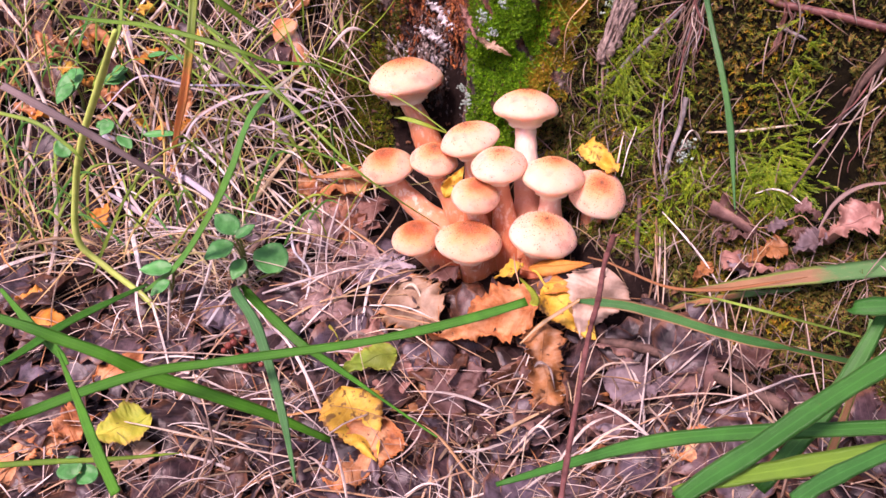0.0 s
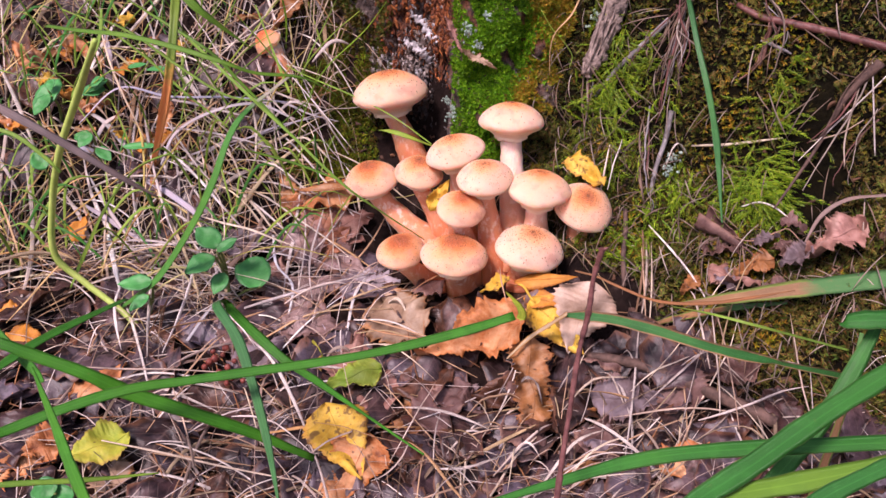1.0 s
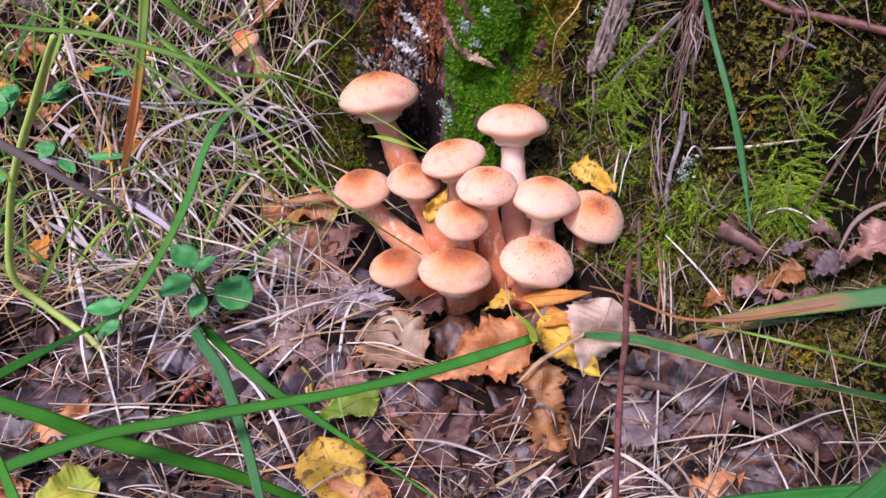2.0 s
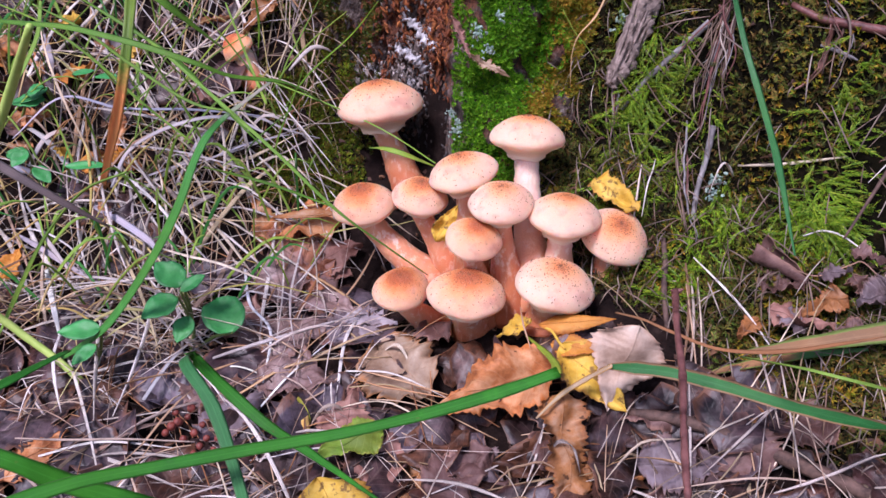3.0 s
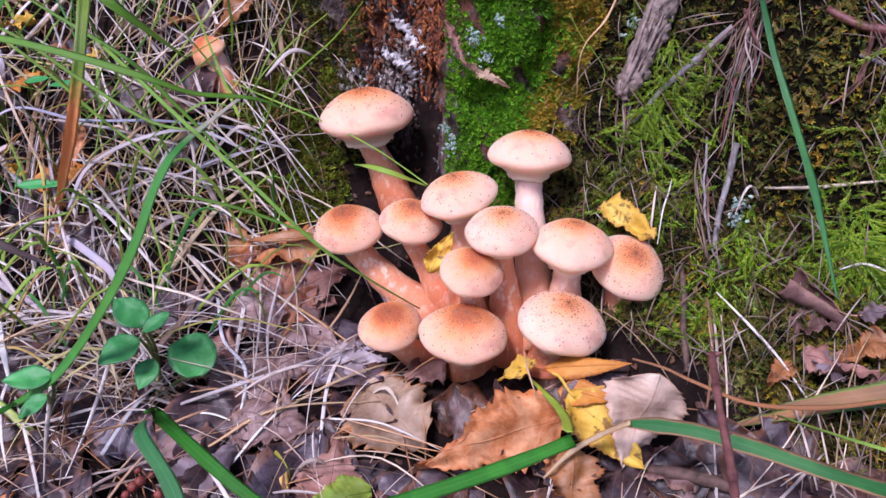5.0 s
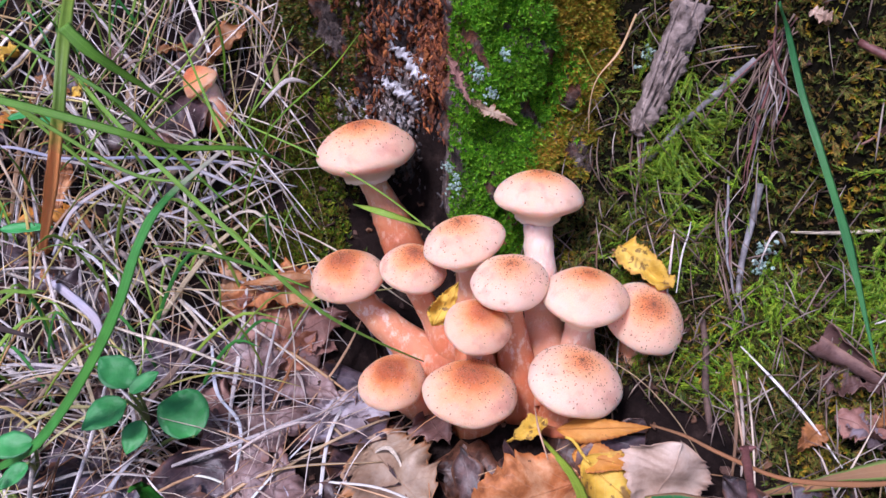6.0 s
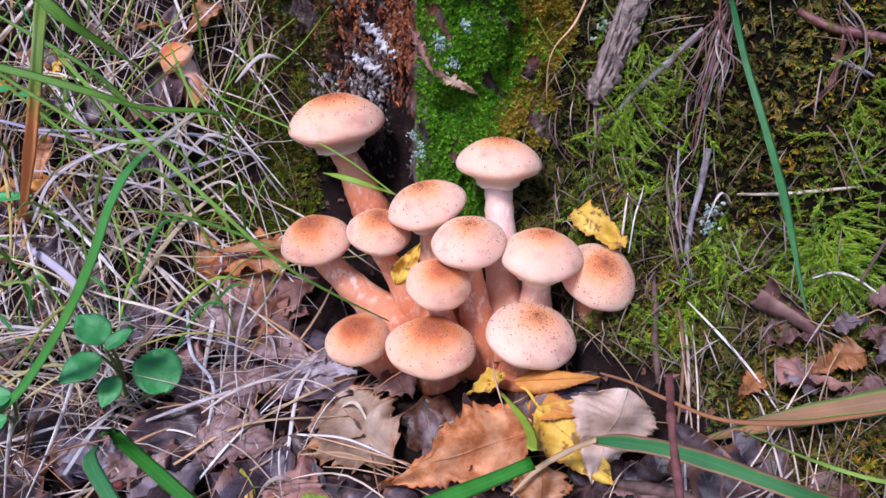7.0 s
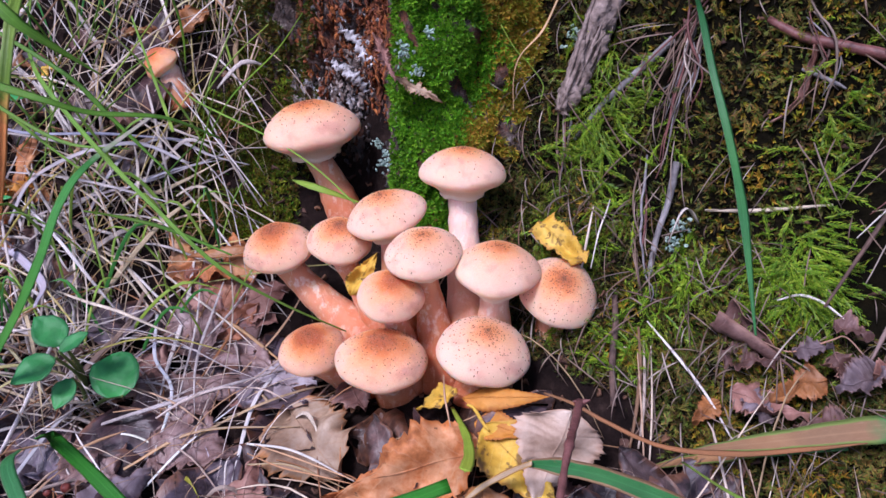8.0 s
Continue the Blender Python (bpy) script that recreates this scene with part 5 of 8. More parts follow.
grass_blade([(-0.1742, 0.2380, 0.0027), (-0.1572, 0.2439, -0.0005), (-0.1322, 0.2498, -0.0037), (-0.1060, 0.2562, -0.0057)], [0.003, 0.003, 0.0026, 0.0008], GREEN, "thin green grass blade lying over litter")
grass_blade([(-0.2077, 0.3210, 0.0402), (-0.1903, 0.3085, 0.0288), (-0.1735, 0.2973, 0.0203), (-0.1648, 0.2890, 0.0181)], [0.002, 0.005, 0.005, 0.002], VIVID, "short green grass blade at the litter edge")
grass_blade([(-0.2259, 0.3860, 0.1102), (-0.2070, 0.3869, 0.1040), (-0.1908, 0.3845, 0.0909), (-0.1864, 0.3852, 0.0844)], [0.003, 0.003, 0.0025, 0.002], LIGHTGREEN, "thin light green side shoot")
grass_blade([(-0.1642, 0.4094, 0.1613), (-0.1465, 0.4129, 0.1508), (-0.1280, 0.4143, 0.1358), (-0.1024, 0.4148, 0.1188), (-0.0791, 0.4210, 0.1143)], [0.001, 0.002, 0.002, 0.002, 0.001], LIGHTGREEN, "thin bowed green grass stem over dry grass")
grass_blade([(-0.1051, 0.5163, 0.1545), (-0.0892, 0.4952, 0.1204), (-0.0809, 0.4827, 0.1050)], [0.001, 0.0018, 0.0018], LIGHTGREEN, "thin green grass stem beside the stump", keel=0.8)
grass_blade([(-0.0848, 0.6009, 0.1494), (-0.0728, 0.5778, 0.1207), (-0.0630, 0.5580, 0.0995), (-0.0569, 0.5389, 0.0791)], [0.001, 0.0018, 0.002, 0.001], LIGHTGREEN, "slender green grass stem beside the stump", keel=0.8)
grass_blade([(-0.2117, 0.4761, 0.1560), (-0.1880, 0.4774, 0.1446), (-0.1659, 0.4764, 0.1274), (-0.1428, 0.4734, 0.1056), (-0.1188, 0.4712, 0.0857)], [0.001, 0.0016, 0.0018, 0.0018, 0.001], LIGHTGREEN, "thin slanting green grass stem over dry grass", keel=0.8)
grass_blade([(-0.2012, 0.4455, 0.1106), (-0.1907, 0.4518, 0.1281), (-0.1841, 0.4574, 0.1430), (-0.1828, 0.4633, 0.1578)], [0.002, 0.003, 0.003, 0.002], LIGHTGREEN, "light green grass blade at the edge of dry grass")
grass_blade([(-0.1863, 0.5079, 0.1598), (-0.1642, 0.5048, 0.1465), (-0.1328, 0.4985, 0.1276), (-0.1157, 0.4943, 0.1107), (-0.1014, 0.4914, 0.0963), (-0.0837, 0.4869, 0.0788)], [0.001, 0.0026, 0.003, 0.0028, 0.002, 0.001], GREEN, "green grass blade leaning through dry grass")
grass_blade([(-0.2339, 0.5114, 0.0605), (-0.2130, 0.5166, 0.0489), (-0.1865, 0.5010, 0.0405), (-0.1484, 0.4637, 0.0347), (-0.1263, 0.4133, 0.0465)], [0.006, 0.0062, 0.006, 0.005, 0.002], GREYDRY, "broad grey withered grass blade on litter", name="withered_grass")
grass_blade([(-0.1700, 0.4853, 0.0560), (-0.1609, 0.4977, 0.0750), (-0.1357, 0.5061, 0.0876), (-0.1084, 0.5105, 0.0911), (-0.0836, 0.5095, 0.0809)], [0.002, 0.003, 0.0034, 0.003, 0.002], GREYDRY, "bowed pale grey dry grass blade", name="withered_grass")
grass_blade([(-0.2255, 0.5002, 0.0800), (-0.2020, 0.5173, 0.1001), (-0.1708, 0.5224, 0.0931), (-0.1313, 0.5289, 0.0913), (-0.0899, 0.5341, 0.0867)], [0.001, 0.0022, 0.0024, 0.0024, 0.001], GREYDRY, "long dull dry grass blade", name="withered_grass")
grass_blade([(-0.0825, 0.5417, 0.0839), (-0.0634, 0.5323, 0.1113), (-0.0362, 0.5215, 0.1371), (-0.0200, 0.5122, 0.1576)], [0.0009, 0.0017, 0.0014, 0.0005], GREEN, "thin upright green grass blade among dry grass", keel=0.6)
grass_blade([(-0.2111, 0.5485, 0.0914), (-0.1904, 0.5348, 0.1087), (-0.1724, 0.5208, 0.1250), (-0.1499, 0.5080, 0.1383)], [0.0009, 0.0017, 0.0014, 0.0005], LIGHTGREEN, "thin upright green grass blade among dry grass", keel=0.6)
grass_blade([(-0.2569, 0.5515, 0.0946), (-0.2590, 0.5451, 0.1246), (-0.2665, 0.5382, 0.1523), (-0.2732, 0.5316, 0.1743)], [0.0009, 0.0017, 0.0014, 0.0005], GREEN, "thin upright green grass blade among dry grass", keel=0.6)
grass_blade([(-0.2317, 0.5751, 0.1208), (-0.2183, 0.5614, 0.1365), (-0.1998, 0.5469, 0.1513), (-0.1808, 0.5339, 0.1634)], [0.0009, 0.0017, 0.0014, 0.0005], LIGHTGREEN, "thin upright green grass blade among dry grass", keel=0.6)
grass_blade([(-0.1690, 0.5739, 0.1191), (-0.1735, 0.5646, 0.1415), (-0.1822, 0.5550, 0.1622), (-0.1890, 0.5461, 0.1788)], [0.0009, 0.0017, 0.0014, 0.0005], GREEN, "thin upright green grass blade among dry grass", keel=0.6)
grass_blade([(-0.1858, 0.5352, 0.0767), (-0.1665, 0.5217, 0.0941), (-0.1449, 0.5075, 0.1107), (-0.1279, 0.4952, 0.1240)], [0.0009, 0.0017, 0.0014, 0.0005], LIGHTGREEN, "thin upright green grass blade among dry grass", keel=0.6)
grass_blade([(-0.1567, 0.5356, 0.0768), (-0.1373, 0.5234, 0.0977), (-0.1122, 0.5103, 0.1174), (-0.0925, 0.4988, 0.1333)], [0.0009, 0.0017, 0.0014, 0.0005], GREEN, "thin upright green grass blade among dry grass", keel=0.6)
grass_blade([(-0.0909, 0.5501, 0.0933), (-0.0761, 0.5386, 0.1148), (-0.0570, 0.5263, 0.1351), (-0.0377, 0.5150, 0.1515)], [0.0009, 0.0017, 0.0014, 0.0005], LIGHTGREEN, "thin upright green grass blade among dry grass", keel=0.6)
grass_blade([(-0.1033, 0.5193, 0.0590), (-0.0950, 0.5062, 0.0752), (-0.0799, 0.4923, 0.0907), (-0.0667, 0.4801, 0.1033)], [0.0009, 0.0017, 0.0014, 0.0005], GREEN, "thin upright green grass blade among dry grass", keel=0.6)
grass_blade([(-0.1667, 0.5372, 0.0784), (-0.1717, 0.5282, 0.1016), (-0.1826, 0.5191, 0.1230), (-0.1902, 0.5106, 0.1403)], [0.0009, 0.0017, 0.0014, 0.0005], LIGHTGREEN, "thin upright green grass blade among dry grass", keel=0.6)
grass_blade([(-0.2543, 0.5721, 0.1174), (-0.2341, 0.5605, 0.1397), (-0.2149, 0.5484, 0.1605), (-0.1937, 0.5371, 0.1772)], [0.0009, 0.0017, 0.0014, 0.0005], GREEN, "thin upright green grass blade among dry grass", keel=0.6)
grass_blade([(-0.1626, 0.5142, 0.0536), (-0.1455, 0.5009, 0.0713), (-0.1313, 0.4875, 0.0878), (-0.1162, 0.4754, 0.1014)], [0.0009, 0.0017, 0.0014, 0.0005], LIGHTGREEN, "thin upright green grass blade among dry grass", keel=0.6)
grass_blade([(-0.1759, 0.5522, 0.0952), (-0.1615, 0.5408, 0.1167), (-0.1453, 0.5287, 0.1369), (-0.1274, 0.5175, 0.1532)], [0.0009, 0.0017, 0.0014, 0.0005], GREEN, "thin upright green grass blade among dry grass", keel=0.6)
grass_blade([(-0.0799, 0.5360, 0.0779), (-0.0896, 0.5290, 0.1047), (-0.1046, 0.5216, 0.1296), (-0.1181, 0.5148, 0.1495)], [0.0009, 0.0017, 0.0014, 0.0005], LIGHTGREEN, "thin upright green grass blade among dry grass", keel=0.6)
grass_blade([(-0.1528, 0.5728, 0.1180), (-0.1324, 0.5635, 0.1460), (-0.1167, 0.5538, 0.1719), (-0.0944, 0.5442, 0.1929)], [0.0009, 0.0017, 0.0014, 0.0005], GREEN, "thin upright green grass blade among dry grass", keel=0.6)
grass_blade([(-0.1690, 0.5254, 0.0661), (-0.1563, 0.5184, 0.0978), (-0.1366, 0.5099, 0.1277), (-0.1158, 0.5017, 0.1517)], [0.0009, 0.0017, 0.0014, 0.0005], LIGHTGREEN, "thin upright green grass blade among dry grass", keel=0.6)
grass_blade([(-0.2478, 0.5323, 0.0734), (-0.2349, 0.5227, 0.0991), (-0.2152, 0.5120, 0.1234), (-0.2005, 0.5024, 0.1428)], [0.0009, 0.0017, 0.0014, 0.0005], GREEN, "thin upright green grass blade among dry grass", keel=0.6)
grass_blade([(-0.2630, 0.5731, 0.1181), (-0.2436, 0.5598, 0.1361), (-0.2261, 0.5462, 0.1530), (-0.2046, 0.5336, 0.1667)], [0.0009, 0.0017, 0.0014, 0.0005], LIGHTGREEN, "thin upright green grass blade among dry grass", keel=0.6)
grass_blade([(-0.1270, 0.5410, 0.0830), (-0.1313, 0.5310, 0.1039), (-0.1438, 0.5211, 0.1232), (-0.1517, 0.5120, 0.1387)], [0.0009, 0.0017, 0.0014, 0.0005], GREEN, "thin upright green grass blade among dry grass", keel=0.6)
grass_blade([(-0.1210, 0.5207, 0.0610), (-0.1299, 0.5143, 0.0898), (-0.1419, 0.5075, 0.1165), (-0.1516, 0.5009, 0.1378)], [0.0009, 0.0017, 0.0014, 0.0005], LIGHTGREEN, "thin upright green grass blade among dry grass", keel=0.6)
grass_blade([(-0.1855, 0.5200, 0.0600), (-0.1838, 0.5091, 0.0799), (-0.1843, 0.4978, 0.0985), (-0.1875, 0.4880, 0.1135)], [0.0009, 0.0017, 0.0014, 0.0005], GREEN, "thin upright green grass blade among dry grass", keel=0.6)
grass_blade([(-0.2461, 0.5736, 0.1191), (-0.2331, 0.5651, 0.1475), (-0.2145, 0.5554, 0.1740), (-0.2021, 0.5467, 0.1951)], [0.0009, 0.0017, 0.0014, 0.0005], LIGHTGREEN, "thin upright green grass blade among dry grass", keel=0.6)
grass_blade([(-0.2223, 0.5563, 0.0994), (-0.2204, 0.5448, 0.1180), (-0.2242, 0.5333, 0.1352), (-0.2252, 0.5228, 0.1491)], [0.0009, 0.0017, 0.0014, 0.0005], GREEN, "thin upright green grass blade among dry grass", keel=0.6)
grass_blade([(-0.0856, 0.5491, 0.0923), (-0.0762, 0.5395, 0.1172), (-0.0626, 0.5290, 0.1407), (-0.0522, 0.5195, 0.1595)], [0.0009, 0.0017, 0.0014, 0.0005], LIGHTGREEN, "thin upright green grass blade among dry grass", keel=0.6)
grass_blade([(-0.0976, 0.5690, 0.1138), (-0.0941, 0.5607, 0.1405), (-0.0969, 0.5521, 0.1652), (-0.1048, 0.5446, 0.1847)], [0.0009, 0.0017, 0.0014, 0.0005], GREEN, "thin upright green grass blade among dry grass", keel=0.6)
grass_blade([(-0.2235, 0.5770, 0.1228), (-0.2008, 0.5639, 0.1420), (-0.1763, 0.5501, 0.1599), (-0.1516, 0.5376, 0.1745)], [0.0009, 0.0017, 0.0014, 0.0005], LIGHTGREEN, "thin upright green grass blade among dry grass", keel=0.6)
grass_blade([(-0.2119, 0.5390, 0.0812), (-0.2162, 0.5296, 0.1036), (-0.2168, 0.5194, 0.1247), (-0.2258, 0.5108, 0.1413)], [0.0009, 0.0017, 0.0014, 0.0005], GREEN, "thin upright green grass blade among dry grass", keel=0.6)
grass_blade([(-0.1586, 0.5373, 0.0788), (-0.1335, 0.5289, 0.1099), (-0.1070, 0.5195, 0.1389), (-0.0854, 0.5109, 0.1621)], [0.0009, 0.0017, 0.0014, 0.0005], LIGHTGREEN, "thin upright green grass blade among dry grass", keel=0.6)
grass_blade([(-0.0857, 0.5141, 0.0531), (-0.0786, 0.5055, 0.0797), (-0.0679, 0.4958, 0.1047), (-0.0602, 0.4871, 0.1247)], [0.0009, 0.0017, 0.0014, 0.0005], GREEN, "thin upright green grass blade among dry grass", keel=0.6)
grass_blade([(-0.2145, 0.5720, 0.1170), (-0.2146, 0.5591, 0.1316), (-0.2197, 0.5461, 0.1452), (-0.2203, 0.5344, 0.1562)], [0.0009, 0.0017, 0.0014, 0.0005], LIGHTGREEN, "thin upright green grass blade among dry grass", keel=0.6)
grass_blade([(-0.1869, 0.5393, 0.0811), (-0.1719, 0.5257, 0.0975), (-0.1508, 0.5113, 0.1131), (-0.1390, 0.4991, 0.1255)], [0.0009, 0.0017, 0.0014, 0.0005], GREEN, "thin upright green grass blade among dry grass", keel=0.6)
grass_blade([(-0.1756, 0.5175, 0.0575), (-0.1656, 0.5038, 0.0724), (-0.1516, 0.4894, 0.0868), (-0.1362, 0.4766, 0.0985)], [0.0009, 0.0017, 0.0014, 0.0005], LIGHTGREEN, "thin upright green grass blade among dry grass", keel=0.6)
grass_blade([(-0.1580, 0.5796, 0.1253), (-0.1431, 0.5692, 0.1495), (-0.1279, 0.5582, 0.1721), (-0.1129, 0.5480, 0.1902)], [0.0009, 0.0017, 0.0014, 0.0005], GREEN, "thin upright green grass blade among dry grass", keel=0.6)
grass_blade([(-0.1543, 0.5485, 0.0913), (-0.1331, 0.5349, 0.1088), (-0.1142, 0.5210, 0.1253), (-0.0926, 0.5083, 0.1387)], [0.0009, 0.0017, 0.0014, 0.0005], LIGHTGREEN, "thin upright green grass blade among dry grass", keel=0.6)
# a forked pale grass on the stump's moss, and withered blades at the bank's end
grass_blade([(0.0986, 0.4672, 0.1719), (0.0912, 0.4622, 0.1570), (0.0814, 0.4562, 0.1473), (0.0788, 0.4560, 0.1371), (0.0796, 0.4570, 0.1226)], [0.0010, 0.0014, 0.0007, 0.0006, 0.0004], TANDRY, "thin pale dry grass blade drooping over moss", keel=0.5)
grass_blade([(0.0721, 0.4556, 0.1601), (0.0787, 0.4560, 0.1500), (0.0855, 0.4580, 0.1432), (0.0925, 0.4600, 0.1338), (0.0917, 0.4600, 0.1261)], [0.0006, 0.0008, 0.0008, 0.0007, 0.0004], LIGHTGREEN, "hair-thin grass stem forking over moss", keel=0.5)
grass_blade([(0.1933, 0.3413, 0.0641), (0.2023, 0.3479, 0.0760), (0.2141, 0.3480, 0.0846), (0.2307, 0.3410, 0.0894)], [0.001, 0.0026, 0.0032, 0.0030], DULLDRY, "dull grey withered blade over crumpled leaves", name="withered_grass", twist=0.4)
grass_blade([(0.1641, 0.3628, 0.0595), (0.1728, 0.3556, 0.0589), (0.1848, 0.3532, 0.0650), (0.1893, 0.3517, 0.0671), (0.1934, 0.3438, 0.0631)], [0.0006, 0.0010, 0.0012, 0.0010, 0.0006], DULLDRY, "curled dull strip of dead grass", name="withered_grass", twist=1.4)
# stalks and twigs
for _line in (
    [(0.1979, 0.3737, 0.0962), (0.2091, 0.3737, 0.1106), (0.2244, 0.3699, 0.1324), (0.2322, 0.3675, 0.1449)],
    [(0.2155, 0.3612, 0.0972), (0.2167, 0.3687, 0.1120), (0.2228, 0.3754, 0.1460)],
    [(0.2244, 0.3736, 0.1464), (0.2260, 0.3652, 0.1240), (0.2275, 0.3578, 0.1039)],
    [(0.2031, 0.3765, 0.1055), (0.2141, 0.3701, 0.1116), (0.2230, 0.3668, 0.1195)],
    [(0.1241, 0.3784, 0.0449), (0.1232, 0.3622, 0.0297), (0.1219, 0.3470, 0.0150)],
    [(0.1290, 0.3782, 0.0482), (0.1267, 0.3605, 0.0306), (0.1230, 0.3439, 0.0135)],
):
    stick(_line, [0.0002, 0.0004, 0.0004, 0.0003], STREWN, "pale dry stalk leaning on the bank", "straw", "straw", "single straws", lumps=0.03, k=6, n=14)
stick([(-0.1316, 0.3274, 0.1620), (-0.1576, 0.3613, 0.1335), (-0.1836, 0.3826, 0.0963), (-0.2001, 0.3966, 0.0628), (-0.2077, 0.4017, 0.0295), (-0.1951, 0.4041, 0.0101), (-0.1726, 0.3983, -0.0075), (-0.1405, 0.3807, -0.0316)], [0.0012, 0.0019, 0.0019, 0.0018, 0.002, 0.0019, 0.0018, 0.0016], GREEN_STALK, "jointed light green plant stalk with a sharp bend", "plant_stalk", "stalk", lumps=0.02, n=48)
budded_twig([(0.0804, 0.2876, 0.0843), (0.0725, 0.2637, 0.0834), (0.0668, 0.2422, 0.0800), (0.0610, 0.2245, 0.0768), (0.0568, 0.2100, 0.0731), (0.0540, 0.1994, 0.0700), (0.0487, 0.1800, 0.0643), (0.0436, 0.1600, 0.0585)], [0.0013, 0.0010, 0.0011, 0.00095, 0.0010, 0.0009, 0.0009, 0.0009], [(0.0, 0.0011, -1), (0.015, 0.0014, 0.9), (0.07, 0.0008, -0.8), (0.22, 0.0009, 0.9), (0.25, 0.0007, -0.9), (0.48, 0.0007, -0.9)])
stick([(0.1187, 0.4006, 0.0589), (0.1178, 0.3913, 0.0498), (0.1155, 0.3821, 0.0396), (0.1141, 0.3685, 0.0264)], [0.0012, 0.0014, 0.0015, 0.0012], DARK_TWIG, "short dark broken twig standing in moss", "twig", "twig")
stick([(0.0919, 0.3424, -0.0016), (0.1103, 0.3326, 0.0012), (0.1319, 0.3167, 0.0014), (0.1515, 0.2997, 0.0000), (0.1688, 0.2851, -0.0015)], [0.0022, 0.0026, 0.003, 0.0034, 0.003], DARK_TWIG, "thick dark knobbly twig lying on leaves", "twig", "twig", lumps=0.12)
stick([(0.1072, 0.4530, 0.1109), (0.1166, 0.4501, 0.1260), (0.1298, 0.4454, 0.1422), (0.1427, 0.4413, 0.1571)], [0.0009, 0.0014, 0.0017, 0.0019], GREY_TWIG, "slanting grey twig on the mossy bank", "twig", "twig")
stick([(0.1717, 0.4207, 0.1678), (0.1813, 0.4120, 0.1628), (0.1923, 0.4033, 0.1609), (0.2046, 0.3936, 0.1590), (0.2160, 0.3850, 0.1565), (0.2300, 0.3750, 0.1535), (0.2480, 0.3620, 0.1500)], [0.0013, 0.0019, 0.0021, 0.0022, 0.0021, 0.0020, 0.0019], TWIG, "reddish brown branch lying across the mossy bank", "twig", "twig")
stick([(0.1320, 0.4003, 0.0685), (0.1360, 0.4101, 0.0799), (0.1426, 0.4204, 0.0937), (0.1451, 0.4240, 0.1096)], [0.0012, 0.0013, 0.0015, 0.0016], GREY_TWIG, "thin grey twig hanging down the bank", "twig", "twig")
stick([(0.1837, 0.3598, 0.0750), (0.2046, 0.3729, 0.1010), (0.2163, 0.3744, 0.1298), (0.2276, 0.3715, 0.1470)], [0.0005, 0.0009, 0.0018, 0.0028], DARK_TWIG, "dark slanting twig at the bank", "twig", "twig")
grass_blade([(-0.2015, 0.3535, 0.1324), (-0.1905, 0.3501, 0.1274), (-0.1767, 0.3501, 0.1186), (-0.1621, 0.3537, 0.1067), (-0.1430, 0.3599, 0.0895), (-0.1325, 0.3727, 0.0752)], [0.0045, 0.0052, 0.0052, 0.0048, 0.004, 0.002], DULLDRY, "flat dull brown dead grass blade across dry grass", name="withered_grass")
stick([(0.1549, 0.4108, 0.0930), (0.1691, 0.4017, 0.0962), (0.1806, 0.3942, 0.1001), (0.1933, 0.3860, 0.1047)], [0.0005, 0.0009, 0.0008, 0.0004], BLEACHED, "pale dry grass straw on the bank", "straw", "straw", "single straws", lumps=0.0, k=6, n=14)
stick([(0.1721, 0.3718, 0.0715), (0.1793, 0.3697, 0.0748), (0.1854, 0.3647, 0.0744), (0.1908, 0.3576, 0.0713)], [0.0003, 0.0006, 0.0005, 0.0003], BLEACHED, "pale dry grass straw on the bank", "straw", "straw", "single straws", lumps=0.0, k=6, n=14)
stick([(0.1283, 0.3844, 0.0557), (0.1369, 0.3701, 0.0482), (0.1446, 0.3555, 0.0403), (0.1504, 0.3402, 0.0310)], [0.0003, 0.0006, 0.0005, 0.0003], BLEACHED, "pale dry grass straw on the bank", "straw", "straw", "single straws", lumps=0.0, k=6, n=14)
stick([(0.1259, 0.3868, 0.0518), (0.1248, 0.3747, 0.0404), (0.1219, 0.3638, 0.0290), (0.1178, 0.3534, 0.0165)], [0.0005, 0.0009, 0.0008, 0.0004], STRAW, "tan dry straw standing at the bank foot", "straw", "straw", "single straws", lumps=0.0, k=6, n=14)
stick([(0.1271, 0.3817, 0.0484), (0.1257, 0.3701, 0.0370), (0.1233, 0.3594, 0.0257), (0.1209, 0.3529, 0.0181)], [0.0004, 0.0007, 0.0006, 0.0004], STRAW, "tan dry straw standing at the bank foot", "straw", "straw", "single straws", lumps=0.0, k=6, n=14)
stick([(0.1055, 0.4086, 0.0659), (0.1084, 0.4163, 0.0747), (0.1106, 0.4222, 0.0815), (0.1129, 0.4279, 0.0884)], [0.0004, 0.0006, 0.0005, 0.0003], STRAW, "tan dry grass straw on the bank", "straw", "straw", "single straws", lumps=0.0, k=6, n=14)
stick([(0.1097, 0.4092, 0.0672), (0.1142, 0.4196, 0.0794), (0.1177, 0.4244, 0.0866), (0.1198, 0.4283, 0.0912)], [0.0002, 0.0004, 0.0004, 0.0002], STRAW, "tan dry grass straw on the bank", "straw", "straw", "single straws", lumps=0.0, k=6, n=14)
stick([(0.1485, 0.3299, 0.0318), (0.1478, 0.3165, 0.0193), (0.1469, 0.3034, 0.0076), (0.1444, 0.2911, -0.0010)], [0.0003, 0.0004, 0.0004, 0.0002], STREWN, "pale thin straw leaning over the litter", "straw", "straw", "single straws", lumps=0.0, k=6, n=14)
stick([(0.1482, 0.3214, 0.0340), (0.1494, 0.3082, 0.0231), (0.1489, 0.2897, 0.0102), (0.1468, 0.2746, 0.0027)], [0.0002, 0.0004, 0.0003, 0.0002], STREWN, "pale thin straw leaning over the litter", "straw", "straw", "single straws", lumps=0.0, k=6, n=14)
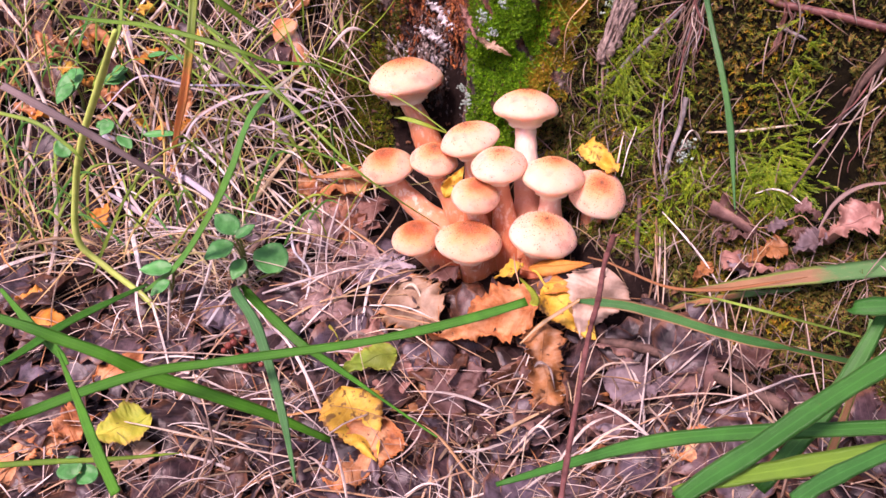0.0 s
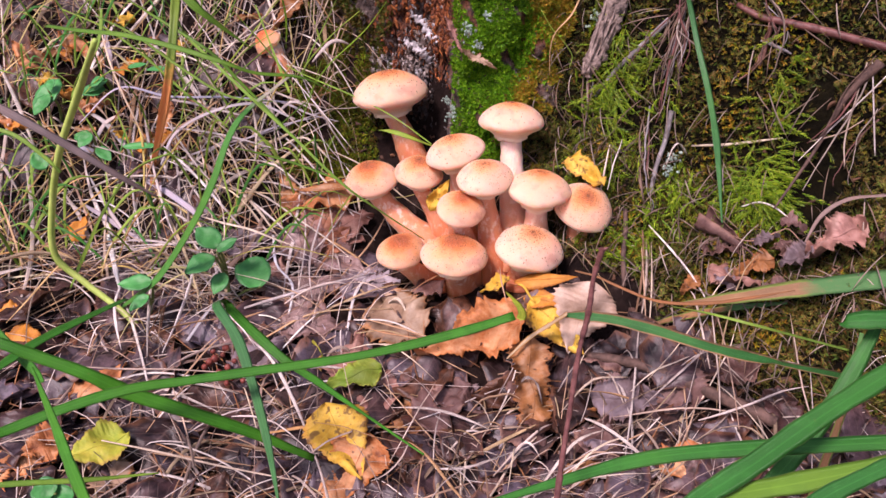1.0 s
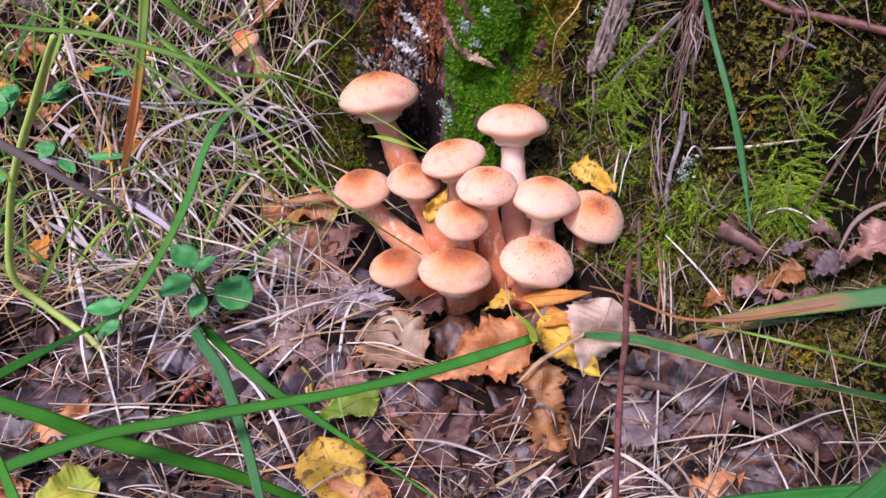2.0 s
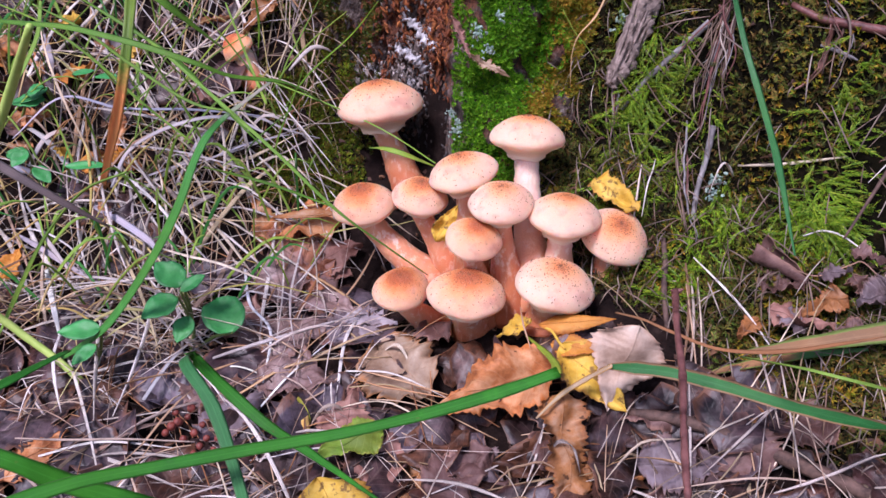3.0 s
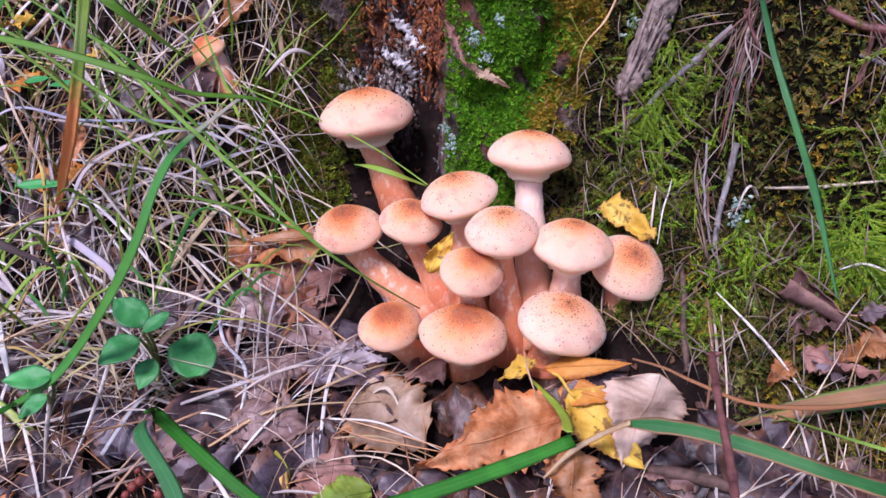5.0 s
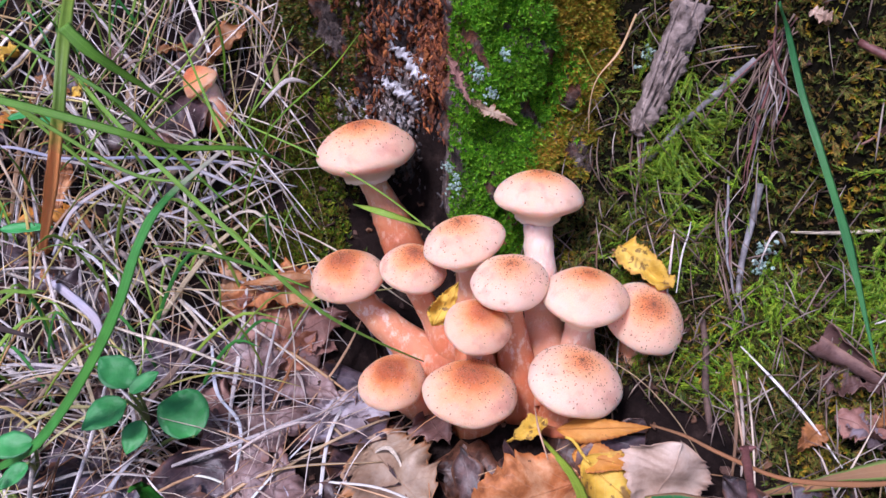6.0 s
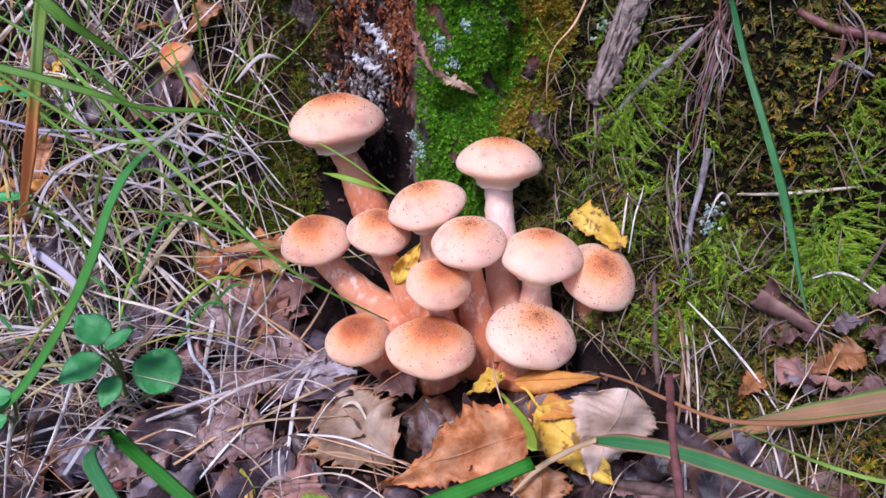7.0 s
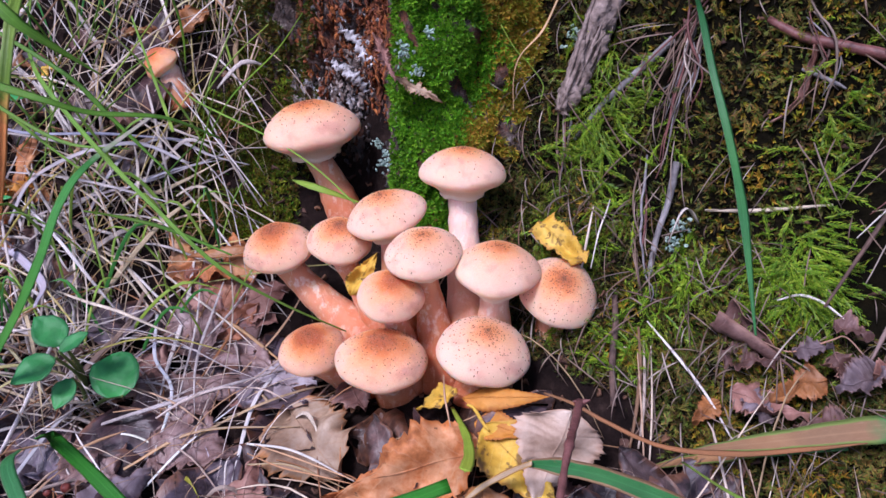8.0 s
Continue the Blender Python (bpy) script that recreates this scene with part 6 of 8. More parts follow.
stick([(-0.1727, 0.3423, -0.0086), (-0.1499, 0.3406, -0.0088), (-0.1276, 0.3406, -0.0089), (-0.0978, 0.3387, -0.0097)], [0.0003, 0.0006, 0.0005, 0.0003], STREWN, "pale straw lying over the litter", "straw", "straw", "single straws", lumps=0.0, k=6, n=14)
stick([(-0.1516, 0.3027, -0.0252), (-0.1225, 0.2967, -0.0273), (-0.0908, 0.2890, -0.0295), (-0.0550, 0.2818, -0.0318)], [0.0003, 0.0006, 0.0005, 0.0003], STREWN, "pale straw lying over the litter", "straw", "straw", "single straws", lumps=0.0, k=6, n=14)
stick([(-0.2083, 0.4311, 0.0081), (-0.1836, 0.4388, 0.0104), (-0.1650, 0.4425, 0.0116), (-0.1447, 0.4353, 0.0093)], [0.0004, 0.0007, 0.0006, 0.0004], STRAW, "yellowish straw lying over the litter", "straw", "straw", "single straws", lumps=0.0, k=6, n=14)
stick([(0.0478, 0.3859, 0.0294), (0.0481, 0.3781, 0.0248), (0.0490, 0.3732, 0.0216), (0.0502, 0.3672, 0.0178)], [0.0002, 0.0005, 0.0004, 0.0002], NEEDLE, "short straw sticking up from leaves", "straw", "straw", "single straws", lumps=0.0, k=6, n=14)
stick([(-0.0307, 0.3810, -0.0008), (-0.0164, 0.3741, -0.0008), (-0.0025, 0.3673, -0.0013), (0.0122, 0.3612, -0.0030)], [0.0002, 0.0004, 0.0004, 0.0002], NEEDLE, "tan pine needle lying over a leaf", "straw", "straw", "single straws", lumps=0.0, k=6, n=14)
stick([(-0.0330, 0.3773, -0.0025), (-0.0187, 0.3699, -0.0035), (-0.0049, 0.3649, -0.0032), (0.0110, 0.3601, -0.0038)], [0.0002, 0.0004, 0.0004, 0.0002], NEEDLE, "tan pine needle lying over a leaf", "straw", "straw", "single straws", lumps=0.0, k=6, n=14)
# dry roots that hang down the bank
root_fibres([(0.1480, 0.4380, 0.1658), (0.1453, 0.4350, 0.1506), (0.1395, 0.4323, 0.1296), (0.1351, 0.4288, 0.1083), (0.1301, 0.4191, 0.0912)], 9, 0.0035, "bundle of thin dry roots hanging down the bank")
root_fibres([(0.1500, 0.4353, 0.1635), (0.1480, 0.4310, 0.1459), (0.1452, 0.4273, 0.1280), (0.1449, 0.4208, 0.1076)], 8, 0.0025, "bundle of thin dry roots hanging down the bank")
root_fibres([(0.1531, 0.4353, 0.1687), (0.1452, 0.4367, 0.1556), (0.1362, 0.4386, 0.1393), (0.1277, 0.4393, 0.1226)], 6, 0.003, "bundle of thin dry roots hanging down the bank")
root_fibres([(0.1033, 0.4585, 0.1242), (0.1025, 0.4550, 0.1104), (0.1012, 0.4478, 0.0944), (0.0980, 0.4322, 0.0782)], 5, 0.002, "bundle of thin dry roots hanging down the bank")
root_fibres([(0.1318, 0.4315, 0.1048), (0.1320, 0.4168, 0.0862), (0.1277, 0.4007, 0.0690), (0.1270, 0.3905, 0.0588)], 4, 0.003, "bundle of thin dry roots hanging down the bank")
root_fibres([(0.1847, 0.4123, 0.1713), (0.1906, 0.4035, 0.1580), (0.1875, 0.4002, 0.1413), (0.1790, 0.4020, 0.1258)], 5, 0.004, "bundle of thin dry roots hanging down the bank")
root_fibres([(0.2241, 0.3741, 0.1438), (0.2150, 0.3736, 0.1214), (0.2048, 0.3720, 0.0982), (0.1922, 0.3618, 0.0805)], 3, 0.006, "bundle of thin dry roots hanging down the bank")
root_fibres([(0.2291, 0.3639, 0.1239), (0.2195, 0.3668, 0.1117), (0.2128, 0.3631, 0.0951), (0.2053, 0.3527, 0.0809)], 3, 0.006, "bundle of thin dry roots hanging down the bank")
# leaves that lie singly
fallen_leaf((0.0640, 0.3640, 0.0125), (0.0012, 0.3593, -0.0112), 0.0168, ORANGE_LEAF, "large dry orange birch leaf with toothed edge", stalk=0.012, up=(0.05, -0.55, 0.83), cup=0.12, wave=0.26, ragged=0.06, torn=0.16)
flat_leaf(-0.0080, 0.3880, -55, 0.048, 0.0215, CREAM_LEAF, "wide dry cream leaf with dark spots and brown rim", lift=0.0115, shape="ovate", cup=0.08, wave=0.13, ragged=0.06, torn=0.28)
fallen_leaf((0.0925, 0.3475, 0.0395), (0.0812, 0.3425, 0.0000), 0.0165, PALE_LEAF, "pale pinkish dry birch leaf propped over the twig", up=(0.05, -0.85, 0.5), cup=-0.1, wave=0.08, ragged=0.03, torn=0.06)
fallen_leaf((0.0629, 0.3628, 0.0222), (0.0889, 0.3380, 0.0019), 0.0123, YELLOW_LEAF, "yellow birch leaf with brown spots", stalk=0.010, up=(0, -0.7, 0.7), wave=0.12)
fallen_leaf((0.0551, 0.3763, 0.0252), (0.0875, 0.3631, 0.0346), 0.0051, DEEP_ORANGE, "folded deep orange birch leaf", up=(0, -0.6, 0.8), cup=-0.3)
fallen_leaf((0.0598, 0.3684, 0.0190), (0.0815, 0.3553, 0.0226), 0.0064, DEEP_ORANGE, "curled orange leaf under a pale leaf", up=(0, -0.5, 0.8), cup=0.3)
fallen_leaf((0.0535, 0.3854, 0.0228), (0.0366, 0.3832, 0.0146), 0.0044, YELLOW_LEAF, "small crumpled yellow-brown leaf", cup=0.4, wave=0.2)
fallen_leaf((0.0605, 0.3462, 0.0064), (0.0618, 0.3151, -0.0300), 0.0129, BROWN_LEAF, "hanging rust brown leaf with ragged edge", up=(0.2, -0.9, 0.4), shape="scrap", wave=0.2, ragged=0.12, torn=0.25)
fallen_leaf((0.0897, 0.4283, 0.0808), (0.1063, 0.4065, 0.0710), 0.0074, YELLOW_LEAF, "small yellow spotted leaf stuck in moss", up=(0.1, -0.9, 0.3), shape="scrap", ragged=0.05, torn=0.22, wave=0.16, cup=0.3)
fallen_leaf((0.0082, 0.4132, 0.0524), (0.0196, 0.4197, 0.0695), 0.0054, YELLOW_LEAF, "yellow-brown leaf caught between mushroom stems", up=(0, -0.9, 0.4), cup=0.3, wave=0.2, ragged=0.05)
fallen_leaf((-0.0418, 0.4906, 0.0345), (-0.0924, 0.4824, 0.0272), 0.0136, ORANGE_LEAF, "curled dry orange-brown leaf in the litter", cup=0.4, wave=0.22, ragged=0.05)
fallen_leaf((-0.0446, 0.4852, 0.0406), (-0.0824, 0.4836, 0.0387), 0.0042, BROWN_LEAF, "narrow curled brown leaf strip", shape="ovate", cup=0.5)
fallen_leaf((-0.0401, 0.4414, 0.0014), (-0.0133, 0.4125, -0.0005), 0.0094, LILAC_LEAF, "small grey-lilac dead leaf", shape="ovate", cup=-0.1, ragged=0.08)
fallen_leaf((-0.0558, 0.4743, 0.0132), (-0.0348, 0.4668, 0.0095), 0.0109, PINKISH_LEAF, "dull pinkish brown dead leaf", ragged=0.08)
fallen_leaf((-0.0456, 0.3269, -0.0210), (-0.0241, 0.2893, -0.0384), 0.0164, YELLOW_LEAF, "yellow and tan birch leaf with spots", wave=0.1)
fallen_leaf((-0.0214, 0.3125, -0.0296), (-0.0346, 0.2828, -0.0465), 0.0153, ORANGE_LEAF, "tan dry leaf under a yellow one", wave=0.12, ragged=0.05)
fallen_leaf((-0.0178, 0.3525, -0.0152), (-0.0461, 0.3393, -0.0173), 0.0108, GREEN_LEAF, "fresh light green fallen leaf", cup=0.1, wave=0.1)
fallen_leaf((-0.1402, 0.3087, -0.0265), (-0.1662, 0.2911, -0.0277), 0.0124, YELLOWGREEN_LEAF, "yellow-green leaf half under grass", wave=0.1)
fallen_leaf((-0.1786, 0.3165, -0.0343), (-0.1956, 0.3036, -0.0363), 0.0108, ORANGE_LEAF, "yellowish tan leaf in dry grass", wave=0.15, ragged=0.05)
rolled_leaf((0.1520, 0.3720, 0.0660), (0.1690, 0.3560, 0.0560), 0.0068, 0.0022, DULL_LEAF, "dark brown dead leaf rolled into a cone on moss")
fallen_leaf((0.1517, 0.3528, 0.0430), (0.1732, 0.3357, 0.0440), 0.0071, PINKISH_LEAF, "crumpled pinkish dry leaf at the bank foot", wave=0.25, ragged=0.1)
fallen_leaf((0.2187, 0.3360, 0.0771), (0.1919, 0.3358, 0.0607), 0.0110, PINKISH_LEAF, "crumpled pinkish brown dry leaf", wave=0.25, ragged=0.1, cup=0.3)
fallen_leaf((0.1964, 0.3375, 0.0630), (0.1816, 0.3379, 0.0536), 0.0072, GREY_LEAF, "small crumpled grey-brown leaf", wave=0.25, ragged=0.1, cup=0.5)
bark_strip([(0.1871, 0.4085, 0.1633), (0.1847, 0.4073, 0.1549), (0.1832, 0.4053, 0.1454), (0.1792, 0.4057, 0.1365), (0.1742, 0.4076, 0.1309)], [0.003, 0.0045, 0.0048, 0.003, 0.001], PINKISH_LEAF, "torn pinkish bark strip hanging on the bank")
stick([(0.1820, 0.4074, 0.1512), (0.1871, 0.4029, 0.1495), (0.1912, 0.3995, 0.1479), (0.1945, 0.3965, 0.1462)], [0.0006, 0.0009, 0.0008, 0.0004], GREY_TWIG, "short grey splinter on the bank", "twig", "twig")
fallen_leaf((0.1378, 0.3271, 0.0065), (0.1272, 0.3194, -0.0072), 0.0093, GREY_LEAF, "grey-blue dead leaf in the litter", wave=0.15)
fallen_leaf((0.0856, 0.3510, -0.0004), (0.1117, 0.3305, -0.0039), 0.0088, DULL_LEAF, "dull brown curled dead leaf", wave=0.2, ragged=0.06)
fallen_leaf((-0.0875, 0.5939, 0.1499), (-0.1060, 0.5693, 0.1314), 0.0071, BROWN_LEAF, "curled tan leaf beside the young mushroom", cup=0.6, wave=0.2)
fallen_leaf((-0.1664, 0.5782, 0.1290), (-0.1461, 0.5824, 0.1358), 0.0088, DULL_LEAF, "dark curled leaf in grass", cup=0.4, wave=0.2)
fallen_leaf((-0.1908, 0.5126, 0.0605), (-0.1724, 0.5161, 0.0647), 0.0072, DEEP_ORANGE, "small bright orange leaf under grass", wave=0.15)
fallen_leaf((-0.2356, 0.5315, 0.0819), (-0.2176, 0.5357, 0.0862), 0.0073, ORANGE_LEAF, "small orange leaf under grass", wave=0.15)
fallen_leaf((-0.2180, 0.5514, 0.1014), (-0.1957, 0.5577, 0.1125), 0.0082, DEEP_ORANGE, "bright orange dry leaf under grass", wave=0.2, cup=0.3, ragged=0.06, torn=0.2)
fallen_leaf((-0.2406, 0.5307, 0.0786), (-0.2176, 0.5369, 0.0893), 0.0086, ORANGE_LEAF, "tan orange dry leaf under grass", wave=0.2, cup=0.3, ragged=0.06, torn=0.2)
fallen_leaf((-0.1958, 0.5128, 0.0587), (-0.1692, 0.5171, 0.0679), 0.0098, DEEP_ORANGE, "bright orange dry leaf under grass", wave=0.2, cup=0.3, ragged=0.06, torn=0.2)
fallen_leaf((-0.2593, 0.5747, 0.1273), (-0.2353, 0.5588, 0.1133), 0.0089, ORANGE_LEAF, "tan orange dry leaf under grass", wave=0.2, cup=0.3, ragged=0.06, torn=0.2)
fallen_leaf((-0.1774, 0.5067, 0.0523), (-0.1913, 0.5004, 0.0492), 0.0058, ORANGE_LEAF, "tan orange dry leaf under grass", wave=0.2, cup=0.3, ragged=0.06, torn=0.2)
fallen_leaf((-0.1989, 0.5717, 0.1239), (-0.1785, 0.5635, 0.1187), 0.0041, BROWN_LEAF, "curled rusty leaf under grass", wave=0.2, cup=0.3, ragged=0.06, torn=0.2)
fallen_leaf((-0.2410, 0.5670, 0.1186), (-0.2242, 0.5532, 0.1077), 0.0054, ORANGE_LEAF, "tan orange dry leaf under grass", wave=0.2, cup=0.3, ragged=0.06, torn=0.2)
fallen_leaf((-0.1349, 0.5473, 0.0969), (-0.1155, 0.5405, 0.0934), 0.0068, PINKISH_LEAF, "dull pinkish leaf under grass", wave=0.2, cup=0.3, ragged=0.06, torn=0.2)
fallen_leaf((-0.1358, 0.5828, 0.1360), (-0.1146, 0.5825, 0.1399), 0.0050, BROWN_LEAF, "curled rusty leaf under grass", wave=0.2, cup=0.3, ragged=0.06, torn=0.2)
grass_blade([(-0.2317, 0.5292, 0.0808), (-0.2166, 0.5204, 0.0748), (-0.2057, 0.5156, 0.0629), (-0.1949, 0.5036, 0.0532)], [0.0022, 0.0045, 0.0045, 0.0018], GREYDRY, "flat pale grey dead grass blade in the tangle", name="withered_grass", twist=0.5)
grass_blade([(-0.2060, 0.5279, 0.0798), (-0.2166, 0.5204, 0.0748), (-0.2255, 0.5133, 0.0600)], [0.0018, 0.0035, 0.0035, 0.0014], GREYDRY, "flat pale grey dead grass blade in the tangle", name="withered_grass", twist=0.5)
grass_blade([(-0.2284, 0.5722, 0.1283), (-0.2216, 0.5586, 0.1169), (-0.2206, 0.5563, 0.1073)], [0.0020, 0.0040, 0.0040, 0.0016], GREYDRY, "flat pale grey dead grass blade in the tangle", name="withered_grass", twist=0.5)
grass_blade([(-0.1387, 0.5041, 0.0534), (-0.1304, 0.5162, 0.0702), (-0.1215, 0.5328, 0.0814), (-0.0999, 0.5348, 0.0871), (-0.0758, 0.5254, 0.0804), (-0.0562, 0.5271, 0.0750)], [0.0018, 0.0036, 0.0036, 0.0014], GREYDRY, "flat pale grey dead grass blade in the tangle", name="withered_grass", twist=0.5)
grass_blade([(-0.1699, 0.5026, 0.0520), (-0.1390, 0.5089, 0.0621), (-0.1088, 0.5204, 0.0676), (-0.0629, 0.5305, 0.0827)], [0.0015, 0.0030, 0.0030, 0.0012], GREYDRY, "flat pale grey dead grass blade in the tangle", name="withered_grass", twist=0.5)
grass_blade([(-0.1301, 0.5116, 0.0614), (-0.0984, 0.5191, 0.0732), (-0.0697, 0.5296, 0.0777)], [0.0013, 0.0025, 0.0025, 0.0010], GREYDRY, "flat pale grey dead grass blade in the tangle", name="withered_grass", twist=0.5)
# single dry stalks across the leaf litter
dry_stalk([(-0.1034, 0.403), (-0.0878, 0.3984), (-0.0716, 0.393)], 0.0012, PALEDRY, "thin white straw lying across dead leaves", 0.012)
dry_stalk([(-0.088, 0.384), (-0.0596, 0.3973), (-0.0137, 0.3946)], 0.0016, TANDRY, "tan dry stalk lying across dead leaves", 0.014)
dry_stalk([(-0.078, 0.3751), (-0.0627, 0.3936), (-0.039, 0.4252)], 0.0013, PALEDRY, "thin white straw lying across dead leaves", 0.012)
dry_stalk([(-0.0963, 0.4687), (-0.0895, 0.4401), (-0.0762, 0.4198), (-0.0768, 0.3907)], 0.0018, PALEDRY, "kinked pale straw hanging over the leaf litter", 0.014)
dry_stalk([(-0.0704, 0.4185), (-0.0545, 0.3956), (-0.0425, 0.37)], 0.0042, GREYDRY, "flat grey dry grass blade on dead leaves", 0.009)
dry_stalk([(-0.0295, 0.4379), (-0.0375, 0.4086), (-0.0406, 0.3662)], 0.0018, PALEDRY, "pale straw lying beside the mushroom foot", 0.013)
dry_stalk([(-0.0524, 0.4701), (-0.0583, 0.4478), (-0.0676, 0.428)], 0.0013, RUSTDRY, "thin orange-brown stalk over dead leaves", 0.014)
dry_stalk([(-0.0793, 0.4704), (-0.0554, 0.4597), (-0.0229, 0.4347)], 0.002, TANDRY, "pale tan straw slanting towards the mushroom foot", 0.014)
dry_stalk([(-0.0358, 0.3882), (-0.0133, 0.3753), (0.0122, 0.3652)], 0.0013, PALEDRY, "thin pale straw lying across a cream leaf", 0.02)
dry_stalk([(-0.0338, 0.3786), (-0.0133, 0.37), (0.012, 0.3619)], 0.0011, TANDRY, "thin tan straw lying across a cream leaf", 0.02)
dry_stalk([(-0.1708, 0.3519), (-0.1435, 0.3548), (-0.1106, 0.3548)], 0.0016, PALEDRY, "long thin white straw over the litter", 0.014)
dry_stalk([(-0.1314, 0.3804), (-0.1218, 0.3996), (-0.1118, 0.4229)], 0.0024, GREYDRY, "grey-tan dry stalk among the dry grass", 0.016)
dry_stalk([(-0.2017, 0.4368), (-0.1789, 0.4293), (-0.1594, 0.4198)], 0.0016, YELLOWDRY, "yellow dry stalk among the dry grass", 0.02)
dry_stalk([(-0.2039, 0.4651), (-0.1898, 0.4345), (-0.1817, 0.418)], 0.003, PALEDRY, "flat whitish dry blade among the dry grass", 0.02)
dry_stalk([(-0.1472, 0.3526), (-0.1307, 0.3606), (-0.1139, 0.3698)], 0.0028, DULLDRY, "dull brown dry blade over the litter", 0.014)
dry_stalk([(-0.0588, 0.3786), (-0.0547, 0.3676), (-0.0524, 0.3562)], 0.0042, YELLOWDRY, "short flat yellowish dry blade on the litter", 0.012)
dry_stalk([(-0.1116, 0.4237), (-0.0971, 0.4423), (-0.0784, 0.4644)], 0.0016, GREYDRY, "grey dry stalk among the dry grass", 0.014)
dry_stalk([(-0.0497, 0.4282), (-0.0354, 0.4184), (-0.027, 0.4075)], 0.0014, TANDRY, "tan dry stalk lying across dead leaves", 0.012)
flat_leaf(-0.0235, 0.4299, -25, 0.030, 0.0095, LILAC_LEAF, "small torn lilac-grey leaf by the mushroom foot", lift=0.010, shape="ovate", cup=0.1, wave=0.12, ragged=0.08, torn=0.3)
grass_blade([(-0.2270, 0.4830, 0.0302), (-0.2058, 0.4720, 0.0230), (-0.1843, 0.4650, 0.0110), (-0.1581, 0.4457, 0.0067)], [0.0022, 0.0045, 0.0045, 0.0018], GREYDRY, "flat pale grey dead grass blade in the tangle", name="withered_grass", twist=0.5)
grass_blade([(-0.1889, 0.4619, 0.0124), (-0.2074, 0.4784, 0.0287), (-0.2253, 0.4991, 0.0444)], [0.0015, 0.0030, 0.0030, 0.0012], GREYDRY, "flat pale grey dead grass blade in the tangle", name="withered_grass", twist=0.5)
grass_blade([(-0.0127, 0.4674, 0.0162), (-0.0038, 0.4434, 0.0103), (0.0029, 0.4228, 0.0007)], [0.0015, 0.0030, 0.0030, 0.0012], GREYDRY, "flat pale grey dead grass blade in the tangle", name="withered_grass", twist=0.5)
fallen_leaf((-0.2273, 0.4622, 0.0109), (-0.2177, 0.4735, 0.0267), 0.0068, DEEP_ORANGE, "small orange leaf in dry grass", wave=0.15)
fallen_leaf((-0.2394, 0.4080, -0.0107), (-0.2558, 0.4032, -0.0101), 0.0062, DEEP_ORANGE, "small orange leaf in dry grass", wave=0.15)
fallen_leaf((-0.2691, 0.5541, 0.1044), (-0.2914, 0.5619, 0.1230), 0.0098, ORANGE_LEAF, "tan orange leaf behind grass", wave=0.15)
fallen_leaf((-0.1768, 0.5391, 0.0877), (-0.1804, 0.5123, 0.0582), 0.0056, ORANGE_LEAF, "tan leaf strip in dry grass", wave=0.15)
fallen_leaf((-0.1829, 0.4960, 0.0388), (-0.1736, 0.5023, 0.0434), 0.0053, ORANGE_LEAF, "small dry orange leaf under grass", wave=0.2, cup=0.3, ragged=0.05)
fallen_leaf((-0.2521, 0.5454, 0.0962), (-0.2671, 0.5446, 0.0976), 0.0053, DEEP_ORANGE, "small bright orange leaf under grass", wave=0.2, cup=0.3, ragged=0.05)
fallen_leaf((-0.2019, 0.5185, 0.0641), (-0.2103, 0.5147, 0.0709), 0.0049, YELLOW_LEAF, "small yellow leaf under grass", wave=0.2, cup=0.3, ragged=0.05)
fallen_leaf((-0.2712, 0.5665, 0.1151), (-0.2489, 0.5602, 0.1115), 0.0074, BROWN_LEAF, "small rust brown leaf under grass", wave=0.2, cup=0.3, ragged=0.05)
fallen_leaf((-0.3070, 0.5641, 0.1147), (-0.3172, 0.5503, 0.1101), 0.0069, DULL_LEAF, "small dull brown leaf under grass", wave=0.2, cup=0.3, ragged=0.05)
fallen_leaf((-0.3070, 0.5471, 0.1020), (-0.3217, 0.5452, 0.0951), 0.0064, ORANGE_LEAF, "small dry orange leaf under grass", wave=0.2, cup=0.3, ragged=0.05)
fallen_leaf((-0.2564, 0.5619, 0.1095), (-0.2494, 0.5629, 0.1187), 0.0060, DEEP_ORANGE, "small bright orange leaf under grass", wave=0.2, cup=0.3, ragged=0.05)
fallen_leaf((-0.2070, 0.5784, 0.1369), (-0.2261, 0.5771, 0.1340), 0.0066, YELLOW_LEAF, "small yellow leaf under grass", wave=0.2, cup=0.3, ragged=0.05)
fallen_leaf((-0.3062, 0.5433, 0.0909), (-0.2980, 0.5368, 0.0834), 0.0058, BROWN_LEAF, "small rust brown leaf under grass", wave=0.2, cup=0.3, ragged=0.05)
fallen_leaf((-0.2422, 0.5717, 0.1292), (-0.2482, 0.5842, 0.1390), 0.0072, DULL_LEAF, "small dull brown leaf under grass", wave=0.2, cup=0.3, ragged=0.05)
fallen_leaf((-0.2261, 0.5252, 0.0685), (-0.2413, 0.5246, 0.0692), 0.0052, ORANGE_LEAF, "small dry orange leaf under grass", wave=0.2, cup=0.3, ragged=0.05)
fallen_leaf((-0.2506, 0.5421, 0.0933), (-0.2413, 0.5326, 0.0872), 0.0054, DEEP_ORANGE, "small bright orange leaf under grass", wave=0.2, cup=0.3, ragged=0.05)
fallen_leaf((-0.2684, 0.5437, 0.0963), (-0.2625, 0.5504, 0.1034), 0.0057, YELLOW_LEAF, "small yellow leaf under grass", wave=0.2, cup=0.3, ragged=0.05)
fallen_leaf((-0.1924, 0.5176, 0.0633), (-0.1839, 0.5190, 0.0682), 0.0041, BROWN_LEAF, "small rust brown leaf under grass", wave=0.2, cup=0.3, ragged=0.05)
